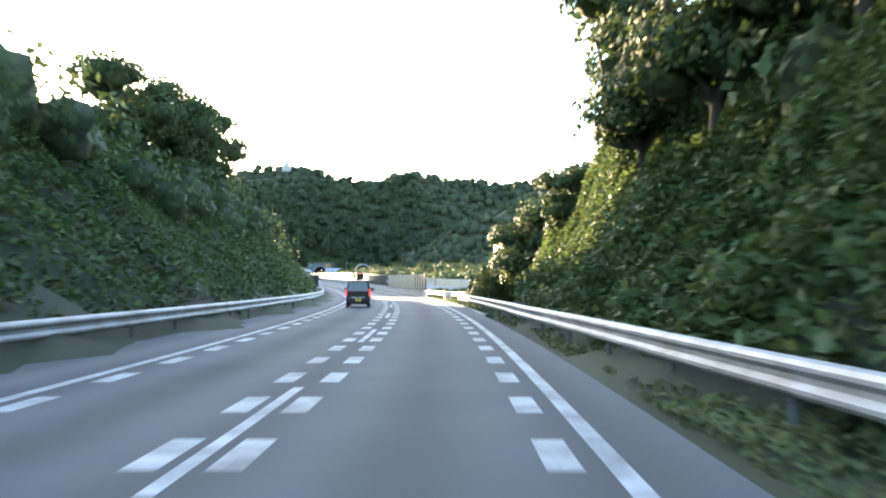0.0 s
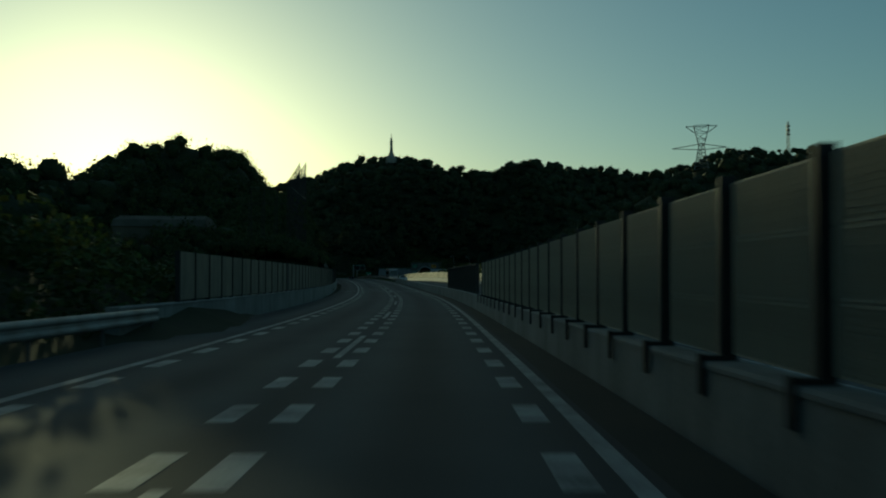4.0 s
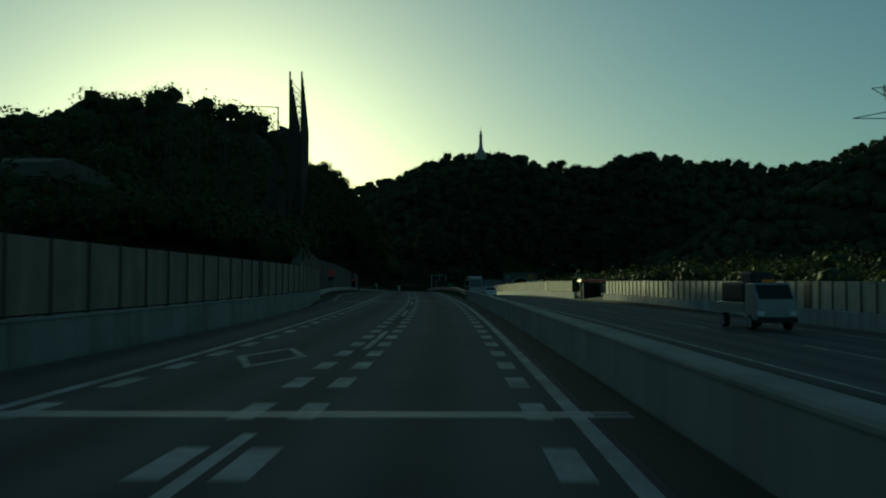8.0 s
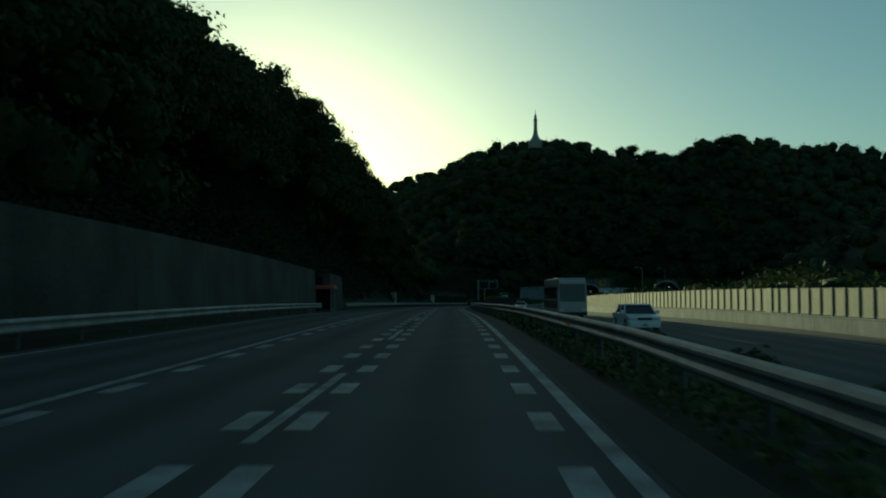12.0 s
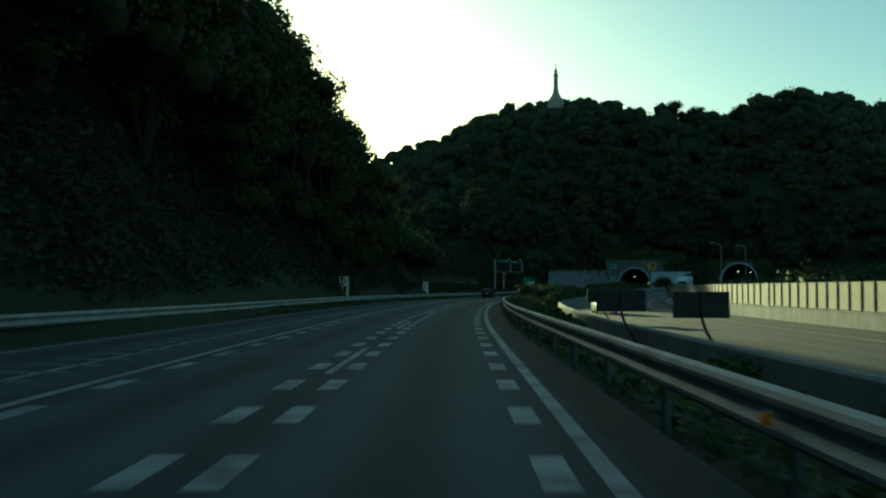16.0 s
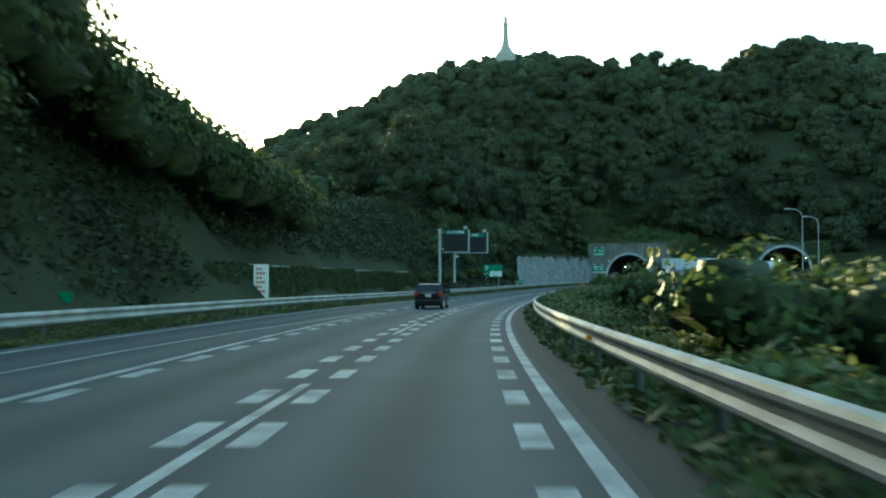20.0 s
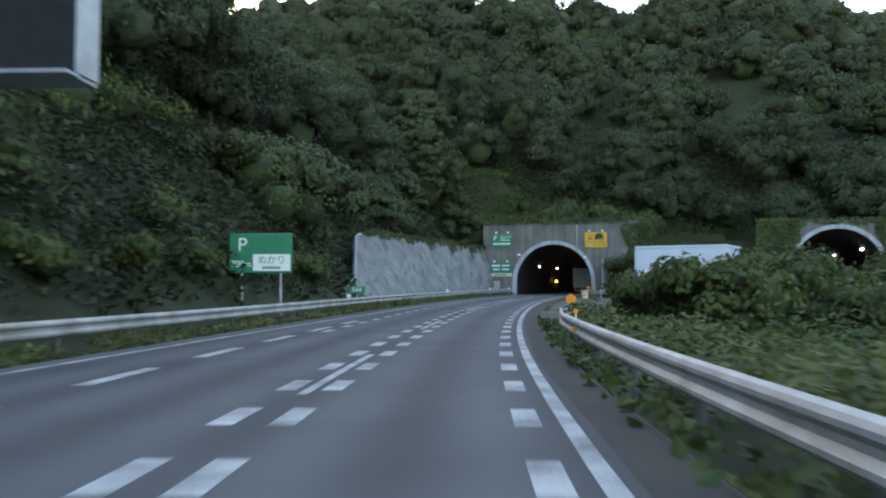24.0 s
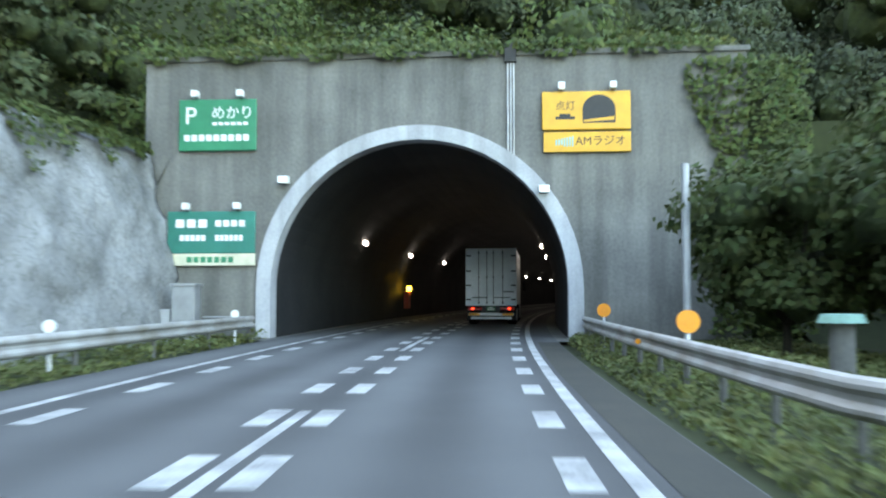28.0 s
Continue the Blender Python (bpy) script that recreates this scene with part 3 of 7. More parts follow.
# ---- guard rails ----
W_BEAM = [(0.0, 0.36), (0.06, 0.385), (0.09, 0.425), (0.09, 0.47), (0.03, 0.53), (0.03, 0.59), (0.09, 0.65), (0.09, 0.695), (0.06, 0.74), (0.0, 0.765)]


def guard_rail(s0, s1, side, face, label, step=4.0, z=0.0, group="guard rails", posts=1):
    """A W-beam rail: side(s) is its place, face +1 when it looks to the left of the road."""
    th = empty("guard_rail", Matrix.Identity(4), label, "guard rail", group)
    prof = [(-face * n, h + z) for n, h in W_BEAM] + [(-face * (n - 0.012), h + z) for n, h in W_BEAM[::-1]]
    k = max(1, int(round((s1 - s0) / step)))
    post = None
    for i in range(k):
        a, b = s0 + (s1 - s0) * i / k, s0 + (s1 - s0) * (i + 1) / k
        sweep("beam", a, b, prof, RAIL, step=2.0, parent=th, side=side, closed=True)
    for i in range(k * posts + 1):
        s = s0 + (s1 - s0) * i / (k * posts)
        s = min(max(s, s0 + 0.15), s1 - 0.15)
        if post is None:
            bm = cyl(bmesh.new(), (0, 0, -0.4), (0, 0, 0.62), 0.057, n=8)
            box(bm, -0.035, 0.035, -0.04, 0.04, 0.5, 0.62)
            post = part("post", bm, SHADED_POST_STEEL, th)
            first = post
        else:
            first = post.copy()
            scene.collection.objects.link(first)
        first.matrix_world = here(s, float(side(s)) + face * 0.075, z)
    return th


RAIL_RIGHT_A = curve_of([(-100, 6.2), (0, 5.9), (12, 5.3), (28, 4.75), (60, 4.65), (62, 4.75), (66, 5.6)])
RAIL_RIGHT_D = curve_of([(74, 6.4), (78, 5.6), (81.5, 5.15), (91, 4.75)])
RAIL_RIGHT_B = curve_of([(257, 4.35), (268, 4.6), (280, 5.1), (290, 5.4), (312, 5.2), (335, 4.6), (560, 4.7), (568, 5.1), (572, 5.7), (575, 6.8)])
RAIL_RIGHT_C = curve_of([(628, 7.8), (629.5, 6.2), (632.5, 5.55), (655, 5.3)])
RAIL_LEFT_A = curve_of([(-100, -5.9), (118, -5.9)])
RAIL_LEFT_B = curve_of([(236, -6.4), (262, -7.9), (285, -9.2), (352, -9.6)])
RAIL_LEFT_C = curve_of([(378, -10.4), (395, -9.4), (500, -9.1), (548, -7.4), (600, -6.2), (654, -5.8)])
guard_rail(-40, 66, RAIL_RIGHT_A, 1, "galvanised steel guard rail beside overgrown slope")
guard_rail(74, 91, RAIL_RIGHT_D, 1, "bent galvanised guard rail before a median barrier")
guard_rail(257.5, 575, RAIL_RIGHT_B, 1, "galvanised steel guard rail along the planted median")
guard_rail(628, 653.8, RAIL_RIGHT_C, 1, "galvanised steel guard rail leading to the tunnel mouth", posts=2)
guard_rail(-40, 118, RAIL_LEFT_A, -1, "galvanised steel guard rail under a wooded slope")
guard_rail(251, 352, RAIL_LEFT_B, -1, "galvanised steel guard rail before a retaining wall")
guard_rail(378, 653.6, RAIL_LEFT_C, -1, "galvanised steel guard rail along the verge")

# small amber reflectors clamped on the median rail
for s_ in list(range(298, 560, 32)) + [642]:
    rf = empty("rail_reflector", here(s_, float((RAIL_RIGHT_B if s_ < 600 else RAIL_RIGHT_C)(s_)) - 0.12, 0.55), "small amber reflector clamped on the guard rail", "reflector", "rail reflectors")
    boxed("bracket", (-0.02, 0.04, -0.01, 0.03, -0.06, 0.06), STEEL, rf)
    part("lens", cyl(bmesh.new(), (-0.03, -0.035, 0.0), (-0.03, -0.01, 0.0), 0.055, n=14), ORANGE, rf)


# ---- foliage ----
def leaf_sheet(name, centres, normals, size, mat, label, rng, category="foliage", parent=None):
    """Many small bent leaves (two triangles each) as one mesh."""
    k = len(centres)
    nrm = normals + rng.normal(0, 0.38, (k, 3))
    nrm /= np.linalg.norm(nrm, axis=1, keepdims=True) + 1e-9
    a = np.cross(nrm, rng.normal(0, 1, (k, 3)))
    a /= np.linalg.norm(a, axis=1, keepdims=True) + 1e-9
    b = np.cross(nrm, a)
    w = (size * rng.uniform(0.6, 1.35, k))[:, None] if np.ndim(size) == 0 else (size * rng.uniform(0.6, 1.35, k))[:, None]
    fold = nrm * w * rng.uniform(-0.3, 0.1, (k, 1))
    v = np.stack([centres - a * w * 0.6, centres - b * w * 0.38 + fold, centres + a * w * 0.6, centres + b * w * 0.38 + fold], 1).reshape(-1, 3)
    me = bpy.data.meshes.new(name)
    me.vertices.add(4 * k)
    me.vertices.foreach_set("co", v.astype(np.float32).ravel())
    me.loops.add(6 * k)
    base = np.arange(k)[:, None] * 4
    me.loops.foreach_set("vertex_index", (base + np.array([0, 1, 2, 0, 2, 3])).astype(np.int32).ravel())
    me.polygons.add(2 * k)
    me.polygons.foreach_set("loop_start", (np.arange(2 * k) * 3).astype(np.int32))
    me.update(calc_edges=True)
    me.materials.append(mat)
    ob = new(name, me)
    if parent:
        ob.parent = parent
        return ob
    return tagged(ob, label, category, kind="stuff")


def crowns(centres, radius, per, rng):
    """Leaf places and outward ways over lumpy domes round the centres."""
    k = len(centres)
    d = rng.normal(0, 1, (k, per, 3))
    d[..., 2] = np.abs(d[..., 2]) * 0.9 - 0.25
    d /= np.linalg.norm(d, axis=-1, keepdims=True)
    bumps = 1 + 0.22 * np.sin(d[..., 0] * 5 + centres[:, None, 0]) * np.sin(d[..., 1] * 5 + centres[:, None, 1] * 1.7)
    r = radius[:, None] * bumps * rng.uniform(0.82, 1.08, (k, per))
    p = centres[:, None] + d * r[..., None] * np.array([1, 1, 0.85])
    return p.reshape(-1, 3), d.reshape(-1, 3)


def shell_stock(k):
    """A low closed blob of k spokes in four rings between two tips."""
    ang = np.arange(k) * 2 * math.pi / k
    ways = [(math.cos(a + 0.4 * i) * math.cos(e), math.sin(a + 0.4 * i) * math.cos(e), math.sin(e)) for i, e in enumerate((-0.9, -0.3, 0.35, 0.95)) for a in ang] + [(0.0, 0.0, 1.0), (0.0, 0.0, -1.0)]
    fs = [f for r in range(3) for j in range(k) for f in ((r * k + j, r * k + (j + 1) % k, (r + 1) * k + (j + 1) % k), (r * k + j, (r + 1) * k + (j + 1) % k, (r + 1) * k + j))]
    return np.array(ways), np.array(fs + [(3 * k + j, 3 * k + (j + 1) % k, 4 * k) for j in range(k)] + [((j + 1) % k, j, 4 * k + 1) for j in range(k)])


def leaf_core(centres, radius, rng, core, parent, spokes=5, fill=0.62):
    """Dark uneven crown shells, inner shade in their colour, as one mesh under foliage."""
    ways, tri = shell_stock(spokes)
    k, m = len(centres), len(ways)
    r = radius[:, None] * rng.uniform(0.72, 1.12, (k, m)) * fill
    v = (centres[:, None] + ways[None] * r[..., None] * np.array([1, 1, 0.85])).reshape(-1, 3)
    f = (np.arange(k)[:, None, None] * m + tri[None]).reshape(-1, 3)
    me = bpy.data.meshes.new("dark_crown_shell")
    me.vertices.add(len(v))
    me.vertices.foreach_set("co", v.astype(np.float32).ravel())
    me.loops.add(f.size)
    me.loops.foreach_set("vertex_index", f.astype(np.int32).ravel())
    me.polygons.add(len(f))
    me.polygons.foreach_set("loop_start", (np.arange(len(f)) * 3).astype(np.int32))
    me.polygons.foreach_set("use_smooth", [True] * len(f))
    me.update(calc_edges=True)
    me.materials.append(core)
    inner = new("dark_crown_shell", me)
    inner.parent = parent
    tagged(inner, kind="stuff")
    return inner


def leaf_mass(name, centres, radius, size, per, mat, label, rng, core, fill=0.62):
    """Crowns of foliage: many leaves standing out of dark shade-coloured cores."""
    p, d = crowns(centres, radius, per, rng)
    ob = leaf_sheet(name, p, d, size, mat, label, rng)
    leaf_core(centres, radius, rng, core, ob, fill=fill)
    return ob


def wooded(name, region, count, radius, per, size, mat, label, seed, lift=0.35, core=None):
    """Woods over the land where region(x, y, s, n, out) holds."""
    rng = np.random.default_rng(seed)
    x0, x1, y0, y1, keep = region
    x, y = rng.uniform(x0, x1, count), rng.uniform(y0, y1, count)
    h, s, n, out = land(x, y)
    ok = keep(x, y, h, s, n, out)
    x, y, h = x[ok], y[ok], h[ok]
    r = rng.uniform(radius[0], radius[1], len(x))
    c = np.stack([x, y, h + r * lift + rng.uniform(-0.5, 0.8, len(x)) * r * 0.4], -1)
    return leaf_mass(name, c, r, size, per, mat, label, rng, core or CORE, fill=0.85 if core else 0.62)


# solid crown cores, toned below the leaves to carry the shade between them
CORE = material("shade_dark_core", (0.05, 0.068, 0.026), 0.8, other=(0.014, 0.02, 0.009), scale=0.5, fine=3.0, bump=1.0, mix=0.5)
FAR_CORE = material("far_shade_dark_core", (0.056, 0.07, 0.035), 0.85, other=(0.018, 0.025, 0.013), scale=0.12, fine=0.9, bump=1.0, mix=0.5)
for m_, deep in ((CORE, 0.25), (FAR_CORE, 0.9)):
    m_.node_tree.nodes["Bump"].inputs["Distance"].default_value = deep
clear_2 = lambda x, y: np.hypot(x - P2[0], y - P2[1]) > 14
wooded("distant_woods", (-420, 820, 560, 1010, lambda x, y, h, s, n, out: (h > 4) & ((out > 50) | (s > 740)) & (y > 640)), 14500, (2.2, 5.4), 22, 0.95, FAR_LEAF, "dense dark green woods on distant hills", 3, 0.45, FAR_CORE)
wooded("vine_mounds", (0, 150, 545, 690, lambda x, y, h, s, n, out: (((out > 3.0) & (out < 9) & (s < PORTAL_S + 1) & (n < 0)) | ((s > PORTAL_S + 3) & (s < PORTAL_S + 15) & (np.abs(n) < 30)) | ((n > 13) & (out > 1.5) & (out < 26))) & clear_2(x, y) & (s > 548)), 900, (1.2, 2.8), 300, 0.25, KUDZU, "rounded mounds of bushes draped in creepers", 24, 0.6)


def great_trees(name, area, keep, spacing, wide, tall, lobes, per, size, mat, label, seed):
    """Old trees hung with creepers: each a dome of many lobes over the land, with dark gaps between them."""
    rng = np.random.default_rng(seed)
    x, y = np.meshgrid(np.arange(area[0], area[1], spacing), np.arange(area[2], area[3], spacing))
    x = x.ravel() + rng.uniform(-0.42, 0.42, x.size) * spacing
    y = y.ravel() + rng.uniform(-0.42, 0.42, y.size) * spacing
    h, s, n, out = land(x, y)
    ok = keep(x, y, h, s, n, out)
    x, y, h = x[ok], y[ok], h[ok]
    k = len(x)
    r, t = rng.uniform(*wide, k), tall[0] + (tall[1] - tall[0]) * np.clip(0.5 + 0.75 * lumps(x * 3, y * 3) + rng.uniform(-0.35, 0.35, k), 0, 1)
    t *= np.clip(1.3 - h / 70, 0.8, 1)
    d = rng.normal(0, 1, (k, lobes, 3))
    d[..., 2] = np.abs(d[..., 2]) * 1.1 - 0.05
    d /= np.linalg.norm(d, axis=-1, keepdims=True)
    lobe = r[:, None] * rng.uniform(0.26, 0.52, (k, lobes))
    reach = (r[:, None] - lobe * 0.8)[..., None] * d * np.array([1, 1, 0.0]) + (t[:, None] * 0.62 * d[..., 2])[..., None] * np.array([0, 0, 1.0])
    # a solid heart under the lobes
    for j, (up, wide_) in enumerate(((0.12, 0.8), (0.36, 0.58))):
        reach[:, j] = np.stack([0 * t, 0 * t, t * up], -1)
        lobe[:, j] = r * wide_
    c = np.stack([x, y, h + t * 0.32], -1)[:, None] + reach
    leaf_mass(name, c.reshape(-1, 3), lobe.ravel(), size, per, mat, label, rng, CORE)


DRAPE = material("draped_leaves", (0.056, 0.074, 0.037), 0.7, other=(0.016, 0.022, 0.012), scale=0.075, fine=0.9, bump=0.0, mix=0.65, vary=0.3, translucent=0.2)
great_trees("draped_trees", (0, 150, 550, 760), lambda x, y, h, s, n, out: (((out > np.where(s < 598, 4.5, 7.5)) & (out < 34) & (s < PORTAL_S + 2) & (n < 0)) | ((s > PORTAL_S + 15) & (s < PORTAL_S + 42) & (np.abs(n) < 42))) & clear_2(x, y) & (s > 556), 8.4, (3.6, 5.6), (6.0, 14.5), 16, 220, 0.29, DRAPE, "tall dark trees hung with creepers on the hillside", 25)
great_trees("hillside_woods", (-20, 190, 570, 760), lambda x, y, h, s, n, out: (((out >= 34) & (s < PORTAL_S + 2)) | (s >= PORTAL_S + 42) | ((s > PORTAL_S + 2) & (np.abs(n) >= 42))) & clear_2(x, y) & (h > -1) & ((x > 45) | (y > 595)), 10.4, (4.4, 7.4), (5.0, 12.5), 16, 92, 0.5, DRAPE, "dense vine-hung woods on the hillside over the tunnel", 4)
wooded("hill_woods", (-150, 32, 240, 560, lambda x, y, h, s, n, out: (out > 12) & (n < 0) & (h > 3)), 3400, (2.0, 4.0), 70, 0.62, LEAF, "dark woods on the hill beside the motorway", 5)
wooded("valley_woods", (40, 420, 60, 660, lambda x, y, h, s, n, out: (out > 48) & (n > 0) & (s > 90)), 6500, (2.2, 4.4), 14, 1.0, FAR_LEAF, "dark woods at the foot of the hills", 6, core=FAR_CORE)
wooded("valley_scrub", (40, 130, 60, 660, lambda x, y, h, s, n, out: (out > 5) & (out < 50) & (n > 0) & (s > 90)), 2400, (1.5, 3.0), 90, 0.45, LEAF, "dark scrub behind the noise barrier", 26)
wooded("far_left_woods", (-420, 20, 100, 560, lambda x, y, h, s, n, out: (out > 45) & (n < 0) & (s > 135)), 4200, (2.2, 4.6), 18, 0.9, FAR_LEAF, "wooded hill beyond the parapet", 7, core=FAR_CORE)
wooded("parapet_scrub", (-40, 40, 100, 330, lambda x, y, h, s, n, out: (out > 2.5) & (out < 46) & (n < 0) & (s > 132)), 900, (1.6, 3.4), 110, 0.42, LEAF, "dark scrub beyond the parapet", 27)
wooded("slope_woods", (-70, 80, -60, 135, lambda x, y, h, s, n, out: (out > 4.5) & (s > -60)), 1300, (1.6, 3.2), 110, 0.36, LEAF, "trees and climbers on the cut slopes", 8)

# the tall edge of the woods above the retaining wall: tree tops by station, as they stand 16 m from the centre line
EDGE_TOP = curve_of([(246, 7.5), (262, 8.5), (275, 9.2), (285, 10), (291, 12), (300, 14.8), (315, 18.8), (330, 20.2), (345, 22.4), (360, 25), (375, 27), (390, 28.3), (405, 28.8), (420, 27.5), (435, 27), (450, 24.5), (462, 23), (470, 18.5), (480, 13), (495, 12), (512, 10)])


def edge_woods():
    rng = np.random.default_rng(17)
    k = 1500
    s = rng.uniform(247, 505, k)
    n = -(LEFT_EDGE(s) + 2.0 + 17 * rng.uniform(0, 1, k) ** 1.6)
    p = at(s, n)
    h, _, _, _ = land(p[:, 0], p[:, 1])
    road_z = at(s, 0)[:, 2]
    top = road_z + 1.5 + (EDGE_TOP(s) - 1.5) * np.minimum(2.2 - n, 19) / 18.2
    r = rng.uniform(1.3, 2.7, k)
    lo = h + 1.5 + 0.35 * (top - h)
    p[:, 2] = np.maximum(h + 0.8, lo + (top - r - lo) * rng.uniform(0, 1, k) ** 0.7)
    p[:, 2] = np.minimum(p[:, 2], top - 0.95 * r)
    keep = p[:, 2] > h + 0.3
    leaf_mass("woods_edge", p[keep], r[keep], 0.33, 190, LEAF, "tall dark trees along the edge of the hillside woods", rng, CORE)


edge_woods()


def cover(name, count, s_range, n_of, size, mat, label, seed, high=0.5, rail=None):
    """Ground creepers: leaves scattered over banks given by station and side."""
    rng = np.random.default_rng(seed)
    s = rng.uniform(*s_range, count)
    n = n_of(s, rng.uniform(0, 1, count))
    p = at(s, n)
    h, _, _, _ = land(p[:, 0], p[:, 1])
    lump = 0.5 + 0.5 * lumps(p[:, 0] * 9, p[:, 1] * 9)
    tall = high * (0.2 + 1.1 * lump)
    if rail:
        tall = np.where(n < rail(s) + 0.25, np.minimum(tall, 0.34), tall)
    p[:, 2] = h + rng.uniform(0, 1, count) ** 0.6 * tall
    ways = np.tile(np.array([0.0, 0.0, 1.0]), (count, 1)) + rng.normal(0, 0.4, (count, 3))
    leaf_sheet(name, p, ways, size, mat, label, rng, category="creeper")


cover("bank_creepers", 90000, (-5, 130), lambda s, u: -(LEFT_EDGE(s) + 0.2 + 12 * u**0.9), 0.24, KUDZU, "creepers over the cut slope", 11, 1.0)
cover("slope_creepers", 110000, (-8, 60), lambda s, u: RIGHT_EDGE(s) - 0.5 + 10 * u**0.9, 0.24, KUDZU, "sunlit creepers over the steep cut slope", 12, 1.0)
cover("slope_foot_creepers", 50000, (12, 50), lambda s, u: RIGHT_EDGE(s) - 0.6 + 5 * u, 0.22, KUDZU, "creepers over the foot of the steep cut slope", 48, 1.9)
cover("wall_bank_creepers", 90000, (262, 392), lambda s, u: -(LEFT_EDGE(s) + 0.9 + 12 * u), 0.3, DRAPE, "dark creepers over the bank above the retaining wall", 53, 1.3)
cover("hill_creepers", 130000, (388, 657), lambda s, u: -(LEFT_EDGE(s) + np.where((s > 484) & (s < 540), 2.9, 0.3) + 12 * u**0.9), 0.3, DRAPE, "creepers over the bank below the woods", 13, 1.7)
cover("median_creepers", 46000, (440, 572), lambda s, u: 4.15 + (OTHER(s) - 10.6) * u, 0.2, KUDZU, "creepers and weeds over the median", 14, 0.8, RAIL_RIGHT_B)
cover("median_weeds", 30000, (262, 445), lambda s, u: 4.7 + (OTHER(s) - 11.2) * u, 0.16, KUDZU, "low weeds over the median", 15, 0.3, RAIL_RIGHT_B)
cover("verge_weeds", 84000, (392, 654), lambda s, u: -(LEFT_WIDE(s) + 0.3 + (LEFT_EDGE(s) - LEFT_WIDE(s)) * u), 0.12, GRASS, "grass and weeds on the verge", 16, 0.46)
cover("median_grass", 26000, (452, 574), lambda s, u: 5.0 + 2.6 * u, 0.12, GRASS, "tall pale grass along the median rail", 54, 0.85, RAIL_RIGHT_B)
cover("verge_grass", 34000, (-20, 98), lambda s, u: 4.75 + 2.4 * u, 0.12, GRASS, "grass under the guard rail", 17, 0.3)
cover("tunnel_weeds", 30000, (628, 654), lambda s, u: 4.7 + 7.5 * u, 0.1, GRASS, "grass beside the tunnel mouth", 18, 0.35)
cover("lay_by_weeds", 12000, (575, 628), lambda s, u: 4.45 + 0.3 * u * u + 0.12 * np.sin(s * 0.9), 0.05, GRASS, "weeds in the joint of the lay-by", 19, 0.14)
for i_, (s0_, s1_, n_, k_) in enumerate([(584, 590, 7.2, 700), (596, 599, 6.4, 400), (603, 604.5, 7.6, 500), (609, 617, 8.8, 1300), (618, 626, 6.6, 900), (619, 622, 11.5, 900), (586, 600, 12.5, 900), (605, 626, 14.5, 1500), (612, 613.5, 7.0, 500), (600, 600.8, 9.5, 350), (606, 607, 10.4, 400), (622, 625, 9.6, 900), (588, 589, 9.6, 300), (594, 595, 8.4, 300), (577, 592, 5.6, 900), (624, 628, 13.0, 1200)]):
    cover("slab_weeds", k_, (s0_, s1_), lambda s, u, n_=n_, i_=i_: n_ + 0.5 * np.sin(s * 1.3 + i_) + 0.5 * u * u, 0.06, GRASS, "grass tufts in cracks of the old lay-by", 70 + i_, 0.16)
cover("hillside_creepers", 70000, (655.5, 688), lambda s, u: -30 + 54 * u, 0.26, KUDZU, "bright creepers over the bank above the portal", 20, 1.3)

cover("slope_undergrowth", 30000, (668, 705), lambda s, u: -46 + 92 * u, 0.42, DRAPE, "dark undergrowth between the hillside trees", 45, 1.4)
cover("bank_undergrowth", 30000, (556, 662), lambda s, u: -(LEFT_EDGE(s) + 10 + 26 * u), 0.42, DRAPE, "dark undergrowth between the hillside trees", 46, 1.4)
cover("portal_grass", 22000, (655, 664), lambda s, u: -10 + 22 * u, 0.2, GRASS, "tall pale grass over the portal wall", 47, 1.1)


def wall_creepers(name, m, count, inside, size, label, seed):
    """Leaves hanging close before an end wall, where inside(n, z) holds in the wall's own plane."""
    rng = np.random.default_rng(seed)
    n, z = rng.uniform(-16, 16, count), rng.uniform(0.2, 10.5, count)
    ok = inside(n, z)
    q = np.stack([n[ok], -0.12 - 0.5 * rng.uniform(0, 1, ok.sum()) ** 1.5 * (0.5 + 0.5 * np.sin(n[ok] * 1.7) * np.sin(z[ok] * 1.3)), z[ok]], -1)
    mat_ = np.array(m)
    q = q @ mat_[:3, :3].T + mat_[:3, 3]
    ways = np.tile(mat_[:3, :3] @ np.array([0.0, -0.8, 0.5]), (len(q), 1))
    leaf_sheet(name, q, ways, size, KUDZU, label, rng, category="creeper")


wall_creepers("portal_creepers", p2z, 26000, lambda n, z: (np.abs(n) < 9) & (z < 8.0) & (np.hypot(n, z - 1.7) > 5.75 + 0.25 * np.sin(n * 2.1)) & (np.abs(n) > 4), 0.24, "creepers hanging over the opposite portal's wall", 41)
wall_creepers("portal_creepers", p2z, 14000, lambda n, z: (np.abs(n) < 9) & (z < 8.0) & (z > 7.3 + 0.2 * np.sin(n * 1.9)), 0.24, "creepers hanging over the opposite portal's wall", 42)
wall_creepers("portal_creepers", PORTAL_POSE, 26000, lambda n, z: ((n > 9.4 + 0.5 * np.sin(z * 1.3)) & (n < 13) & (z < 9.4)) | ((n < 10) & (n > -10) & (z > 9.62 + 0.12 * np.sin(n * 2.3)) & (z < 10.1)), 0.22, "creepers along the edges of the portal wall", 43)
rng_p = np.random.default_rng(44)
step_mounds = np.array([at(s_, n_) + np.array([0, 0, z_]) for s_, n_, z_ in ((656, -10.6, 7.6), (658.5, -10.2, 9.0), (661, -10.0, 9.8), (664, -10.4, 10.2), (667, -9.8, 10.8), (671, -10.2, 11.2), (656.5, 11.6, 8.2), (659, 11.4, 9.2), (662, 11.8, 9.6), (666, 11.2, 10.2))])
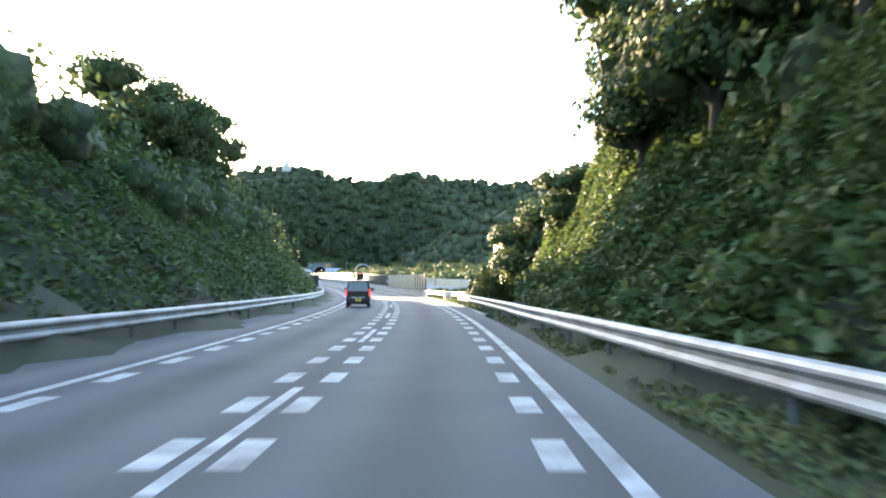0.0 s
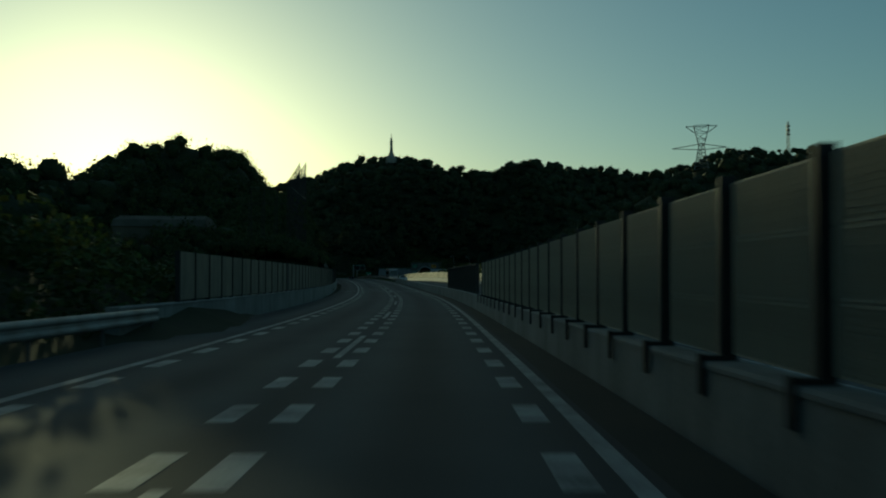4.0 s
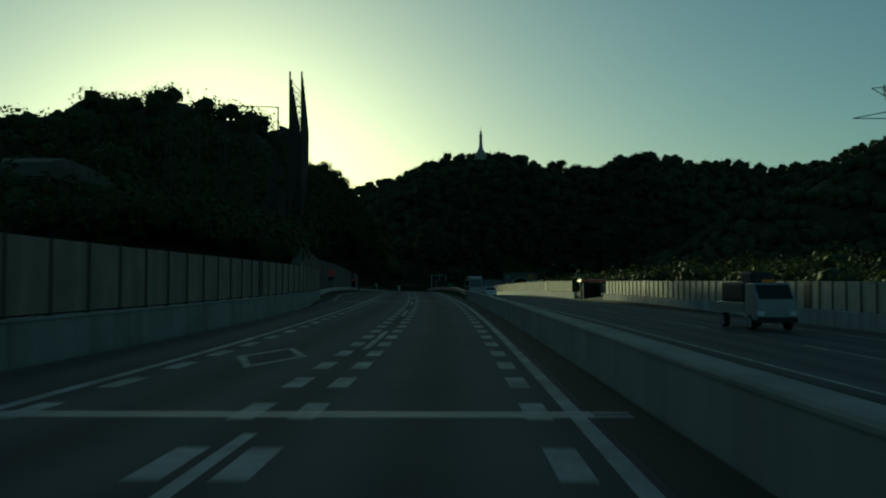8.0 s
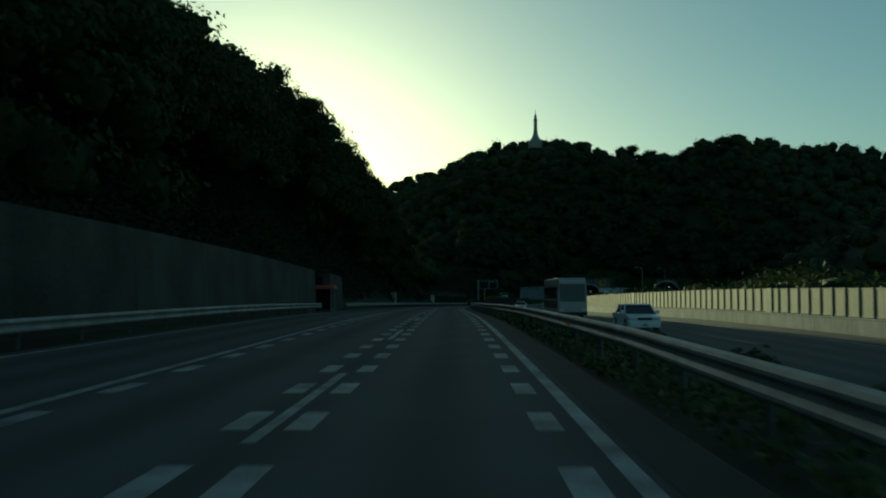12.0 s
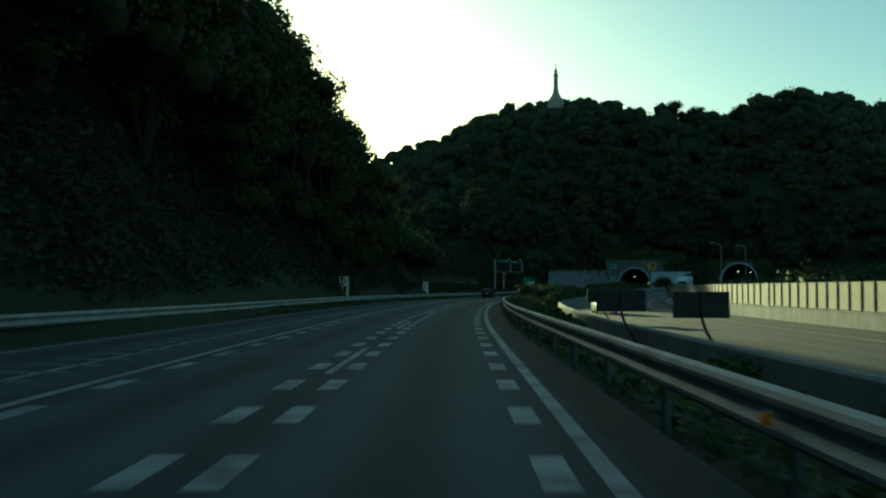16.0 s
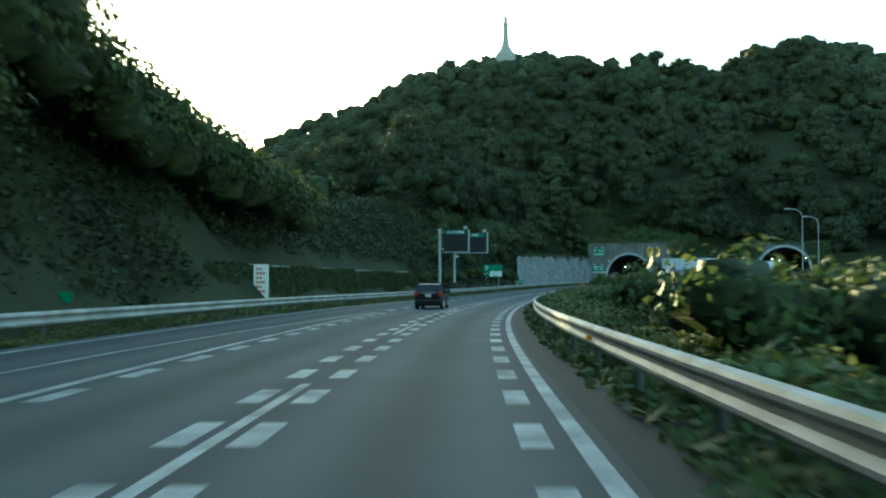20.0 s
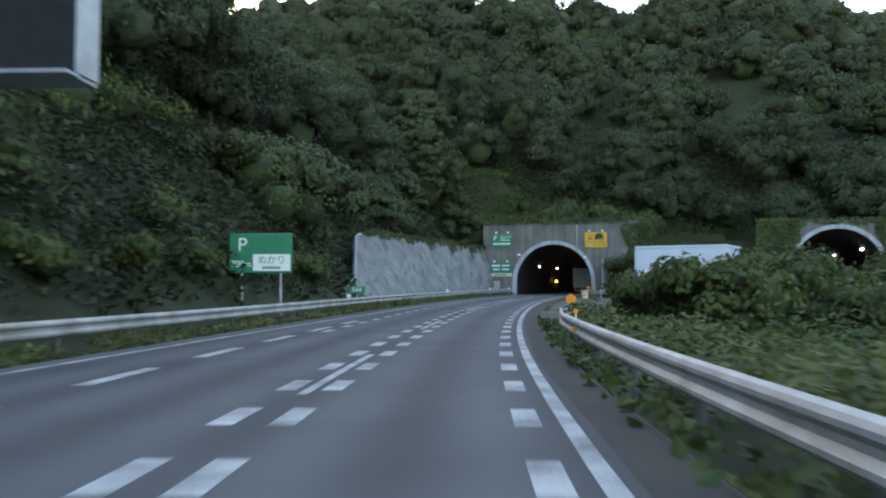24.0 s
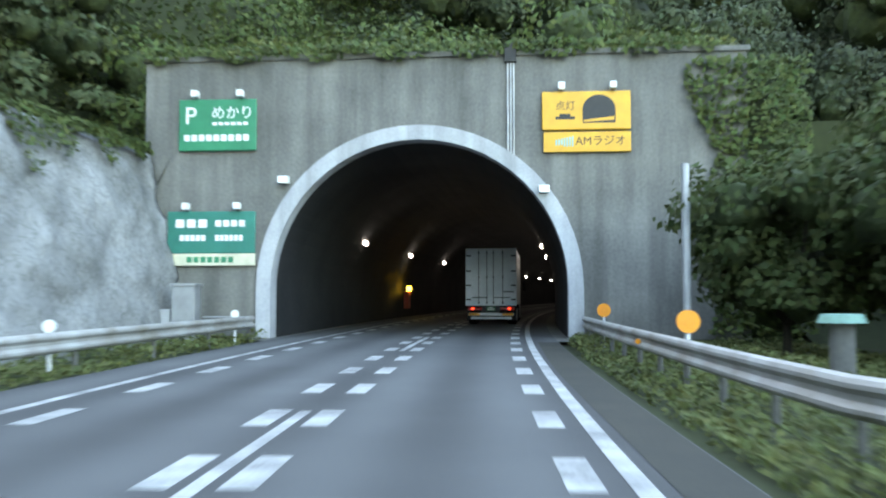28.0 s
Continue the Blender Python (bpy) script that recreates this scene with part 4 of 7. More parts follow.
step_mounds = np.concatenate([step_mounds, np.array([(94.2, 655.6, 9.2), (92.8, 654.2, 7.8), (93.4, 655.0, 8.6), (91.8, 655.4, 8.8), (94.8, 657.4, 10.2), (92.6, 657.6, 10.4)])])
step_q, step_d = crowns(step_mounds, rng_p.uniform(1.6, 2.4, len(step_mounds)), 700, rng_p)
leaf_sheet("portal_mounds", step_q, step_d, 0.22, KUDZU, "bushes and creepers at the portal's shoulders", rng_p)


# ---- retaining walls, barriers, panels ----
def wall_run(name, s0, s1, side, profile, mat, label, category, step=4.0, kind="structure", z=None):
    """A solid wall along the road, swept from a closed profile of (n, z)."""
    k = max(2, int(round((s1 - s0) / step)) + 1)
    s = np.linspace(s0, s1, k)
    lift = z(s) if z else 0 * s
    m = len(profile)
    verts = np.stack([at(s, side(s) + n, h + lift) for n, h in profile], 1).reshape(-1, 3)
    fs = [(i * m + j, i * m + (j + 1) % m, (i + 1) * m + (j + 1) % m, (i + 1) * m + j) for i in range(k - 1) for j in range(m)]
    fs += [tuple(range(m)), tuple(range((k - 1) * m, k * m))[::-1]]
    return tagged(mesh_object(name, verts, fs, mat), label, category, kind=kind)


def barrier_blocks(name, s0, s1, side, z, block, profile, mat, label, group):
    """A concrete barrier cast in blocks with open joints between them."""
    th = empty(name, Matrix.Identity(4), label, "concrete barrier", group)
    k = int(round((s1 - s0) / block))
    m = len(profile)
    for i in range(k):
        a, b = s0 + (s1 - s0) * i / k + 0.015, s0 + (s1 - s0) * (i + 1) / k - 0.015
        s = np.linspace(a, b, 3)
        verts = np.stack([at(s, side(s) + n, h + z(s)) for n, h in profile], 1).reshape(-1, 3)
        fs = [(q * m + j, q * m + (j + 1) % m, (q + 1) * m + (j + 1) % m, (q + 1) * m + j) for q in range(2) for j in range(m)]
        fs += [tuple(range(m)), tuple(range(2 * m, 3 * m))[::-1]]
        mesh_object("block", verts, fs, mat, th)
    return th


level = lambda s: 0 * np.asarray(s, float)
JERSEY_R = [(0.13, -0.2), (0.15, 0.76), (0.12, 0.77), (0.12, 0.81), (0.15, 0.84), (0.5, 0.84), (0.53, 0.81), (0.53, 0.77), (0.5, 0.76), (0.52, -0.2)]
MEDIAN_WALL = [(n, min(h, h - 0.1 if h > 0 else h)) for n, h in JERSEY_R]
JERSEY_L = [(-n, h) for n, h in JERSEY_R][::-1]
MED_BAR = curve_of([(88, 4.75), (104, 4.3), (258, 4.25)])
barrier_blocks("median_barrier", 92, 257.5, MED_BAR, level, 10.5, MEDIAN_WALL, CONCRETE, "grey streaked concrete median barrier beside the fast lane", "concrete barriers")
LEFT_BAR = curve_of([(114, -6.1), (240, -6.45), (249, -6.85), (255, -7.1)])
barrier_blocks("parapet", 116, 255, LEFT_BAR, level, 2.05, JERSEY_L, CONCRETE, "grey concrete parapet cast in short blocks", "concrete barriers")
FAR_BAR = FAR_SIDE
barrier_blocks("parapet", 78, 288, FAR_BAR, OTHER_Z, 3.0, JERSEY_R, PALE_CONCRETE, "pale concrete parapet of the opposite carriageway", "concrete barriers")
barrier_blocks("parapet", 306, 513, FAR_BAR, OTHER_Z, 4.1, JERSEY_R, PALE_CONCRETE, "pale concrete parapet of the opposite carriageway", "concrete barriers")
# inner barrier of the opposite carriageway, with its rail top
NEAR_BAR = lambda s: OTHER(s) - 6.3
NEAR_PROFILE = [(0.0, -0.9), (0.0, 0.62), (0.06, 0.68), (0.26, 0.68), (0.32, 0.62), (0.42, -0.4)]
barrier_blocks("inner_barrier", 318, 640, NEAR_BAR, OTHER_Z, 6.0, NEAR_PROFILE, CONCRETE, "grey concrete barrier above the planted median", "concrete barriers")
barrier_blocks("inner_barrier", 180, 318, NEAR_BAR, OTHER_Z, 6.0, [(0.0, -0.4), (0.0, 0.12), (0.2, 0.12), (0.2, -0.4)], CONCRETE, "low concrete kerb of the opposite carriageway", "concrete barriers")


def panel_fence(name, s0, s1, side, z, low, high, bay, mat, label, group, wide_gaps=()):
    """A noise fence: each panel a part between thin steel posts; wide_gaps: bays that begin with a broad dark post."""
    th = empty(name, Matrix.Identity(4), label, "noise barrier", group)
    k = int(round((s1 - s0) / bay))
    slim, broad = (bpy.data.meshes.new("post") for _ in range(2))
    for me, half in ((slim, 0.035), (broad, 0.45)):
        bm = box(bmesh.new(), -0.075, 0.09, -half, half, low - 0.1, high + 0.02)
        bm.to_mesh(me)
        bm.free()
        me.materials.append(DARK_STEEL)
    for i in range(k):
        a, b = s0 + (s1 - s0) * i / k, s0 + (s1 - s0) * (i + 1) / k
        a2, b2 = a + 0.03, b - 0.03
        zz = float(z((a + b) / 2))
        n0, n1 = float(side(a2)), float(side(b2))
        # each sheet with a folded lip along its top and foot
        ring = [(-0.03, low), (-0.03, low + 0.06), (-0.015, low + 0.08), (-0.015, high - 0.08), (-0.03, high - 0.06), (-0.03, high), (0.05, high), (0.05, low)]
        pts = [at(a2, n0 + dn, h + zz) for dn, h in ring] + [at(b2, n1 + dn, h + zz) for dn, h in ring]
        m = len(ring)
        mesh_object("panel", pts, [(j, (j + 1) % m, m + (j + 1) % m, m + j) for j in range(m)] + [tuple(range(m))[::-1], tuple(range(m, 2 * m))], mat, th)
        post = new("post", broad if i in wide_gaps else slim)
        post.parent, post.matrix_world = th, here(a, float(side(a)), zz)
    return th


# left fence stands against the light, so it takes the shade-darkened panel colour
panel_fence("noise_barrier", 122, 255, lambda s: LEFT_BAR(s) - 0.3, level, 0.9, 2.5, 2.05, BACKLIT_PANEL, "beige panel noise barrier on a concrete parapet, coloured darker as backlit", "noise barriers", wide_gaps=(12, 25, 38, 51))
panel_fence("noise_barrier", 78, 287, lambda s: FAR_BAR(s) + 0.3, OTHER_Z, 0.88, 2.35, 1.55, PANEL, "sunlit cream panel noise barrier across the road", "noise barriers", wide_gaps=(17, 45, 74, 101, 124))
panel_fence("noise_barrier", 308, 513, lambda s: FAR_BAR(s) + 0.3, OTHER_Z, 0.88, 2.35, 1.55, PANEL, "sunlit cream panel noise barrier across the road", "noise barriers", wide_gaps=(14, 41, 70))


def prism(bm, outline, x0, x1, taper=0.0, tz=1.0, bevel=0.0):
    """A body from a side outline (y, z); taper narrows it towards the height tz."""
    zs = [p[1] for p in outline]
    lo, hi = min(zs), max(zs)
    rings = []
    for sgn, x in ((-1, x0), (1, x1)):
        rings.append([bm.verts.new((x - sgn * taper * max(0, (z - tz) / max(1e-6, hi - tz)) if hi > tz else x, y, z)) for y, z in outline])
    k = len(outline)
    fs = [bm.faces.new(rings[0][::-1]), bm.faces.new(rings[1])]
    for i in range(k):
        fs.append(bm.faces.new((rings[0][i], rings[0][(i + 1) % k], rings[1][(i + 1) % k], rings[1][i])))
    bmesh.ops.recalc_face_normals(bm, faces=fs)
    if bevel:
        edges = list(fs[0].edges) + list(fs[1].edges)
        bmesh.ops.bevel(bm, geom=edges, offset=bevel, segments=3, affect="EDGES", profile=0.5)
    return bm


# louvred panels on the median barrier
def louvre_fence(s0, s1, bay=2.05):
    """Each bay: a back sheet with three framed cassettes, upright ribs and fine louvres, between dark posts clamped to the wall."""
    th = empty("louvred_noise_barrier", Matrix.Identity(4), "pale louvred metal noise barrier on the median barrier", "noise barrier", "noise barriers")
    k = int(round((s1 - s0) / bay))

    def stock(name, bm, mat):
        me = bpy.data.meshes.new(name)
        bm.to_mesh(me)
        bm.free()
        me.materials.append(mat)
        return me

    def ring(y0, y1, z0, z1, w, x0, x1):
        """One rectangular frame."""
        bm = bmesh.new()
        rects = [[bm.verts.new((x, y, z)) for y, z in ((a, c), (b, c), (b, d), (a, d))] for x in (x0, x1) for a, b, c, d in ((y0, y1, z0, z1), (y0 + w, y1 - w, z0 + w, z1 - w))]
        for j in range(4):
            q = (j + 1) % 4
            for u, v in ((0, 1), (1, 3), (3, 2), (2, 0)):
                bm.faces.new((rects[u][j], rects[u][q], rects[v][q], rects[v][j]))
        bmesh.ops.recalc_face_normals(bm, faces=bm.faces)
        return bm

    sheet = stock("panel", box(bmesh.new(), 0.045, 0.06, 0.06, bay - 0.06, 0.78, 2.42), PANEL)
    cassette = stock("cassette", ring(0.06, bay - 0.06, 0.0, 0.53, 0.022, -0.02, 0.045), PANEL)
    rib = stock("rib", box(bmesh.new(), -0.05, 0.0, -0.03, 0.03, 0.8, 2.4), PANEL)
    fine = bmesh.new()
    for q in range(30):
        box(fine, 0.0, 0.04, 0.08, bay - 0.08, 0.82 + q * 0.053, 0.842 + q * 0.053)
    fine = stock("slats", fine, PANEL)
    pm = stock("post", box(bmesh.new(), -0.07, 0.09, -0.04, 0.04, 0.7, 2.5, 0.006), DARK_STEEL)
    clamp = bmesh.new()
    prism(clamp, [(-0.06, 0.42), (-0.06, 0.8), (0.06, 0.8), (0.06, 0.42)], -0.275, -0.235)
    box(clamp, -0.26, 0.0, -0.06, 0.06, 0.742, 0.79)
    clamp = stock("clamp", clamp, DARK_STEEL)
    for i in range(k + 1):
        m = here(s0 + bay * i, float(MED_BAR(s0 + bay * i)) + 0.36, 0)
        for name, me in (("post", pm), ("clamp", clamp)):
            ob = new(name, me)
            ob.parent, ob.matrix_world = th, m
        if i == k:
            break
        pan = new("panel", sheet)
        pan.parent, pan.matrix_world = th, m
        for r in range(3):
            ob = new("cassette", cassette)
            ob.parent, ob.matrix_basis = pan, Matrix.Translation((0, 0, 0.78 + r * 0.55))
        for q in range(8):
            ob = new("rib", rib)
            ob.parent, ob.matrix_basis = pan, Matrix.Translation((0, 0.06 + (bay - 0.12) * (q + 0.5) / 8, 0))
        ob = new("slats", fine)
        ob.parent = pan
        tagged(ob, kind="stuff")
    return th


louvre_fence(95, 138.05)
GLASS_SHEET = material("smoked_sheet", (0.03, 0.035, 0.035), 0.25, other=(0.02, 0.022, 0.022), scale=3, bump=0.0)
gm = GLASS_SHEET.node_tree
tr_, mx_ = gm.nodes.new("ShaderNodeBsdfTransparent"), gm.nodes.new("ShaderNodeMixShader")
tr_.inputs["Color"].default_value = (0.78, 0.82, 0.8, 1)
mx_.inputs["Fac"].default_value = 0.9
gm.links.new(gm.nodes["Principled BSDF"].outputs["BSDF"], mx_.inputs[1])
gm.links.new(tr_.outputs["BSDF"], mx_.inputs[2])
gm.links.new(mx_.outputs["Shader"], gm.nodes["Material Output"].inputs["Surface"])


def sheet_fence(s0, s1, bay=2.0):
    th = empty("clear_noise_barrier", Matrix.Identity(4), "smoked clear-sheet noise barrier between dark posts", "noise barrier", "noise barriers")
    k = int(round((s1 - s0) / bay))
    for i in range(k + 1):
        s = s0 + bay * i
        n = float(MED_BAR(s)) + 0.36
        boxed("post", (-0.09, 0.09, -0.09, 0.09, 0.3, 2.45), DARK_STEEL, th).matrix_world = here(s, n)
        if i < k:
            ob = boxed("sheet", (-0.008, 0.008, 0.1, bay - 0.1, 0.95, 2.36), GLASS_SHEET, th, bevel=0)
            ob.matrix_world = here(s, n)
            boxed("top_rail", (-0.05, 0.05, 0.0, bay, 2.36, 2.46), DARK_STEEL, th, bevel=0).matrix_world = here(s, n)
    return th


sheet_fence(142, 170)

# retaining wall below the wooded hill, in cast bays
th = empty("retaining_wall", Matrix.Identity(4), "stained concrete retaining wall below a wooded hill", "retaining wall")
RET = curve_of([(248, -7.7), (262, -9.1), (285, -10.5), (352, -10.9), (388, -10.6)])
RET_TOP = curve_of([(248, 2.8), (256, 4.2), (262, 4.5), (275, 4.3), (290, 4.0), (340, 4.0), (375, 3.9), (388, 3.4)])
for i in range(13):
    a, b = 248 + i * 10 + 0.02, 248 + (i + 1) * 10 - 0.02
    if 352 < a < 366:
        continue
    s = np.linspace(a, b, 4)
    rings = [at(s, RET(s), -0.3), at(s, RET(s) - 0.25, RET_TOP(s)), at(s, RET(s) - 0.85, RET_TOP(s)), at(s, RET(s) - 1.2, -0.3)]
    v = np.stack(rings, 1).reshape(-1, 3)
    fs = [(q * 4 + j, q * 4 + (j + 1) % 4, (q + 1) * 4 + (j + 1) % 4, (q + 1) * 4 + j) for q in range(3) for j in range(4)] + [(0, 1, 2, 3), (15, 14, 13, 12)]
    mesh_object("bay", v, fs, MOSSY, th)
# recessed bay behind the bus shelter
s = np.linspace(357, 369, 4)
v = np.stack([at(s, -15.0, -0.3), at(s, -15.3, 4.6), at(s, -16.0, 4.6), at(s, -16.2, -0.3)], 1).reshape(-1, 3)
mesh_object("bay", v, [(q * 4 + j, q * 4 + (j + 1) % 4, (q + 1) * 4 + (j + 1) % 4, (q + 1) * 4 + j) for q in range(3) for j in range(4)] + [(0, 1, 2, 3), (15, 14, 13, 12)], MOSSY, th)

# shotcrete cut face beside the tunnel mouth
CUT_FOOT = curve_of([(591, -8.45), (596, -8.6), (612, -8.4), (655, -8.0)])
CUT_TOP = curve_of([(591, 0.75), (598, 2.0), (604.3, 5.5), (610, 6.0), (630, 6.3), (654, 6.4)])
CUT_LEAN = curve_of([(597, 0.52), (628, 0.46), (646, 0.32), (654, 0.24)])
ks, kz = 250, 34
rng_cut = np.random.default_rng(21)


def grid_noise(cells_s, cells_z, sharp):
    """Smooth random relief over the face; sharp folds it into ledges."""
    g = rng_cut.normal(0, 1, (cells_s + 2, cells_z + 2))
    a, b = np.linspace(0, cells_s, ks + 1)[:, None], np.linspace(0, cells_z, kz + 1)[None]
    ia, ib = np.floor(a).astype(int), np.floor(b).astype(int)
    u, w = a - ia, b - ib
    u, w = u * u * (3 - 2 * u), w * w * (3 - 2 * w)
    v = g[ia, ib] * (1 - u) * (1 - w) + g[ia + 1, ib] * u * (1 - w) + g[ia, ib + 1] * (1 - u) * w + g[ia + 1, ib + 1] * u * w
    return np.round(v * 1.6) / 1.6 * sharp + v * (1 - sharp)


relief = 0.06 * grid_noise(30, 5, 0.0) + 0.07 * grid_noise(64, 8, 0.75) + 0.06 * grid_noise(124, 17, 0.7)
cut_s = np.linspace(591.0, 654.0, ks + 1)[:, None]
cut_f = np.linspace(0, 1, kz + 1)[None]
cut_top = CUT_TOP(cut_s)
verts = at(cut_s, CUT_FOOT(cut_s) - cut_f * cut_top * CUT_LEAN(cut_s) + relief, -0.25 + cut_f * (cut_top + 0.25)).reshape(-1, 3)
fs = [(i * (kz + 1) + j, i * (kz + 1) + j + 1, (i + 1) * (kz + 1) + j + 1, (i + 1) * (kz + 1) + j) for i in range(ks) for j in range(kz)]
def cracks(m, scale, dark):
    """Thin dark cracks between uneven patches, over the base colour and as relief."""
    nt = m.node_tree
    p, co = nt.nodes["Principled BSDF"], nt.nodes["Texture Coordinate"]
    base = p.inputs["Base Color"].links[0].from_socket
    warp, add_, vor, rng_, mul = (nt.nodes.new("ShaderNode" + k) for k in ("TexNoise", "VectorMath", "TexVoronoi", "MapRange", "MixRGB"))
    warp.inputs["Scale"].default_value, warp.inputs["Detail"].default_value = 1.3, 5.0
    nt.links.new(co.outputs["Object"], warp.inputs["Vector"])
    add_.operation = "MULTIPLY_ADD"
    nt.links.new(warp.outputs["Color"], add_.inputs[0])
    add_.inputs[1].default_value = (2.4, 2.4, 2.4)
    nt.links.new(co.outputs["Object"], add_.inputs[2])
    vor.feature, vor.inputs["Scale"].default_value = "DISTANCE_TO_EDGE", scale
    nt.links.new(add_.outputs["Vector"], vor.inputs["Vector"])
    rng_.inputs["From Max"].default_value, rng_.inputs["To Min"].default_value, rng_.inputs["To Max"].default_value = 0.07, dark, 0.0
    nt.links.new(vor.outputs["Distance"], rng_.inputs["Value"])
    nt.links.new(rng_.outputs["Result"], mul.inputs["Fac"])
    nt.links.new(base, mul.inputs["Color1"])
    mul.inputs["Color2"].default_value = (0.05, 0.05, 0.045, 1)
    nt.links.new(mul.outputs["Color"], p.inputs["Base Color"])


cracks(ROCK, 1.6, 0.45)
ROCK.node_tree.nodes["Bump"].inputs["Distance"].default_value = 0.09
cut = mesh_object("shotcrete_slope", verts, fs, ROCK, smooth=True)
cm = cut.modifiers.new("depth", "SOLIDIFY")
cm.thickness, cm.offset = 0.35, 1.0
tagged(cut, "rough grey shotcrete face of a cut slope", "retaining wall", kind="structure")
edge = [at(s_, float(CUT_FOOT(s_)) - float(CUT_TOP(s_) * CUT_LEAN(s_)) - 0.1, float(CUT_TOP(s_)) + 0.05) for s_ in np.linspace(591.0, 606, 16)]
cu = bpy.data.curves.new("edge_gutter", "CURVE")
cu.dimensions, cu.bevel_depth = "3D", 0.075
sp = cu.splines.new("POLY")
sp.points.add(len(edge) - 1)
for p, e in zip(sp.points, edge):
    p.co = (*e, 1)
cu.materials.append(PALE_CONCRETE)
tagged(new("edge_gutter", cu), "white concrete gutter along the slope's edge", "gutter", kind="structure")

# disused lay-by on the right before the tunnel
lot = strip("lay_by", 572, 628.5, lambda s: 0 * s + 4.35, lambda s: np.interp(s, [572, 582, 590, 628.5], [7.0, 9.0, 20.0, 22.5]), -0.03, material("old_asphalt", (0.1, 0.095, 0.078), 0.9, other=(0.045, 0.045, 0.038), scale=0.35, fine=14, bump=0.6, mix=0.45), label="cracked old asphalt lay-by with weeds", category="pavement")
kerb = sweep("kerb", 40, 98, [(4.35, -0.1), (4.38, 0.07), (4.5, 0.07), (4.75, -0.1)], CONCRETE, step=3)
tagged(kerb, "low worn concrete kerb", "kerb", kind="structure")


# ---- expansion joints and lane symbol ----
def joint(s):
    th = empty("expansion_joint", here(s), "pale steel expansion joint across the carriageway", "expansion joint", "expansion joints")
    for k in range(2):
        bm = bmesh.new()
        box(bm, -5.4, 4.1, -0.02 + k * 0.3, 0.06 + k * 0.3, -0.02, 0.008)
        part("edge_bar", bm, STEEL, th)
    boxed("rubber_seal", (-5.4, 4.1, 0.06, 0.28, -0.02, 0.004), material("joint_filler", (0.3, 0.3, 0.28), 0.9, scale=2), th, bevel=0)


joint(195)
joint(252)
vs = [at(s_, n_, 0.006) for s_, n_ in [(201, -1.75), (203.5, -2.5), (206, -1.75), (203.5, -1.0), (201.5, -1.75), (203.5, -2.3), (205.5, -1.75), (203.5, -1.2)]]
tagged(mesh_object("diamond_mark", vs, [(0, 1, 5, 4), (1, 2, 6, 5), (2, 3, 7, 6), (3, 0, 4, 7)], PAINT), "white outlined diamond painted on the lane", "road marking", kind="structure")
FADED = material("faded_paint", (0.2, 0.2, 0.2), 0.85, other=(0.09, 0.09, 0.09), scale=0.9, fine=20, bump=0.1, mix=0.5)
hatch = painted("lay_by_hatching", [(s, s + 0.45, -6.1, -4.6) for s in np.arange(335, 425, 1.5)] , "worn white hatching beside the bus lane")
hatch.data.materials[0] = FADED


# ---- vehicles ----
GLASS = material("dark_glass", (0.012, 0.014, 0.015), 0.06, other=(0.008, 0.01, 0.01), scale=2, bump=0.0)
RED_LAMP = material("red_lamp", (0.35, 0.01, 0.008), 0.25, other=(0.25, 0.008, 0.006), scale=8, bump=0.0)
RED_LIT = material("lit_red_lamp", (0.6, 0.03, 0.015), 0.3, scale=8, bump=0.0, emit=0.3)
CHROME = material("chrome", (0.6, 0.61, 0.62), 0.2, 1.0, scale=3, bump=0.0)
RIM = material("alloy_rim", (0.4, 0.41, 0.42), 0.35, 0.8, scale=6, bump=0.0)
HEADLAMP = material("headlamp", (0.7, 0.72, 0.74), 0.12, scale=5, bump=0.0)
PLATE_W, PLATE_Y, PLATE_G = (material(n, c, 0.5, scale=5, bump=0.0) for n, c in (("white_plate", (0.7, 0.7, 0.68)), ("yellow_plate", (0.7, 0.45, 0.03)), ("green_plate", (0.03, 0.14, 0.08))))
WHITE_CAR = material("white_car_paint", (0.75, 0.76, 0.76), 0.22, other=(0.7, 0.71, 0.71), scale=2, bump=0.0)
BOX_WHITE = material("lorry_white", (0.72, 0.75, 0.79), 0.45, other=(0.5, 0.53, 0.57), scale=0.9, fine=14, bump=0.03, mix=0.5)


def wheel(parent, x, y, r, w, side):
    bm = bmesh.new()
    cyl(bm, (x, y, r), (x + side * w, y, r), r, n=24)
    bmesh.ops.bevel(bm, geom=[e for e in bm.edges if e.calc_length() < r * 0.4], offset=0.025, segments=2, affect="EDGES")
    tyre = part("wheel", bm, RUBBER, parent)
    bm = bmesh.new()
    cyl(bm, (x + side * (w - 0.01), y, r), (x + side * (w + 0.012), y, r), r * 0.64, n=20)
    for i in range(5):
        a = i * 2 * math.pi / 5
        cyl(bm, (x + side * (w + 0.01), y, r), (x + side * (w + 0.02), y + math.cos(a) * r * 0.58, r + math.sin(a) * r * 0.58), 0.028, n=5)
    part("rim", bm, RIM, tyre, "silver alloy rim")
    return tyre


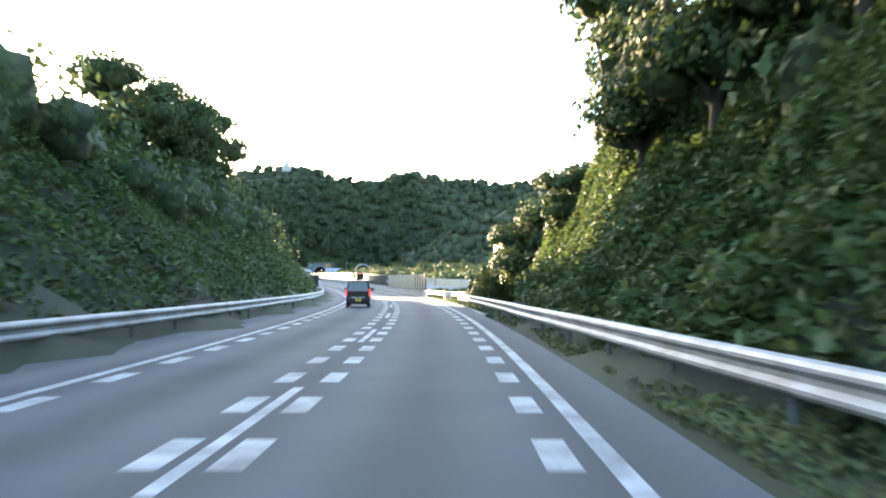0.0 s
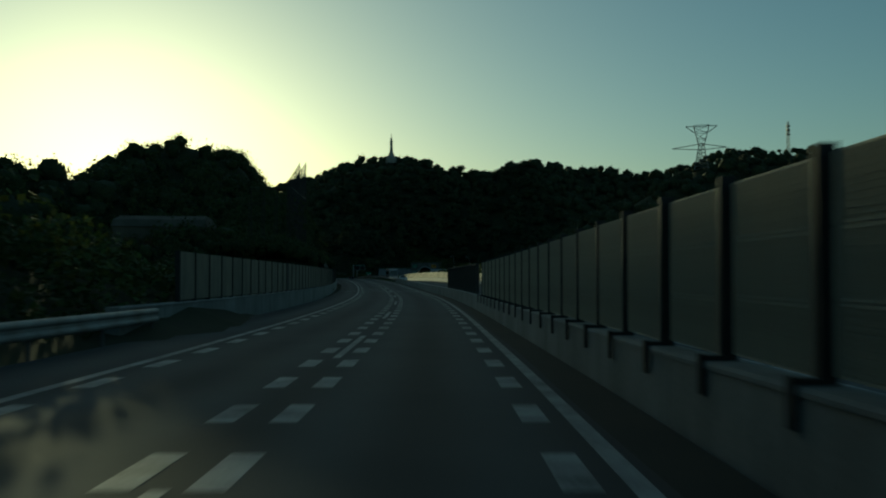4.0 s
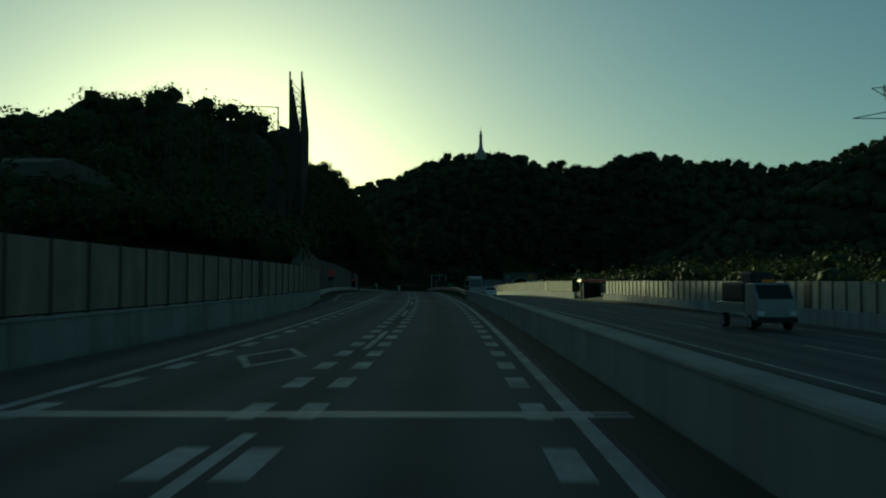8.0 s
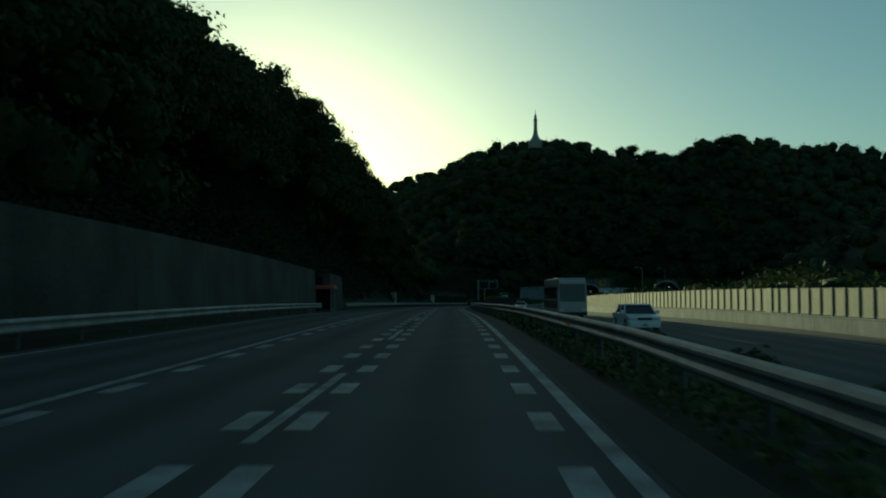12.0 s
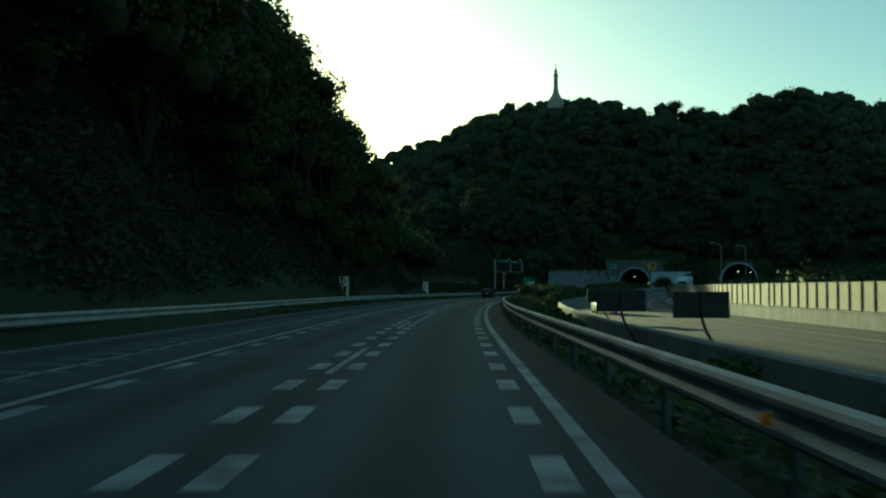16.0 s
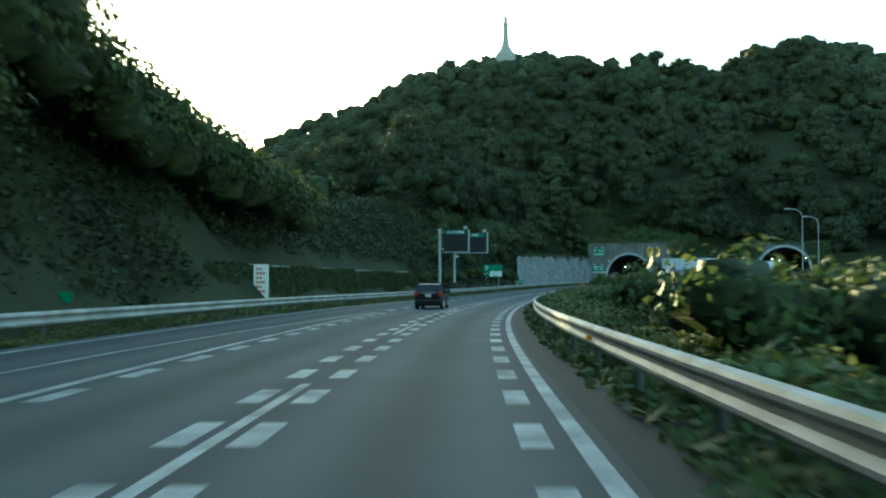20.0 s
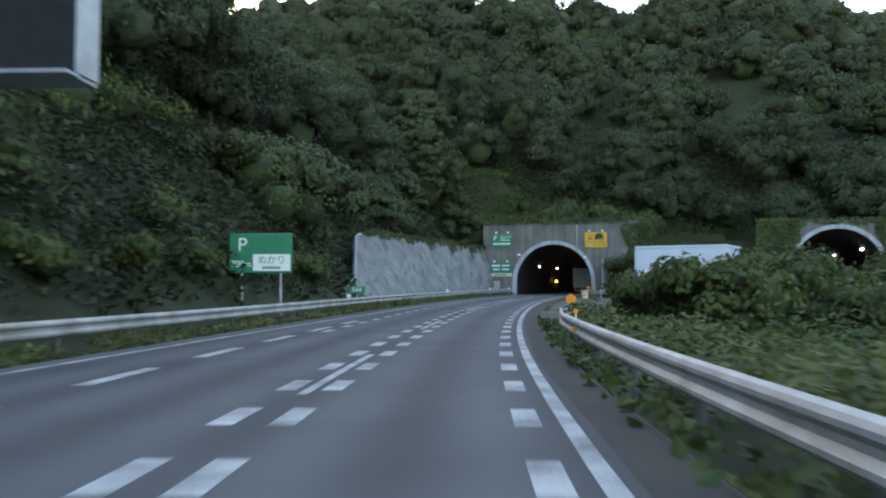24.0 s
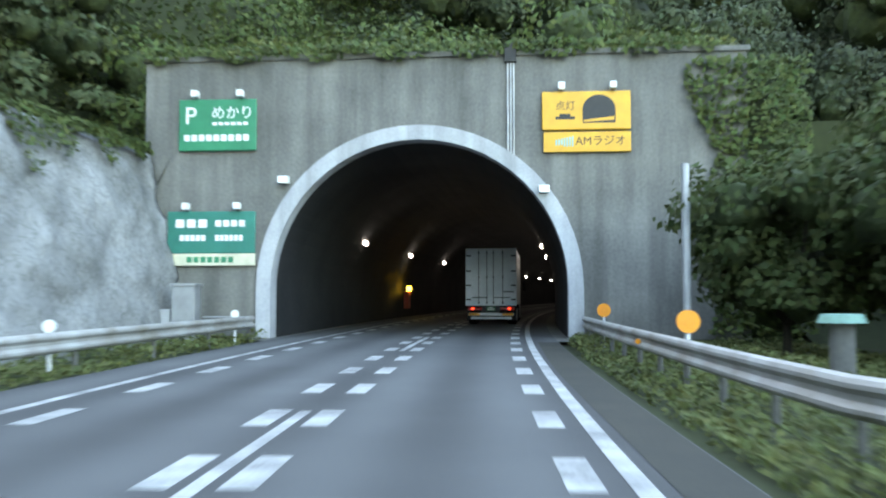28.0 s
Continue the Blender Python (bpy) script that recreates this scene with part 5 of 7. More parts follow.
def bars_plate(parent, x, y, z, w, h, plate_mat, bar_mat, sgn=-1):
    p = boxed("number_plate", (x - w / 2, x + w / 2, min(y, y + sgn * 0.02), max(y, y + sgn * 0.02), z - h / 2, z + h / 2), plate_mat, parent, "blank-barred number plate", bevel=0.004)
    bm = bmesh.new()
    for i in range(4):
        xx = x - w * 0.36 + i * w * 0.2
        ya, yb = sorted((y + sgn * 0.021, y + sgn * 0.026))
        box(bm, xx, xx + w * 0.12, ya, yb, z - h * 0.32, z + h * 0.1)
    box(bm, x - w * 0.2, x + w * 0.2, *sorted((y + sgn * 0.021, y + sgn * 0.026)), z + h * 0.2, z + h * 0.36)
    part("plate_bars", bm, bar_mat, p)


def car(name, m, label, paint, L, W, lower, glasshouse, roof, wheels, r, belt, plate, rear_lamp, group="", lit=False, front_style=0):
    """A car with its rear at y = 0 and its nose at y = L; outlines are (y, z)."""
    th = empty(name, m, label, "car", group)
    body = part("body", prism(bmesh.new(), lower, -W / 2, W / 2, 0.05, 0.6, 0.05), paint, th)
    part("glasshouse", prism(bmesh.new(), glasshouse, -W / 2 + 0.045, W / 2 - 0.045, 0.13, belt, 0.03), GLASS, th, "dark tinted windows")
    part("roof", prism(bmesh.new(), roof, -W / 2 + 0.15, W / 2 - 0.15, 0.04, roof[0][1], 0.02), paint, th)
    # pillars
    hi = max(z for _, z in glasshouse)
    tops = sorted(y for y, z in glasshouse if z > hi - 0.08)
    lows = sorted(y for y, z in glasshouse if z < belt + 0.05)
    for sx in (-1, 1):
        for y0, y1 in ((lows[0] + 0.03, tops[0] + 0.03), ((lows[0] + lows[-1]) / 2 - 0.05, (tops[0] + tops[-1]) / 2 - 0.05), (lows[-1] - 0.05, tops[-1] - 0.03)):
            bm = cyl(bmesh.new(), (sx * (W / 2 - 0.055), y0, belt - 0.05), (sx * (W / 2 - 0.165), y1, hi), 0.045, n=6)
            part("pillar", bm, paint, th)
        mir = part("mirror", box(bmesh.new(), sx * W / 2 - 0.02 if sx > 0 else -W / 2 - 0.2, sx * W / 2 + 0.2 if sx > 0 else -W / 2 + 0.02, lows[-1] - 0.35, lows[-1] - 0.2, belt - 0.02, belt + 0.17, 0.03), paint, th)
        for y in wheels:
            wheel(th, sx * (W / 2 - 0.19), y, r, 0.19, sx)
            bm = cyl(bmesh.new(), (sx * (W / 2 - 0.1), y, r), (sx * (W / 2 + 0.004), y, r), r + 0.05, n=24)
            part("wheel_arch", bm, BLACK, th)
        z0, z1, w_, y_ = rear_lamp
        part("tail_lamp", box(bmesh.new(), *sorted((sx * (W / 2 - w_), sx * (W / 2 + 0.004))), y_ - 0.03, y_ + 0.05, z0, z1, 0.012), RED_LIT if lit else RED_LAMP, th, "red tail lamp")
        part("headlamp", box(bmesh.new(), *sorted((sx * (W / 2 - 0.42), sx * (W / 2 - 0.02))), L - 0.25, L + 0.012, belt - 0.33, belt - 0.18, 0.03), HEADLAMP, th, "clear headlamp")
        part("door_handle", box(bmesh.new(), *sorted((sx * W / 2 - sx * 0.02, sx * W / 2 + sx * 0.025)), L * 0.36, L * 0.36 + 0.2, belt - 0.12, belt - 0.08, 0.01), CHROME if paint is BLACK_PAINT else paint, th)
        part("sill_trim", box(bmesh.new(), *sorted((sx * W / 2 - sx * 0.03, sx * W / 2 + sx * 0.012)), wheels[0] + r + 0.05, wheels[1] - r - 0.05, 0.2, 0.235), CHROME, th)
    boxed("bumper", (-W / 2 + 0.03, W / 2 - 0.03, -0.06, 0.2, 0.26, 0.58), paint, th, bevel=0.05)
    boxed("front_bumper", (-W / 2 + 0.05, W / 2 - 0.05, L - 0.2, L + 0.05, 0.2, 0.5), paint, th, bevel=0.05)
    boxed("grille", (-0.4, 0.4, L - 0.05, L + 0.02, belt - 0.33, belt - 0.2), BLACK, th)
    bars_plate(th, plate[0], plate[3], plate[1], 0.33, 0.165, plate[2], BLACK, -1)
    bars_plate(th, 0, L + 0.05, 0.36, 0.33, 0.165, plate[2], BLACK, 1)
    boxed("tailgate_trim", (-0.42, 0.42, plate[3] - 0.03, plate[3] + 0.02, plate[1] + 0.12, plate[1] + 0.17), CHROME, th)
    return th


# black boxy kei car ahead in the slow lane
car("kei_car", here(55.0, -2.05), "black boxy small car with lit red tail lamps", BLACK_PAINT, 3.39, 1.47,
    [(0.0, 0.3), (0.0, 0.98), (0.04, 1.02), (2.5, 1.02), (3.3, 0.9), (3.39, 0.7), (3.39, 0.3), (3.2, 0.2), (0.15, 0.2)],
    [(0.03, 1.0), (0.12, 1.58), (0.2, 1.62), (1.95, 1.62), (2.55, 1.0)],
    [(0.1, 1.6), (0.14, 1.66), (1.9, 1.67), (2.02, 1.6)], (0.55, 2.85), 0.28, 1.0, (0.02, 0.47, PLATE_Y, -0.06), (0.72, 1.12, 0.05, 0.0), lit=True)
# black hatchback
car("hatchback", here(495.5, -1.75), "black hatchback with a chrome tailgate strip", BLACK_PAINT, 3.95, 1.69,
    [(0.0, 0.32), (0.02, 0.95), (0.08, 0.99), (2.7, 0.99), (3.8, 0.82), (3.95, 0.6), (3.93, 0.3), (3.7, 0.18), (0.15, 0.2)],
    [(0.1, 0.97), (0.5, 1.44), (0.7, 1.49), (2.0, 1.49), (3.0, 0.96)],
    [(0.45, 1.47), (0.6, 1.52), (1.95, 1.54), (2.2, 1.47)], (0.72, 3.22), 0.3, 0.97, (0.0, 0.82, PLATE_W, 0.0), (0.78, 1.06, 0.2, 0.02))


def oncoming(s, n, turn=180):
    return here(s, n, float(OTHER_Z(s)), turn)


SEDAN = ([(0.0, 0.35), (0.02, 0.95), (0.2, 1.0), (3.4, 0.95), (4.5, 0.8), (4.65, 0.55), (4.6, 0.25), (0.2, 0.22)], [(0.75, 0.98), (1.45, 1.4), (1.6, 1.43), (2.75, 1.43), (3.6, 0.94)], [(1.35, 1.41), (1.5, 1.46), (2.7, 1.47), (2.9, 1.41)])
car("sedan", oncoming(431, float(OTHER(431)) - 2.9), "white saloon car on the opposite carriageway", WHITE_CAR, 4.65, 1.76, *SEDAN, (0.9, 3.7), 0.32, 0.95, (0.0, 0.8, PLATE_W, 0.0), (0.72, 0.92, 0.3, 0.02), group="oncoming cars")
car("sedan", oncoming(325, float(OTHER(325)) - 2.9), "silver-white saloon car on the opposite carriageway", WHITE_CAR, 4.65, 1.76, *SEDAN, (0.9, 3.7), 0.32, 0.95, (0.0, 0.8, PLATE_W, 0.0), (0.72, 0.92, 0.3, 0.02), group="oncoming cars")
car("sedan", oncoming(458, float(OTHER(458)) + 1.3), "white estate car further up the opposite carriageway", WHITE_CAR, 4.65, 1.76, *SEDAN, (0.9, 3.7), 0.32, 0.95, (0.0, 0.8, PLATE_W, 0.0), (0.72, 0.92, 0.3, 0.02), group="oncoming cars")
car("compact_car", here(700, -1.7), "white compact car inside the tunnel", WHITE_CAR, 3.95, 1.69,
    [(0.0, 0.32), (0.02, 0.95), (0.08, 0.99), (2.7, 0.99), (3.8, 0.82), (3.95, 0.6), (3.93, 0.3), (3.7, 0.18), (0.15, 0.2)],
    [(0.1, 0.97), (0.5, 1.44), (0.7, 1.49), (2.0, 1.49), (3.0, 0.96)],
    [(0.45, 1.47), (0.6, 1.52), (1.95, 1.54), (2.2, 1.47)], (0.72, 3.22), 0.3, 0.97, (0.0, 0.82, PLATE_W, 0.0), (0.78, 1.06, 0.2, 0.02), lit=True)


# ---- box lorry in our lane ----
ORANGE_PAINT = material("orange_stripe", (0.75, 0.22, 0.02), 0.5, scale=8, bump=0.0)


def lorry(m):
    th = empty("box_lorry", m, "white box lorry with rear doors and orange chevron bumper", "lorry")
    boxed("cargo_box", (-1.245, 1.245, 0.02, 8.6, 1.0, 3.72), BOX_WHITE, th, bevel=0.02)
    fr = bmesh.new()
    box(fr, -1.25, -1.19, -0.045, 0.03, 0.98, 3.74)
    box(fr, 1.19, 1.25, -0.045, 0.03, 0.98, 3.74)
    box(fr, -1.25, 1.25, -0.05, 0.03, 3.64, 3.76)
    box(fr, -1.25, 1.25, -0.05, 0.03, 0.95, 1.03)
    part("rear_frame", fr, BOX_WHITE, th, "pale grey rear door frame")
    edges = [-1.185, -0.6, -0.2, 0.12, 0.58, 1.185]
    for a, b in zip(edges, edges[1:]):
        door = boxed("rear_door", (a + 0.008, b - 0.008, -0.03, 0.02, 1.04, 3.63), BOX_WHITE, th, bevel=0.008)
    for x in (-0.6, -0.2, 0.12, 0.58):
        bar = rod("lock_bar", (x, -0.055, 1.02), (x, -0.055, 3.66), 0.018, DARK_STEEL, th)
        for z in (1.1, 2.35, 3.55):
            boxed("keeper", (x - 0.04, x + 0.04, -0.075, -0.02, z - 0.035, z + 0.035), DARK_STEEL, bar)
    for sx in (-1, 1):
        for z in (1.25, 1.95, 2.65, 3.4):
            boxed("hinge", (*sorted((sx * 0.98, sx * 1.225)), -0.06, -0.025, z - 0.035, z + 0.035), DARK_STEEL, th)
        boxed("tail_lamp", (*sorted((sx * 0.45, sx * 1.15)), -0.02, 0.06, 0.72, 0.88), RED_LAMP, th, "red tail lamp cluster", bevel=0.015)
        boxed("lit_lamp", (*sorted((sx * 0.84, sx * 0.96)), -0.03, 0.0, 0.75, 0.85), RED_LIT, th, "lit red lamp", bevel=0.01)
        boxed("mudguard", (*sorted((sx * 0.7, sx * 1.2)), 0.25, 0.3, 0.25, 0.7), RUBBER, th, bevel=0.005)
        boxed("door_latch", (*sorted((sx * 0.15, sx * 0.95)), -0.07, -0.03, 1.33, 1.37), DARK_STEEL, th, bevel=0.005)
    bars = boxed("rear_bumper", (-1.12, 1.12, -0.02, 0.14, 0.46, 0.6), STEEL, th, bevel=0.015)
    for sx in (-1, 1):
        panel = boxed("chevron_panel", (*sorted((sx * 0.55, sx * 1.1)), -0.03, -0.021, 0.47, 0.59), YELLOW_SIGN, th, "yellow and orange chevron panel", bevel=0)
        for q in range(4):
            x = 0.56 + q * 0.135
            v = [(sx * x, -0.034, 0.47), (sx * (x + 0.06), -0.034, 0.47), (sx * (x + 0.12), -0.034, 0.59), (sx * (x + 0.06), -0.034, 0.59)]
            v2 = [(a, b + 0.003, c) for a, b, c in v]
            mesh_object("stripe", v + v2, [(0, 1, 2, 3), (7, 6, 5, 4), (0, 4, 5, 1), (1, 5, 6, 2), (2, 6, 7, 3), (3, 7, 4, 0)], ORANGE_PAINT, panel)
    boxed("under_bumper", (-1.0, 1.0, 0.1, 0.2, 0.28, 0.4), STEEL, th)
    boxed("chassis", (-0.45, 0.45, 0.1, 11.0, 0.55, 0.98), DARK_STEEL, th)
    bars_plate(th, 0.0, -0.02, 0.8, 0.44, 0.22, PLATE_G, PLATE_W)
    for sx in (-1, 1):
        for y in (1.6, 2.9, 7.6, 10.0):
            wheel(th, sx * 0.78, y, 0.48, 0.42, sx)
    cab = [(8.75, 0.5), (8.75, 2.85), (9.2, 2.95), (10.7, 2.7), (11.0, 1.7), (11.05, 0.5)]
    part("cab", prism(bmesh.new(), cab, -1.2, 1.2, 0.08, 1.7, 0.05), BOX_WHITE, th)
    for sx in (-1, 1):
        bm = cyl(bmesh.new(), (sx * 1.2, 10.8, 2.3), (sx * 1.42, 10.85, 2.3), 0.02)
        box(bm, *sorted((sx * 1.34, sx * 1.52)), 10.8, 10.88, 1.75, 2.3, 0.02)
        part("wing_mirror", bm, BLACK, th)
    # unreadable lettering on the doors as plain bars
    bm = bmesh.new()
    for i in range(7):
        box(bm, 0.62 + i * 0.075, 0.675 + i * 0.075, -0.036, -0.031, 1.6, 1.67)
    part("lettering", bm, BLACK, th, "small dark lettering bars")
    return th


lorry(here(668, 1.65))


TRUCK_PAINT = material("grey_truck_paint", (0.22, 0.23, 0.24), 0.35, other=(0.16, 0.17, 0.18), scale=2, bump=0.0)


def light_truck(m, label):
    """A small grey lorry with a loaded flat bed, its nose at y = 6."""
    th = empty("flatbed_truck", m, label, "lorry", "oncoming lorries")
    part("cab", prism(bmesh.new(), [(4.3, 0.5), (4.3, 2.2), (5.3, 2.25), (5.9, 1.5), (6.0, 0.5)], -0.95, 0.95, 0.08, 1.4, 0.05), TRUCK_PAINT, th)
    part("windscreen", prism(bmesh.new(), [(5.34, 2.12), (5.88, 1.48), (5.93, 1.5), (5.4, 2.15)], -0.8, 0.8), GLASS, th, "dark windscreen")
    boxed("bed", (-0.95, 0.95, 0.0, 4.2, 0.85, 1.3), TRUCK_PAINT, th, bevel=0.02)
    bm = bmesh.new()
    box(bm, -0.85, 0.85, 0.6, 3.9, 1.3, 2.3, 0.15)
    box(bm, -0.6, 0.5, 2.5, 4.0, 2.2, 2.8, 0.12)
    part("load", bm, DARK_STEEL, th, "dark tarpaulined load")
    boxed("bumper", (-0.95, 0.95, 5.95, 6.08, 0.4, 0.65), BLACK, th, bevel=0.02)
    boxed("beacon", (-0.25, 0.25, 4.8, 5.1, 2.25, 2.4), ORANGE_PAINT, th)
    for sx in (-1, 1):
        boxed("headlamp", (*sorted((sx * 0.6, sx * 0.9)), 5.95, 6.05, 0.72, 0.92), HEADLAMP, th)
        for y in (1.2, 5.1):
            wheel(th, sx * 0.72, y, 0.38, 0.24, sx)
    return th


light_truck(oncoming(232, float(OTHER(232)) + 1.3), "grey flatbed lorry with a dark load, oncoming")


def van_lorry(m, label):
    th = empty("delivery_lorry", m, label, "lorry", "oncoming lorries")
    boxed("cargo_box", (-1.1, 1.1, 0, 4.6, 0.9, 3.2), BOX_WHITE, th, bevel=0.02)
    part("cab", prism(bmesh.new(), [(4.7, 0.45), (4.7, 2.3), (5.6, 2.35), (6.2, 1.5), (6.3, 0.45)], -1.0, 1.0, 0.08, 1.4, 0.05), WHITE_CAR, th)
    part("windscreen", prism(bmesh.new(), [(5.62, 2.22), (6.17, 1.5), (6.22, 1.52), (5.68, 2.25)], -0.85, 0.85), GLASS, th, "dark windscreen")
    boxed("bumper", (-1.0, 1.0, 6.25, 6.38, 0.35, 0.6), WHITE_CAR, th, bevel=0.02)
    for sx in (-1, 1):
        boxed("headlamp", (*sorted((sx * 0.6, sx * 0.92)), 6.25, 6.36, 0.68, 0.88), HEADLAMP, th)
        boxed("wing_mirror", (*sorted((sx * 1.08, sx * 1.24)), 5.9, 6.0, 1.5, 1.95), BLACK, th)
        for y in (1.2, 5.4):
            wheel(th, sx * 0.78, y, 0.4, 0.26, sx)
    return th


van_lorry(oncoming(557, float(OTHER(557)) + 1.5), "white delivery lorry, oncoming")
van_lorry(oncoming(588, float(OTHER(588)) - 1.8), "white delivery lorry further off, oncoming")


COACH_PAINT = material("dusty_coach_paint", (0.42, 0.39, 0.39), 0.35, other=(0.34, 0.31, 0.32), scale=1.5, bump=0.0)


def coach(m):
    th = empty("coach", m, "white and dark touring coach, oncoming", "bus")
    side = [(0, 0.45), (0, 3.3), (0.25, 3.52), (11.3, 3.52), (11.75, 3.2), (11.95, 1.6), (11.95, 0.45)]
    part("body", prism(bmesh.new(), side, -1.24, 1.24, 0.08, 2.0, 0.08), COACH_PAINT, th)
    for sx in (-1, 1):
        for i in range(7):
            y = 0.6 + i * 1.5
            boxed("side_window", (*sorted((sx * 1.2, sx * 1.246)), y, y + 1.42, 1.75, 2.75), GLASS, th, bevel=0.0)
        boxed("waist_stripe", (*sorted((sx * 1.225, sx * 1.255)), 0.3, 11.2, 0.9, 1.55), DARK_STEEL, th, "dark painted waist stripe", bevel=0)
        for y in (2.9, 9.2):
            wheel(th, sx * 0.9, y, 0.5, 0.33, sx)
        boxed("headlamp", (*sorted((sx * 0.75, sx * 1.12)), 11.9, 12.0, 0.7, 0.9), HEADLAMP, th)
        boxed("wing_mirror", (*sorted((sx * 1.3, sx * 1.5)), 11.9, 12.05, 2.0, 2.5), BLACK, th)
    part("windscreen", prism(bmesh.new(), [(11.72, 3.0), (11.92, 1.5), (11.98, 1.5), (11.78, 3.02)], -1.1, 1.1), GLASS, th, "large dark windscreen")
    boxed("bumper", (-1.2, 1.2, 11.9, 12.05, 0.35, 0.62), DARK_STEEL, th)
    return th


coach(oncoming(360, 12.3))


# ---- writing ----
WHITE_SIGN = material("white_sign_face", (0.75, 0.76, 0.74), 0.5, other=(0.65, 0.66, 0.64), scale=3, bump=0.0)
DARK_SIGN = material("dark_sign_face", (0.02, 0.022, 0.024), 0.85, scale=3, bump=0.0)
RED_PAINT = material("faded_red", (0.5, 0.09, 0.06), 0.6, other=(0.36, 0.06, 0.045), scale=2, fine=20, bump=0.05)


def writing(name, words, size, place, mat, parent, align="CENTER"):
    """Raised letters on a face that looks along -y of the parent."""
    cu_ = bpy.data.curves.new(name, "FONT")
    cu_.body, cu_.size, cu_.align_x, cu_.align_y, cu_.extrude = words, size, align, "CENTER", 0.003
    cu_.materials.append(mat)
    ob = new(name, cu_)
    ob.parent = parent
    ob.matrix_basis = Matrix.Translation(place) @ Matrix.Rotation(radians(90), 4, "X")
    return ob


def bar_rows(parent, rows, y, mat):
    """Plain bars in place of small lettering: rows of (x0, x1, z, height, pieces)."""
    for x0, x1, z, h, k in rows:
        w = (x1 - x0) / k
        for i in range(k):
            boxed("lettering", (x0 + i * w, x0 + (i + 0.75) * w, y - 0.004, y, z - h / 2, z + h / 2), mat, parent, bevel=0)


# ---- signs on the tunnel portal ----
def hung_sign(m, w, h, mat, label):
    th = empty("portal_sign", m, label, "road sign", "signs on the portal")
    face = boxed("face", (0, w, -0.16, -0.08, -h, 0), mat, th, bevel=0.03)
    for x in (w * 0.22, w * 0.8):
        lamp = boxed("sign_lamp", (x - 0.11, x + 0.11, -0.4, -0.12, 0.05, 0.28), WHITE_SIGN, th, "white sign lamp", bevel=0.02)
        rod("bracket", (x, -0.05, -0.2), (x, -0.2, 0.1), 0.025, DARK_STEEL, th)
    boxed("frame", (0.1, w - 0.1, -0.08, 0.0, -h + 0.1, -0.1), DARK_STEEL, th, bevel=0)
    return th


PM = PORTAL_POSE
sg = hung_sign(PM @ Matrix.Translation((-8.35, 0, 8.25)), 2.75, 1.8, GREEN_SIGN, "green parking-area sign hung on the portal wall")
writing("letter", "P", 0.85, (0.42, -0.165, -0.6), WHITE_SIGN, sg)
writing("inscription", "めかり", 0.5, (1.9, -0.165, -0.5), WHITE_SIGN, sg)
bar_rows(sg, [(1.2, 2.5, -0.86, 0.1, 6), (0.2, 2.55, -1.35, 0.22, 9)], -0.163, WHITE_SIGN)
sg = hung_sign(PM @ Matrix.Translation((-8.7, 0, 4.35)), 3.1, 1.45, material("blue_green_sign", (0.0, 0.17, 0.13), 0.5, other=(0.0, 0.12, 0.09), scale=2, bump=0.0), "blue-green tunnel name sign with a cream foot strip")
bar_rows(sg, [(0.3, 1.5, -0.42, 0.28, 3), (1.7, 2.8, -0.42, 0.22, 4), (0.45, 1.4, -0.92, 0.2, 5), (1.7, 2.7, -0.92, 0.2, 6)], -0.163, WHITE_SIGN)
boxed("foot_strip", (0.0, 3.1, -0.16, -0.08, -1.88, -1.46), material("cream_sign", (0.62, 0.6, 0.45), 0.6, scale=2, bump=0.0), sg, "cream strip", bevel=0.02)
bar_rows(sg, [(0.7, 2.4, -1.67, 0.2, 7)], -0.163, GREEN_SIGN)
sg = hung_sign(PM @ Matrix.Translation((4.2, 0, 8.3)), 2.95, 1.3, YELLOW_SIGN, "yellow lights-on tunnel warning sign over a radio sign")
boxed("radio_board", (0.05, 2.95, -0.16, -0.08, -2.05, -1.37), YELLOW_SIGN, sg, "yellow radio board", bevel=0.02)
writing("inscription", "点灯", 0.34, (0.78, -0.165, -0.5), BLACK, sg)
writing("inscription", "AMラジオ", 0.38, (1.95, -0.165, -1.7), BLACK, sg)
am = [(1.35 + 0.55 + 0.55 * math.cos(math.pi * i / 12), -0.62 + 0.5 * math.sin(math.pi * i / 12)) for i in range(13)]
mesh_object("tunnel_symbol", [(x, -0.164, z) for x, z in [(2.45, -1.08)] + am + [(1.35, -1.08)]], [tuple(range(15))], BLACK, sg)
mesh_object("beam_symbol", [(x, -0.167, z) for x, z in [(1.38, -0.98), (2.4, -0.86), (2.4, -0.98), (1.38, -1.04)]], [(0, 3, 2, 1)], YELLOW_SIGN, sg)
bm = box(bmesh.new(), 0.45, 1.1, -0.168, -0.163, -0.95, -0.85)
box(bm, 0.58, 0.95, -0.168, -0.163, -0.86, -0.76)
part("car_symbol", bm, BLACK, sg)
bm = bmesh.new()
for i in range(7):
    box(bm, 0.45 + i * 0.09, 0.5 + i * 0.09, -0.168, -0.163, -1.86 + (0.04 if i < 3 else 0.0), -1.64 + 0.02 * i)
part("radio_waves", bm, material("pale_blue", (0.2, 0.5, 0.5), 0.5, scale=3, bump=0.0), sg)
cd = empty("cable_conduits", PM @ Matrix.Translation((3.05, 0, 0)), "three grey steel conduits running up the portal wall", "conduit")
for i in range(3):
    rod("pipe", (i * 0.1, -0.06, 5.75), (i * 0.1, -0.06, 9.7), 0.035, STEEL, cd)
boxed("head_box", (-0.1, 0.3, -0.22, 0.05, 9.35, 10.0), DARK_STEEL, cd)
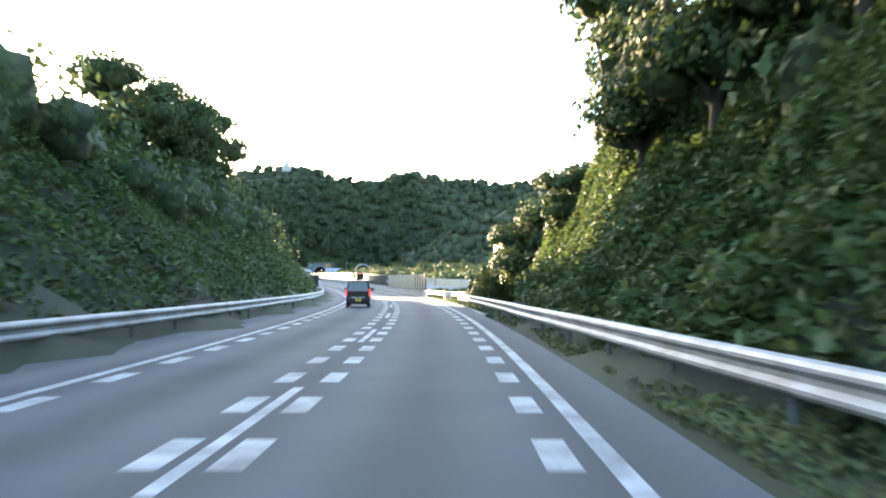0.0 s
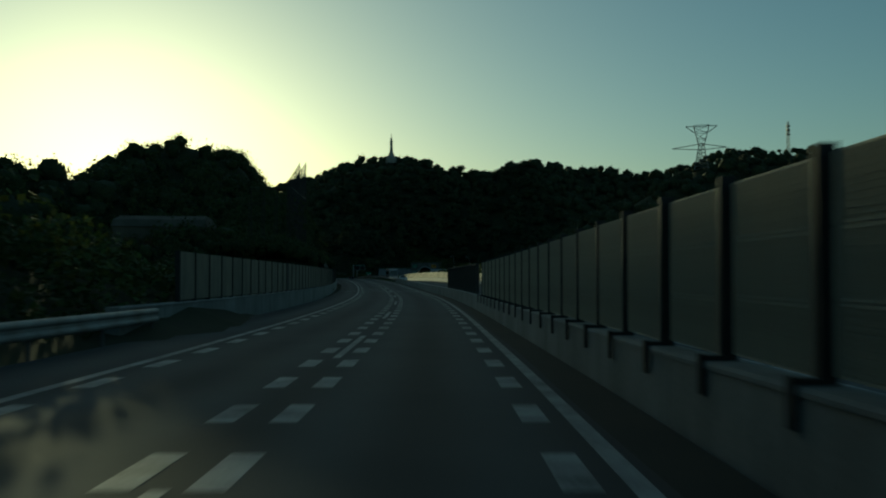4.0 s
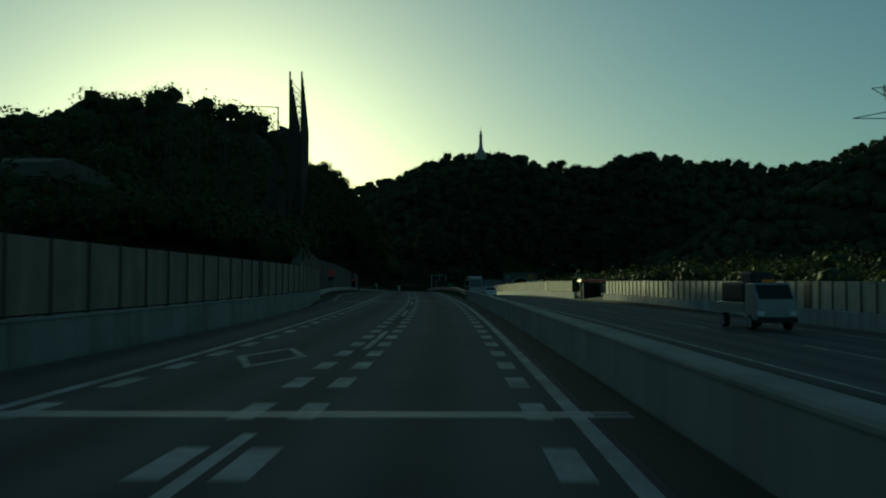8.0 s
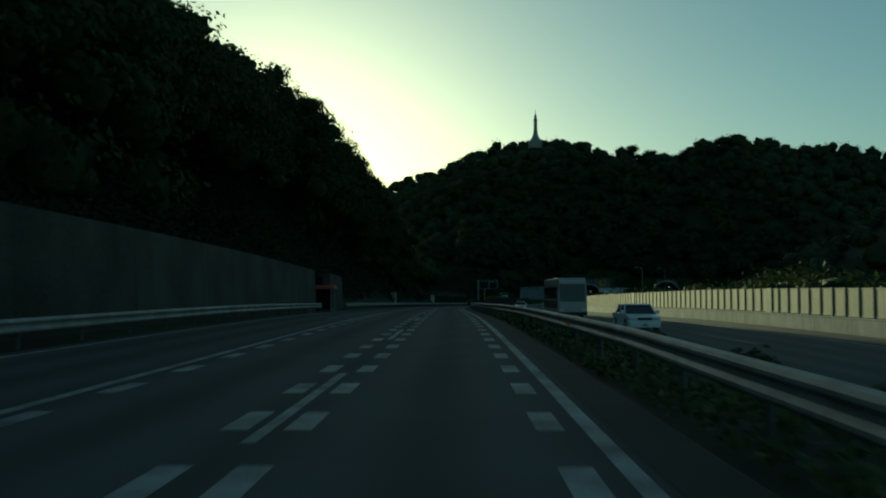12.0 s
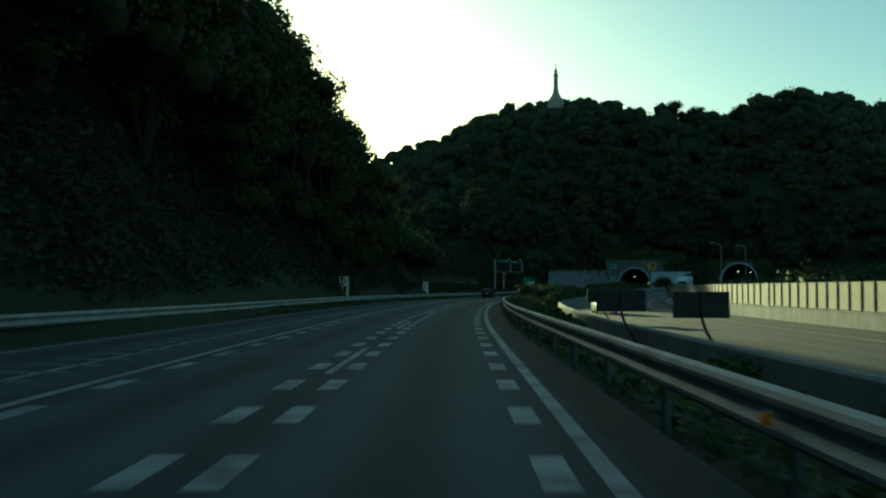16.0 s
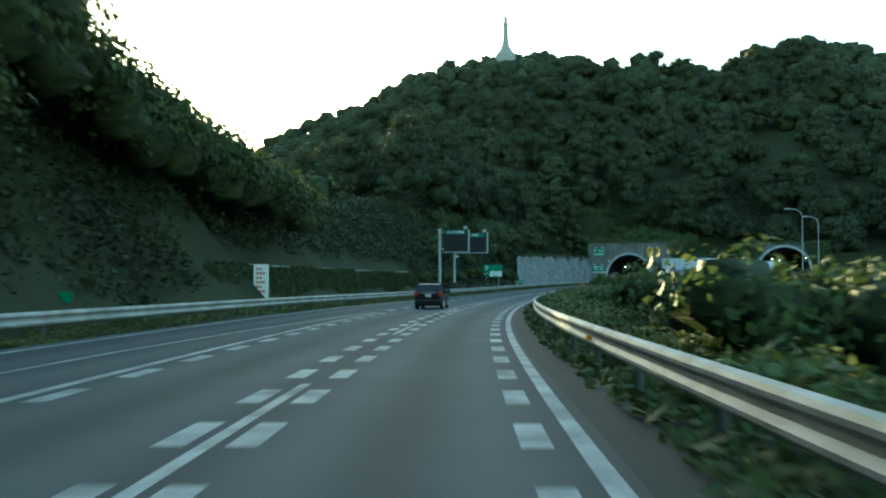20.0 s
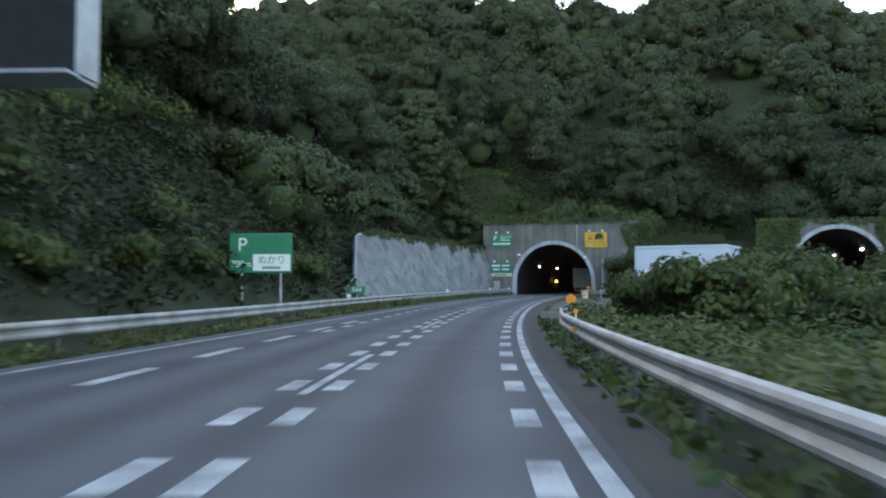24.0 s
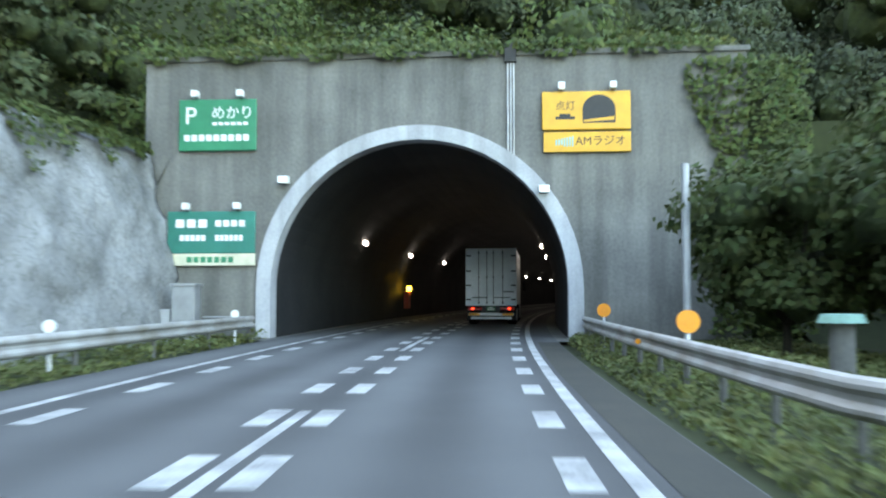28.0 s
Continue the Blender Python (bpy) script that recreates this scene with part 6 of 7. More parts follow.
for x in (-4.6, 4.25):
    bx = empty("corner_lamp", PM @ Matrix.Translation((x, -0.3, 5.0 if x > 0 else 5.4)), "small white lamp at the tunnel's arch", "lamp", "arch lamps")
    boxed("housing", (-0.18, 0.18, -0.1, 0.2, -0.12, 0.12), WHITE_SIGN, bx)
cb = empty("control_cabinet", here(652.2, -7.6, -0.14), "grey steel control cabinets beside the portal", "cabinet")
boxed("tall_box", (-0.35, 0.4, -0.3, 0.3, 0, 1.9), STEEL, cb, bevel=0.02)
boxed("lid", (-0.4, 0.45, -0.35, 0.35, 1.9, 1.98), STEEL, cb)
boxed("low_box", (-1.0, -0.4, -0.3, 0.25, 0, 1.15), PALE_CONCRETE, cb, bevel=0.02)
for i in range(2):
    rod("handrail", (0.6, 0, 0.9 - i * 0.3), (2.0, 0, 0.9 - i * 0.3), 0.025, STEEL, cb)

# ---- lamps in the tunnels ----
TUBE_LIGHT = material("tunnel_lamp", (0.9, 0.95, 1.0), 0.4, scale=2, bump=0.0, emit=1.6)
for k in range(9):
    for sgn in (-1, 1):
        s_ = 668 + k * 14 + (4 if sgn > 0 else 0)
        lp = empty("tunnel_lamp", here(s_, -0.25 + sgn * 4.35, 4.0), "lit white tunnel lamp on the lining", "lamp", "tunnel lamps")
        boxed("housing", (*sorted((sgn * 0.05, sgn * 0.3)), -0.45, 0.45, -0.05, 0.2), DARK_STEEL, lp)
        boxed("diffuser", (*sorted((-sgn * 0.02, sgn * 0.05)), -0.4, 0.4, -0.03, 0.17), TUBE_LIGHT, lp, "glowing diffuser")
for k in range(4):
    lp = empty("tunnel_lamp", p2z @ Matrix.Translation((-3.9 if k % 2 else 3.9, 8 + k * 11, 4.6)), "lit white tunnel lamp on the lining", "lamp", "tunnel lamps")
    boxed("diffuser", (-0.15, 0.15, -0.4, 0.4, -0.1, 0.1), TUBE_LIGHT, lp, "glowing diffuser")
tb = empty("emergency_box", here(682, -4.7, 0), "red emergency box with a yellow lamp", "emergency box")
boxed("case", (-0.3, 0.0, -0.4, 0.4, 0.6, 1.7), RED_PAINT, tb)
boxed("lamp", (-0.15, 0.1, -0.15, 0.15, 1.75, 2.05), material("yellow_lamp", (0.9, 0.65, 0.05), 0.4, scale=3, bump=0.0, emit=1.2), tb)

# ---- plant house by the tunnel ----
sh_pose = Matrix.Translation((95.9, 616.0, float(at(631, 12)[2]) - 0.12)) @ Matrix.Rotation(math.atan2(609.6 - 616.0, 102.6 - 95.9), 4, "Z")
sh = empty("plant_house", sh_pose, "white windowless plant house with a canopied door", "building")
WALL_WHITE = material("white_render", (0.54, 0.58, 0.65), 0.7, other=(0.41, 0.44, 0.5), scale=0.5, fine=10, bump=0.08, mix=0.6)
boxed("wall", (0, 9.3, 0, 6.5, 0, 5.3), WALL_WHITE, sh, bevel=0.02)
boxed("roof_slab", (-0.08, 9.38, -0.08, 6.6, 5.3, 5.55), WALL_WHITE, sh, bevel=0.02)
dr = boxed("door", (2.75, 4.75, -0.05, 0.02, 0.02, 2.9), material("cream_door", (0.62, 0.62, 0.55), 0.6, scale=1.5, bump=0.03), sh, "cream double door")
boxed("door_seam", (3.74, 3.76, -0.055, 0.0, 0.02, 2.9), DARK_STEEL, dr, bevel=0)
boxed("notice", (4.1, 4.4, -0.06, -0.04, 1.75, 2.05), YELLOW_SIGN, dr, bevel=0)
boxed("canopy", (2.45, 5.15, -0.75, 0.0, 3.0, 3.25), material("grey_canopy", (0.2, 0.21, 0.24), 0.6, scale=2), sh, "grey flat canopy", bevel=0.02)
for x, z, w in ((0.85, 2.75, 0.75), (8.0, 2.9, 0.6)):
    bm = bmesh.new()
    prism(bm, [(0.0, z - 0.25), (-0.45, z - 0.3), (-0.45, z + 0.05), (0.0, z + 0.35)], x, x + w)
    part("vent_hood", bm, WHITE, sh)
lv = boxed("louvre", (0.8, 1.45, -0.04, 0.02, 0.55, 1.5), material("grey_louvre", (0.3, 0.33, 0.37), 0.5, scale=2), sh, "grey louvre panel")
rod("downpipe", (-0.06, -0.05, 0.0), (-0.06, -0.05, 5.25), 0.05, WALL_WHITE, sh)


# ---- road furniture ----
def delineator(m, label, mat=ORANGE, r=0.16, h=0.95):
    th = empty("delineator", m, label, "reflector post", "reflector posts")
    rod("post", (0, 0.03, 0), (0, 0.03, h), 0.035, WHITE, th)
    bm = cyl(bmesh.new(), (0, -0.02, h + r * 0.8), (0, 0.02, h + r * 0.8), r, n=20)
    disc = part("disc", bm, mat, th)
    for a in (0, 90):
        bm = box(bmesh.new(), -r * 0.9, r * 0.9, -0.026, -0.02, -0.012, 0.012)
        ob = part("rib", bm, mat, disc)
        ob.matrix_basis = Matrix.Translation((0, 0, h + r * 0.8)) @ Matrix.Rotation(radians(a), 4, "Y")
    return th


for s_, n_ in ((568.4, 5.45), (639.5, 5.75), (650.5, 5.6)):
    delineator(here(s_, n_, -0.14), "orange round reflector on a short white post by the rail", r=0.2 if s_ < 640 or s_ > 640.5 else 0.2, h=1.0)
delineator(here(564.6, 5.4, -0.14), "small orange round reflector behind the rail", r=0.085, h=0.75)
delineator(here(80.5, 5.25, -0.14), "orange round reflector at the rail's end", r=0.13, h=0.85)
for s_, n_ in ((585, -6.9), (618, -6.35), (641, -6.2), (652, -5.9)):
    delineator(here(s_, n_, -0.14), "white round reflector on a short post by the rail", WHITE_SIGN, 0.13, 0.9)


def crash_drum(m, label, band=YELLOW_SIGN):
    th = empty("crash_drum", m, label, "crash drum", "crash drums")
    bm = bmesh.new()
    for z0, z1, r0, r1 in ((0, 0.12, 0.34, 0.34), (0.12, 0.75, 0.31, 0.31), (0.75, 0.86, 0.34, 0.32)):
        cyl(bm, (0, 0, z0), (0, 0, z1), r0, r1, n=24)
    part("body", bm, material("dirty_cream", (0.62, 0.58, 0.5), 0.6, other=(0.4, 0.35, 0.28), scale=3, bump=0.05), th)
    for z0, z1 in ((0.0, 0.13), (0.74, 0.87)):
        rod("band", (0, 0, z0), (0, 0, z1), 0.35, band, th, r2=0.34, n=24)
    for i in range(-1, 2):
        boxed("red_mark", (-0.1 + i * 0.14, -0.02 + i * 0.14, -0.318, -0.29, 0.3 + 0.08 * i, 0.5 + 0.08 * i), RED_PAINT, th, bevel=0)
    return th


crash_drum(here(627.0, 6.2, -0.1), "cream and yellow crash drum at the lay-by's end")
crash_drum(here(76.1, 5.15, -0.1), "pale crash drum with red marks at a rail's end", PALE_CONCRETE)

# second rail behind the lay-by
lr = empty("guard_rail", Matrix.Identity(4), "galvanised guard rail across the lay-by's end before the plant house", "guard rail", "guard rails")
for i in range(5):
    a, b = Vector(at(628.0 - 0.25 * i, 7.8 + i * 2.6)), Vector(at(628.0 - 0.25 * (i + 1), 7.8 + (i + 1) * 2.6))
    d = (b - a).normalized()
    back = Vector((-d.y, d.x, 0))
    v = []
    for q in (a, b):
        v += [q + Vector((0, 0, h)) - back * n for n, h in W_BEAM] + [q + Vector((0, 0, h)) - back * (n - 0.012) for n, h in W_BEAM[::-1]]
    k = len(W_BEAM) * 2
    mesh_object("beam", v, [(j, (j + 1) % k, k + (j + 1) % k, k + j) for j in range(k)] + [tuple(range(k)), tuple(range(k, 2 * k))[::-1]], RAIL, lr)
    rod("post", a + back * 0.08 + Vector((0, 0, -0.4)), a + back * 0.08 + Vector((0, 0, 0.66)), 0.057, STEEL, lr)


# notice boards and small signs on the verge
def notice_board(s_, n_, label, w=0.95, h=2.0, low=0.7, lines=6):
    th = empty("notice_board", here(s_, n_, float(0)), label, "notice board", "notice boards")
    boxed("board", (-w / 2, w / 2, -0.03, 0.03, low, low + h), WHITE_SIGN, th, bevel=0.01)
    for x in (-w * 0.3, w * 0.3):
        rod("leg", (x, 0.05, -0.3), (x, 0.05, low + 0.3), 0.03, STEEL, th)
    bar_rows(th, [(-w * 0.32, w * (0.32 if i % 2 else 0.1), low + h - 0.25 - i * (h - 0.4) / lines, 0.14, 3 if i % 2 else 2) for i in range(lines)], -0.031, RED_PAINT)
    return th


notice_board(443, -11.4, "white notice board with faded red lettering on the verge")
notice_board(490.8, -10.55, "white notice board with faded red lettering on the verge", w=0.85, h=1.9)
kp = empty("kilometre_sign", here(590, -7.6), "small green kilometre sign on a post", "road sign")
boxed("plate", (-0.55, 0.55, -0.02, 0.02, 0.95, 1.4), GREEN_SIGN, kp)
rod("post", (0, 0.05, -0.3), (0, 0.05, 1.3), 0.035, STEEL, kp)
writing("digits", "544", 0.42, (0, -0.025, 1.17), WHITE_SIGN, kp)
ks2 = empty("green_sign", here(470, -10.9), "small green sign on a post behind the rail", "road sign")
boxed("plate", (-0.4, 0.4, -0.02, 0.02, 0.9, 1.25), GREEN_SIGN, ks2)
rod("post", (0, 0.05, -0.3), (0, 0.05, 1.2), 0.035, STEEL, ks2)
ps = empty("parking_sign", here(573, -8.25), "green parking-area distance sign on posts", "road sign")
boxed("plate", (-1.45, 1.45, -0.03, 0.03, 2.1, 3.9), GREEN_SIGN, ps, bevel=0.03)
for x in (-0.9, 0.9):
    rod("post", (x, 0.1, -0.4), (x, 0.1, 3.6), 0.06, STEEL, ps)
boxed("name_plate", (-0.35, 1.38, -0.04, -0.03, 2.2, 2.95), WHITE_SIGN, ps, "white name plate", bevel=0)
writing("letter", "P", 0.9, (-0.85, -0.04, 3.35), WHITE_SIGN, ps)
writing("inscription", "700m", 0.42, (-0.9, -0.04, 2.5), WHITE_SIGN, ps)
writing("inscription", "めかり", 0.44, (0.52, -0.05, 2.68), GREEN_SIGN, ps)
bar_rows(ps, [(0.1, 0.95, 2.34, 0.12, 6)], -0.042, GREEN_SIGN)
rs = empty("red_round_sign", here(287, -9.3), "red round sign with a dark plate below", "road sign")
part("disc", cyl(bmesh.new(), (0, -0.02, 2.5), (0, 0.02, 2.5), 0.42, n=24), RED_PAINT, rs)
boxed("plate", (-0.35, 0.35, -0.02, 0.02, 1.65, 2.0), BLACK, rs)
rod("post", (0, 0.06, -0.3), (0, 0.06, 2.7), 0.04, DARK_STEEL, rs)


def tunnel_board(s_, n_, x0, x1, z0, z1, label, top_sign=True):
    """A cantilevered message sign on a steel post by the verge."""
    th = empty("message_sign", here(s_, n_), label, "message sign", "message signs")
    rod("post", (0, 0, -0.5), (0, 0, z1 + 0.1), 0.17, STEEL, th, n=14)
    boxed("base_box", (-0.3, 0.3, -0.3, 0.3, 0.8, 1.5), DARK_STEEL, th)
    for z in (z0 + 0.3, z1 - 0.3):
        rod("arm", (0, 0.1, z), (x1 - 0.2, 0.1, z), 0.09, STEEL, th)
    boxed("casing", (x0, x1, -0.35, 0.35, z0, z1), DARK_SIGN, th, bevel=0.02)
    fr = bmesh.new()
    box(fr, x0 - 0.03, x1 + 0.03, -0.4, 0.4, z0 - 0.08, z0)
    box(fr, x1, x1 + 0.07, -0.38, 0.38, z0, z1)
    part("frame", fr, STEEL, th, "galvanised frame")
    boxed("walkway", (x0 - 0.1, x1 + 0.1, -0.9, -0.4, z0 - 0.1, z0 - 0.04), STEEL, th)
    if top_sign:
        pl = boxed("heading", (x0 + 0.2, x1 - 0.3, -0.37, -0.355, z1 - 0.55, z1 - 0.1), material("teal_heading", (0.0, 0.12, 0.1), 0.5, scale=3, bump=0.0), th, "green heading plate", bevel=0)
        writing("inscription", "トンネル情報", 0.32, ((x0 + x1) / 2 - 0.05, -0.375, z1 - 0.33), WHITE_SIGN, pl)
    boxed("speaker", (x1 - 0.5, x1 - 0.15, -0.3, 0.1, z1 + 0.02, z1 + 0.35), STEEL, th)
    return th


tunnel_board(541.5, -8.6, 0.55, 3.3, 5.0, 7.5, "dark cantilevered message sign with a green heading, galvanised post")
ms = tunnel_board(548.5, -8.3, 0.2, 4.0, 5.1, 7.5, "wide dark message sign with a green heading, galvanised post")
boxed("lamp_panel", (-0.35, 0.25, -0.3, -0.1, 5.4, 6.4), YELLOW_SIGN, ms, "small yellow plate")
boxed("siren", (0.1, 0.5, -0.3, 0.1, 4.5, 4.75), WHITE_SIGN, ms)


# backs of signs in the median on bent posts
def sign_back(s_, n_, z_, w, label):
    th = empty("sign_back", here(s_, n_, z_), label, "road sign", "backs of signs")
    boxed("plate", (-w / 2, w / 2, -0.03, 0.03, 0.55, 1.3), DARK_STEEL, th, bevel=0.01)
    for z in (0.7, 1.0, 1.2):
        boxed("rib", (-w / 2 + 0.05, w / 2 - 0.05, -0.06, -0.03, z, z + 0.04), DARK_STEEL, th, bevel=0)
    pts = [(0, -0.08, 1.25), (0, -0.08, 0.5), (0.1, -0.08, 0.2), (0.5, -0.08, -0.5), (0.62, -0.08, -1.4)]
    for a, b in zip(pts, pts[1:]):
        rod("post", a, b, 0.045, DARK_STEEL, th)
    return th


sign_back(381, 9.2, 0.1, 1.6, "back of a dark sign on a bent post in the median")
sign_back(386.5, 7.9, 0.15, 1.7, "back of a dark sign on a bent post in the median")
sign_back(411, 10.5, 0.1, 1.6, "back of a dark sign on a bent post in the median")


# ---- bus shelters ----
def shelter(m, label, roof_mat):
    th = empty("bus_shelter", m, label, "bus shelter", "bus shelters")
    fr = [(-1.35, -0.9), (1.35, -0.9), (-1.35, 0.9), (1.35, 0.9)]
    for x, y in fr:
        boxed("post", (x - 0.05, x + 0.05, y - 0.05, y + 0.05, 0, 2.35), STEEL, th)
    boxed("back_panel", (-1.3, -1.26, -0.85, 0.85, 0.3, 2.2), GLASS, th, bevel=0)
    boxed("end_panel", (-1.3, 1.3, 0.86, 0.9, 0.2, 2.2), GLASS, th, bevel=0)
    boxed("end_panel", (-1.3, 0.2, -0.9, -0.86, 0.2, 2.2), GLASS, th, bevel=0)
    boxed("bench", (-1.2, -0.8, -0.75, 0.75, 0.4, 0.47), BARK, th)
    bm = bmesh.new()
    prism(bm, [(-1.25, 2.35), (-1.2, 2.6), (-0.8, 2.72), (0.8, 2.72), (1.2, 2.6), (1.25, 2.35)], -1.7, 1.7, 0.12, 2.5, 0.03)
    part("roof", bm, roof_mat, th, "rounded roof")
    return th


shelter(here(367, -11.9, -0.1), "bus shelter with a rounded dull red roof", RED_PAINT)
shelter(here(299, float(OTHER(299)) + 7.4, float(OTHER_Z(299)) - 0.1), "bus shelter with a rounded red roof across the road", RED_PAINT)


# ---- practice-ground netting ----
def ground_at(x, y):
    return float(land(np.array([float(x)]), np.array([float(y)]))[0][0])


def net_posts():
    th = empty("net_fence", Matrix.Identity(4), "row of tall steel posts with cross rails for a practice-ground net", "net fence")
    feet = [Vector((21.3 - 2.42 * i, 266.4 - 0.35 * i, 15.1)) for i in range(5)]
    for p in feet:
        g = ground_at(p.x, p.y)
        post = rod("post", (p.x, p.y, g - 0.5), p, 0.09, DARK_STEEL, th, r2=0.07)
        rod("stay", (p.x - 0.45, p.y, g - 0.5), (p.x - 0.45, p.y, 12.6), 0.06, DARK_STEEL, post)
        for z in (9.4, 11.0, 12.5):
            rod("bracket", (p.x - 0.45, p.y, z), (p.x, p.y, z), 0.04, DARK_STEEL, post)
    for z in (15.05, 12.0):
        for a, b in zip(feet, feet[1:]):
            rod("rail", (a.x, a.y, z), (b.x, b.y, z), 0.05, DARK_STEEL, th, n=6)
    return th


def net_frame():
    """The lower braced frame that climbs the hill behind the posts, hung with creepers."""
    th = empty("braced_net_frame", Matrix.Identity(4), "braced steel net frame hung with creepers on the hill", "net fence")
    rng = np.random.default_rng(88)
    k = 11
    tops = [Vector((22.0 - 0.32 * i, 262.5 + 3.3 * i, 12.6 + 0.55 * i)) for i in range(k)]
    for i, p in enumerate(tops):
        g = ground_at(p.x, p.y)
        rod("upright", (p.x, p.y, g - 0.5), p, 0.07, DARK_STEEL, th, n=6)
        rod("brace", (p.x - 2.4, p.y, g - 0.5), p - Vector((0, 0, 0.6)), 0.055, DARK_STEEL, th, n=6)
        if i < k - 1:
            q = tops[i + 1]
            rod("rail", p, q, 0.05, DARK_STEEL, th, n=6)
            rod("rail", p - Vector((0, 0, 3.0)), q - Vector((0, 0, 3.0)), 0.04, DARK_STEEL, th, n=6)
        if i in (0, 1, 3, 4, 7):
            c = np.array([(p.x, p.y, p.z - dz) for dz in rng.uniform(1.0, 7.0, 9)])
            q_, d_ = crowns(c, rng.uniform(0.25, 0.6, 9), 60, rng)
            leaf_sheet("creeper", q_, d_, 0.2, LEAF, "", rng, parent=th)
    return th


net_posts()
net_frame()


def lattice_fence():
    th = empty("lattice_net_frame", Matrix.Identity(4), "tall dark lattice steel frame for nets on a hilltop", "net fence")
    k = 11
    for i in range(k):
        s_, n_ = 284 + i * 4.0, -12.4 - i * 0.36
        z1 = 24.9 - 0.0 * i
        for dn in (0.0, -1.3):
            p = Vector(at(s_, n_ + dn, 0))
            g = float(land(np.array([p.x]), np.array([p.y]))[0][0])
            rod("upright", (p.x, p.y, g - 0.5), (p.x, p.y, p.z + z1), 0.11, DARK_STEEL, th, n=6)
        a, b = Vector(at(s_, n_, 0)), Vector(at(s_, n_ - 1.3, 0))
        z = 9.0
        flip = False
        while z < z1 - 1.4:
            u, w = (a, b) if flip else (b, a)
            rod("lacing", u + Vector((0, 0, z)), w + Vector((0, 0, z + 1.5)), 0.045, DARK_STEEL, th, n=5)
            rod("tie", a + Vector((0, 0, z)), b + Vector((0, 0, z)), 0.04, DARK_STEEL, th, n=5)
            z, flip = z + 1.5, not flip
        if i < k - 1:
            c = Vector(at(s_ + 4.0, n_ - 0.36, 0))
            for z in (10, 13, 16, 19, 22, 24.8):
                rod("rail", a + Vector((0, 0, z)), c + Vector((0, 0, z)), 0.06, DARK_STEEL, th, n=5)
            for z in (10, 17):
                rod("brace", a + Vector((0, 0, z)), c + Vector((0, 0, z + 7.2)), 0.05, DARK_STEEL, th, n=5)
    return th


lattice_fence()


# ---- masts, pylons, tower ----
def lattice(bm, base, top, levels, r=0.16):
    """Four-legged tapering lattice: base and top are (half width, z); x, y about 0."""
    corners = lambda f: [((base[0] + (top[0] - base[0]) * f) * a, (base[0] + (top[0] - base[0]) * f) * b, base[1] + (top[1] - base[1]) * f) for a, b in ((-1, -1), (1, -1), (1, 1), (-1, 1))]
    for i in range(levels):
        lo, hi = corners(i / levels), corners((i + 1) / levels)
        for j in range(4):
            cyl(bm, lo[j], hi[j], r, n=4)
            cyl(bm, lo[j], hi[(j + 1) % 4], r * 0.6, n=4)
            cyl(bm, hi[j], hi[(j + 1) % 4], r * 0.6, n=4)
    return bm


PYLON = material("grey_pylon_steel", (0.2, 0.21, 0.21), 0.6, 0.4, scale=1, bump=0.0)


def pylon(x, y, height, base, arms, turn, label):
    th = empty("pylon", Matrix.Translation((x, y, ground_at(x, y) - 1)) @ Matrix.Rotation(radians(turn), 4, "Z"), label, "pylon", "pylons")
    part("mast", lattice(bmesh.new(), (base, 0), (base * 0.16, height), 9, 0.2), PYLON, th)
    for z, w in arms:
        bm = bmesh.new()
        hw = base + (base * 0.16 - base) * z / height
        for sx in (-1, 1):
            for dy in (-1, 1):
                cyl(bm, (sx * hw, dy * hw, z), (sx * w, 0, z + 0.6), 0.14, n=4)
                cyl(bm, (sx * hw, dy * hw, z + 1.8), (sx * w, 0, z + 0.7), 0.12, n=4)
            cyl(bm, (sx * w, 0, z + 0.6), (sx * w, 0, z - 2.2), 0.12, n=4)
        part("cross_arm", bm, PYLON, th)
    return th


pylon(375, 549, 52, 5.0, [(46, 9), (37, 11), (28, 12)], 30, "tall grey lattice pylon with three cross-arms on a hill")
th = empty("pylon", Matrix.Translation((201.3, 474.5, ground_at(201.3, 474.5) - 1)) @ Matrix.Rotation(radians(-25), 4, "Z"), "grey lattice pylon with a flared flat head on a hilltop", "pylon", "pylons")
hz = 67.0 - ground_at(201.3, 474.5)
part("mast", lattice(bmesh.new(), (3.2, 0), (1.2, hz - 9), 7, 0.18), PYLON, th)
part("head", lattice(bmesh.new(), (1.2, hz - 9), (3.4, hz), 3, 0.16), PYLON, th)
bm = bmesh.new()
for a, b in (((-7, 0, hz), (7, 0, hz)), ((-7, 0, hz), (-3, 0, hz - 3)), ((7, 0, hz), (3, 0, hz - 3)), ((-13, 0, hz - 10), (1.2, 0, hz - 8)), ((-13, 0, hz - 10), (0, 0, hz - 11)), ((11, 0, hz - 10), (-1.2, 0, hz - 8)), ((11, 0, hz - 10), (0, 0, hz - 11))):
    cyl(bm, a, b, 0.16, n=4)
part("cross_arm", bm, PYLON, th)
th = empty("radio_mast", Matrix.Translation((474, 872, ground_at(474, 872) - 1)), "slender radio mast with drum aerials on a far ridge", "mast")
part("mast", lattice(bmesh.new(), (1.3, 0), (0.7, 32), 10, 0.16), PYLON, th)
for z in (20, 24, 28):
    part("aerial", cyl(bmesh.new(), (-1.6, 0, z), (1.6, 0, z), 1.1, n=12), PYLON, th)

mt = empty("hilltop_tower", Matrix.Translation((92.5, 824.5, ground_at(92.5, 824.5))), "slim pale memorial tower on a flared base on a hilltop", "tower")
bm = bmesh.new()
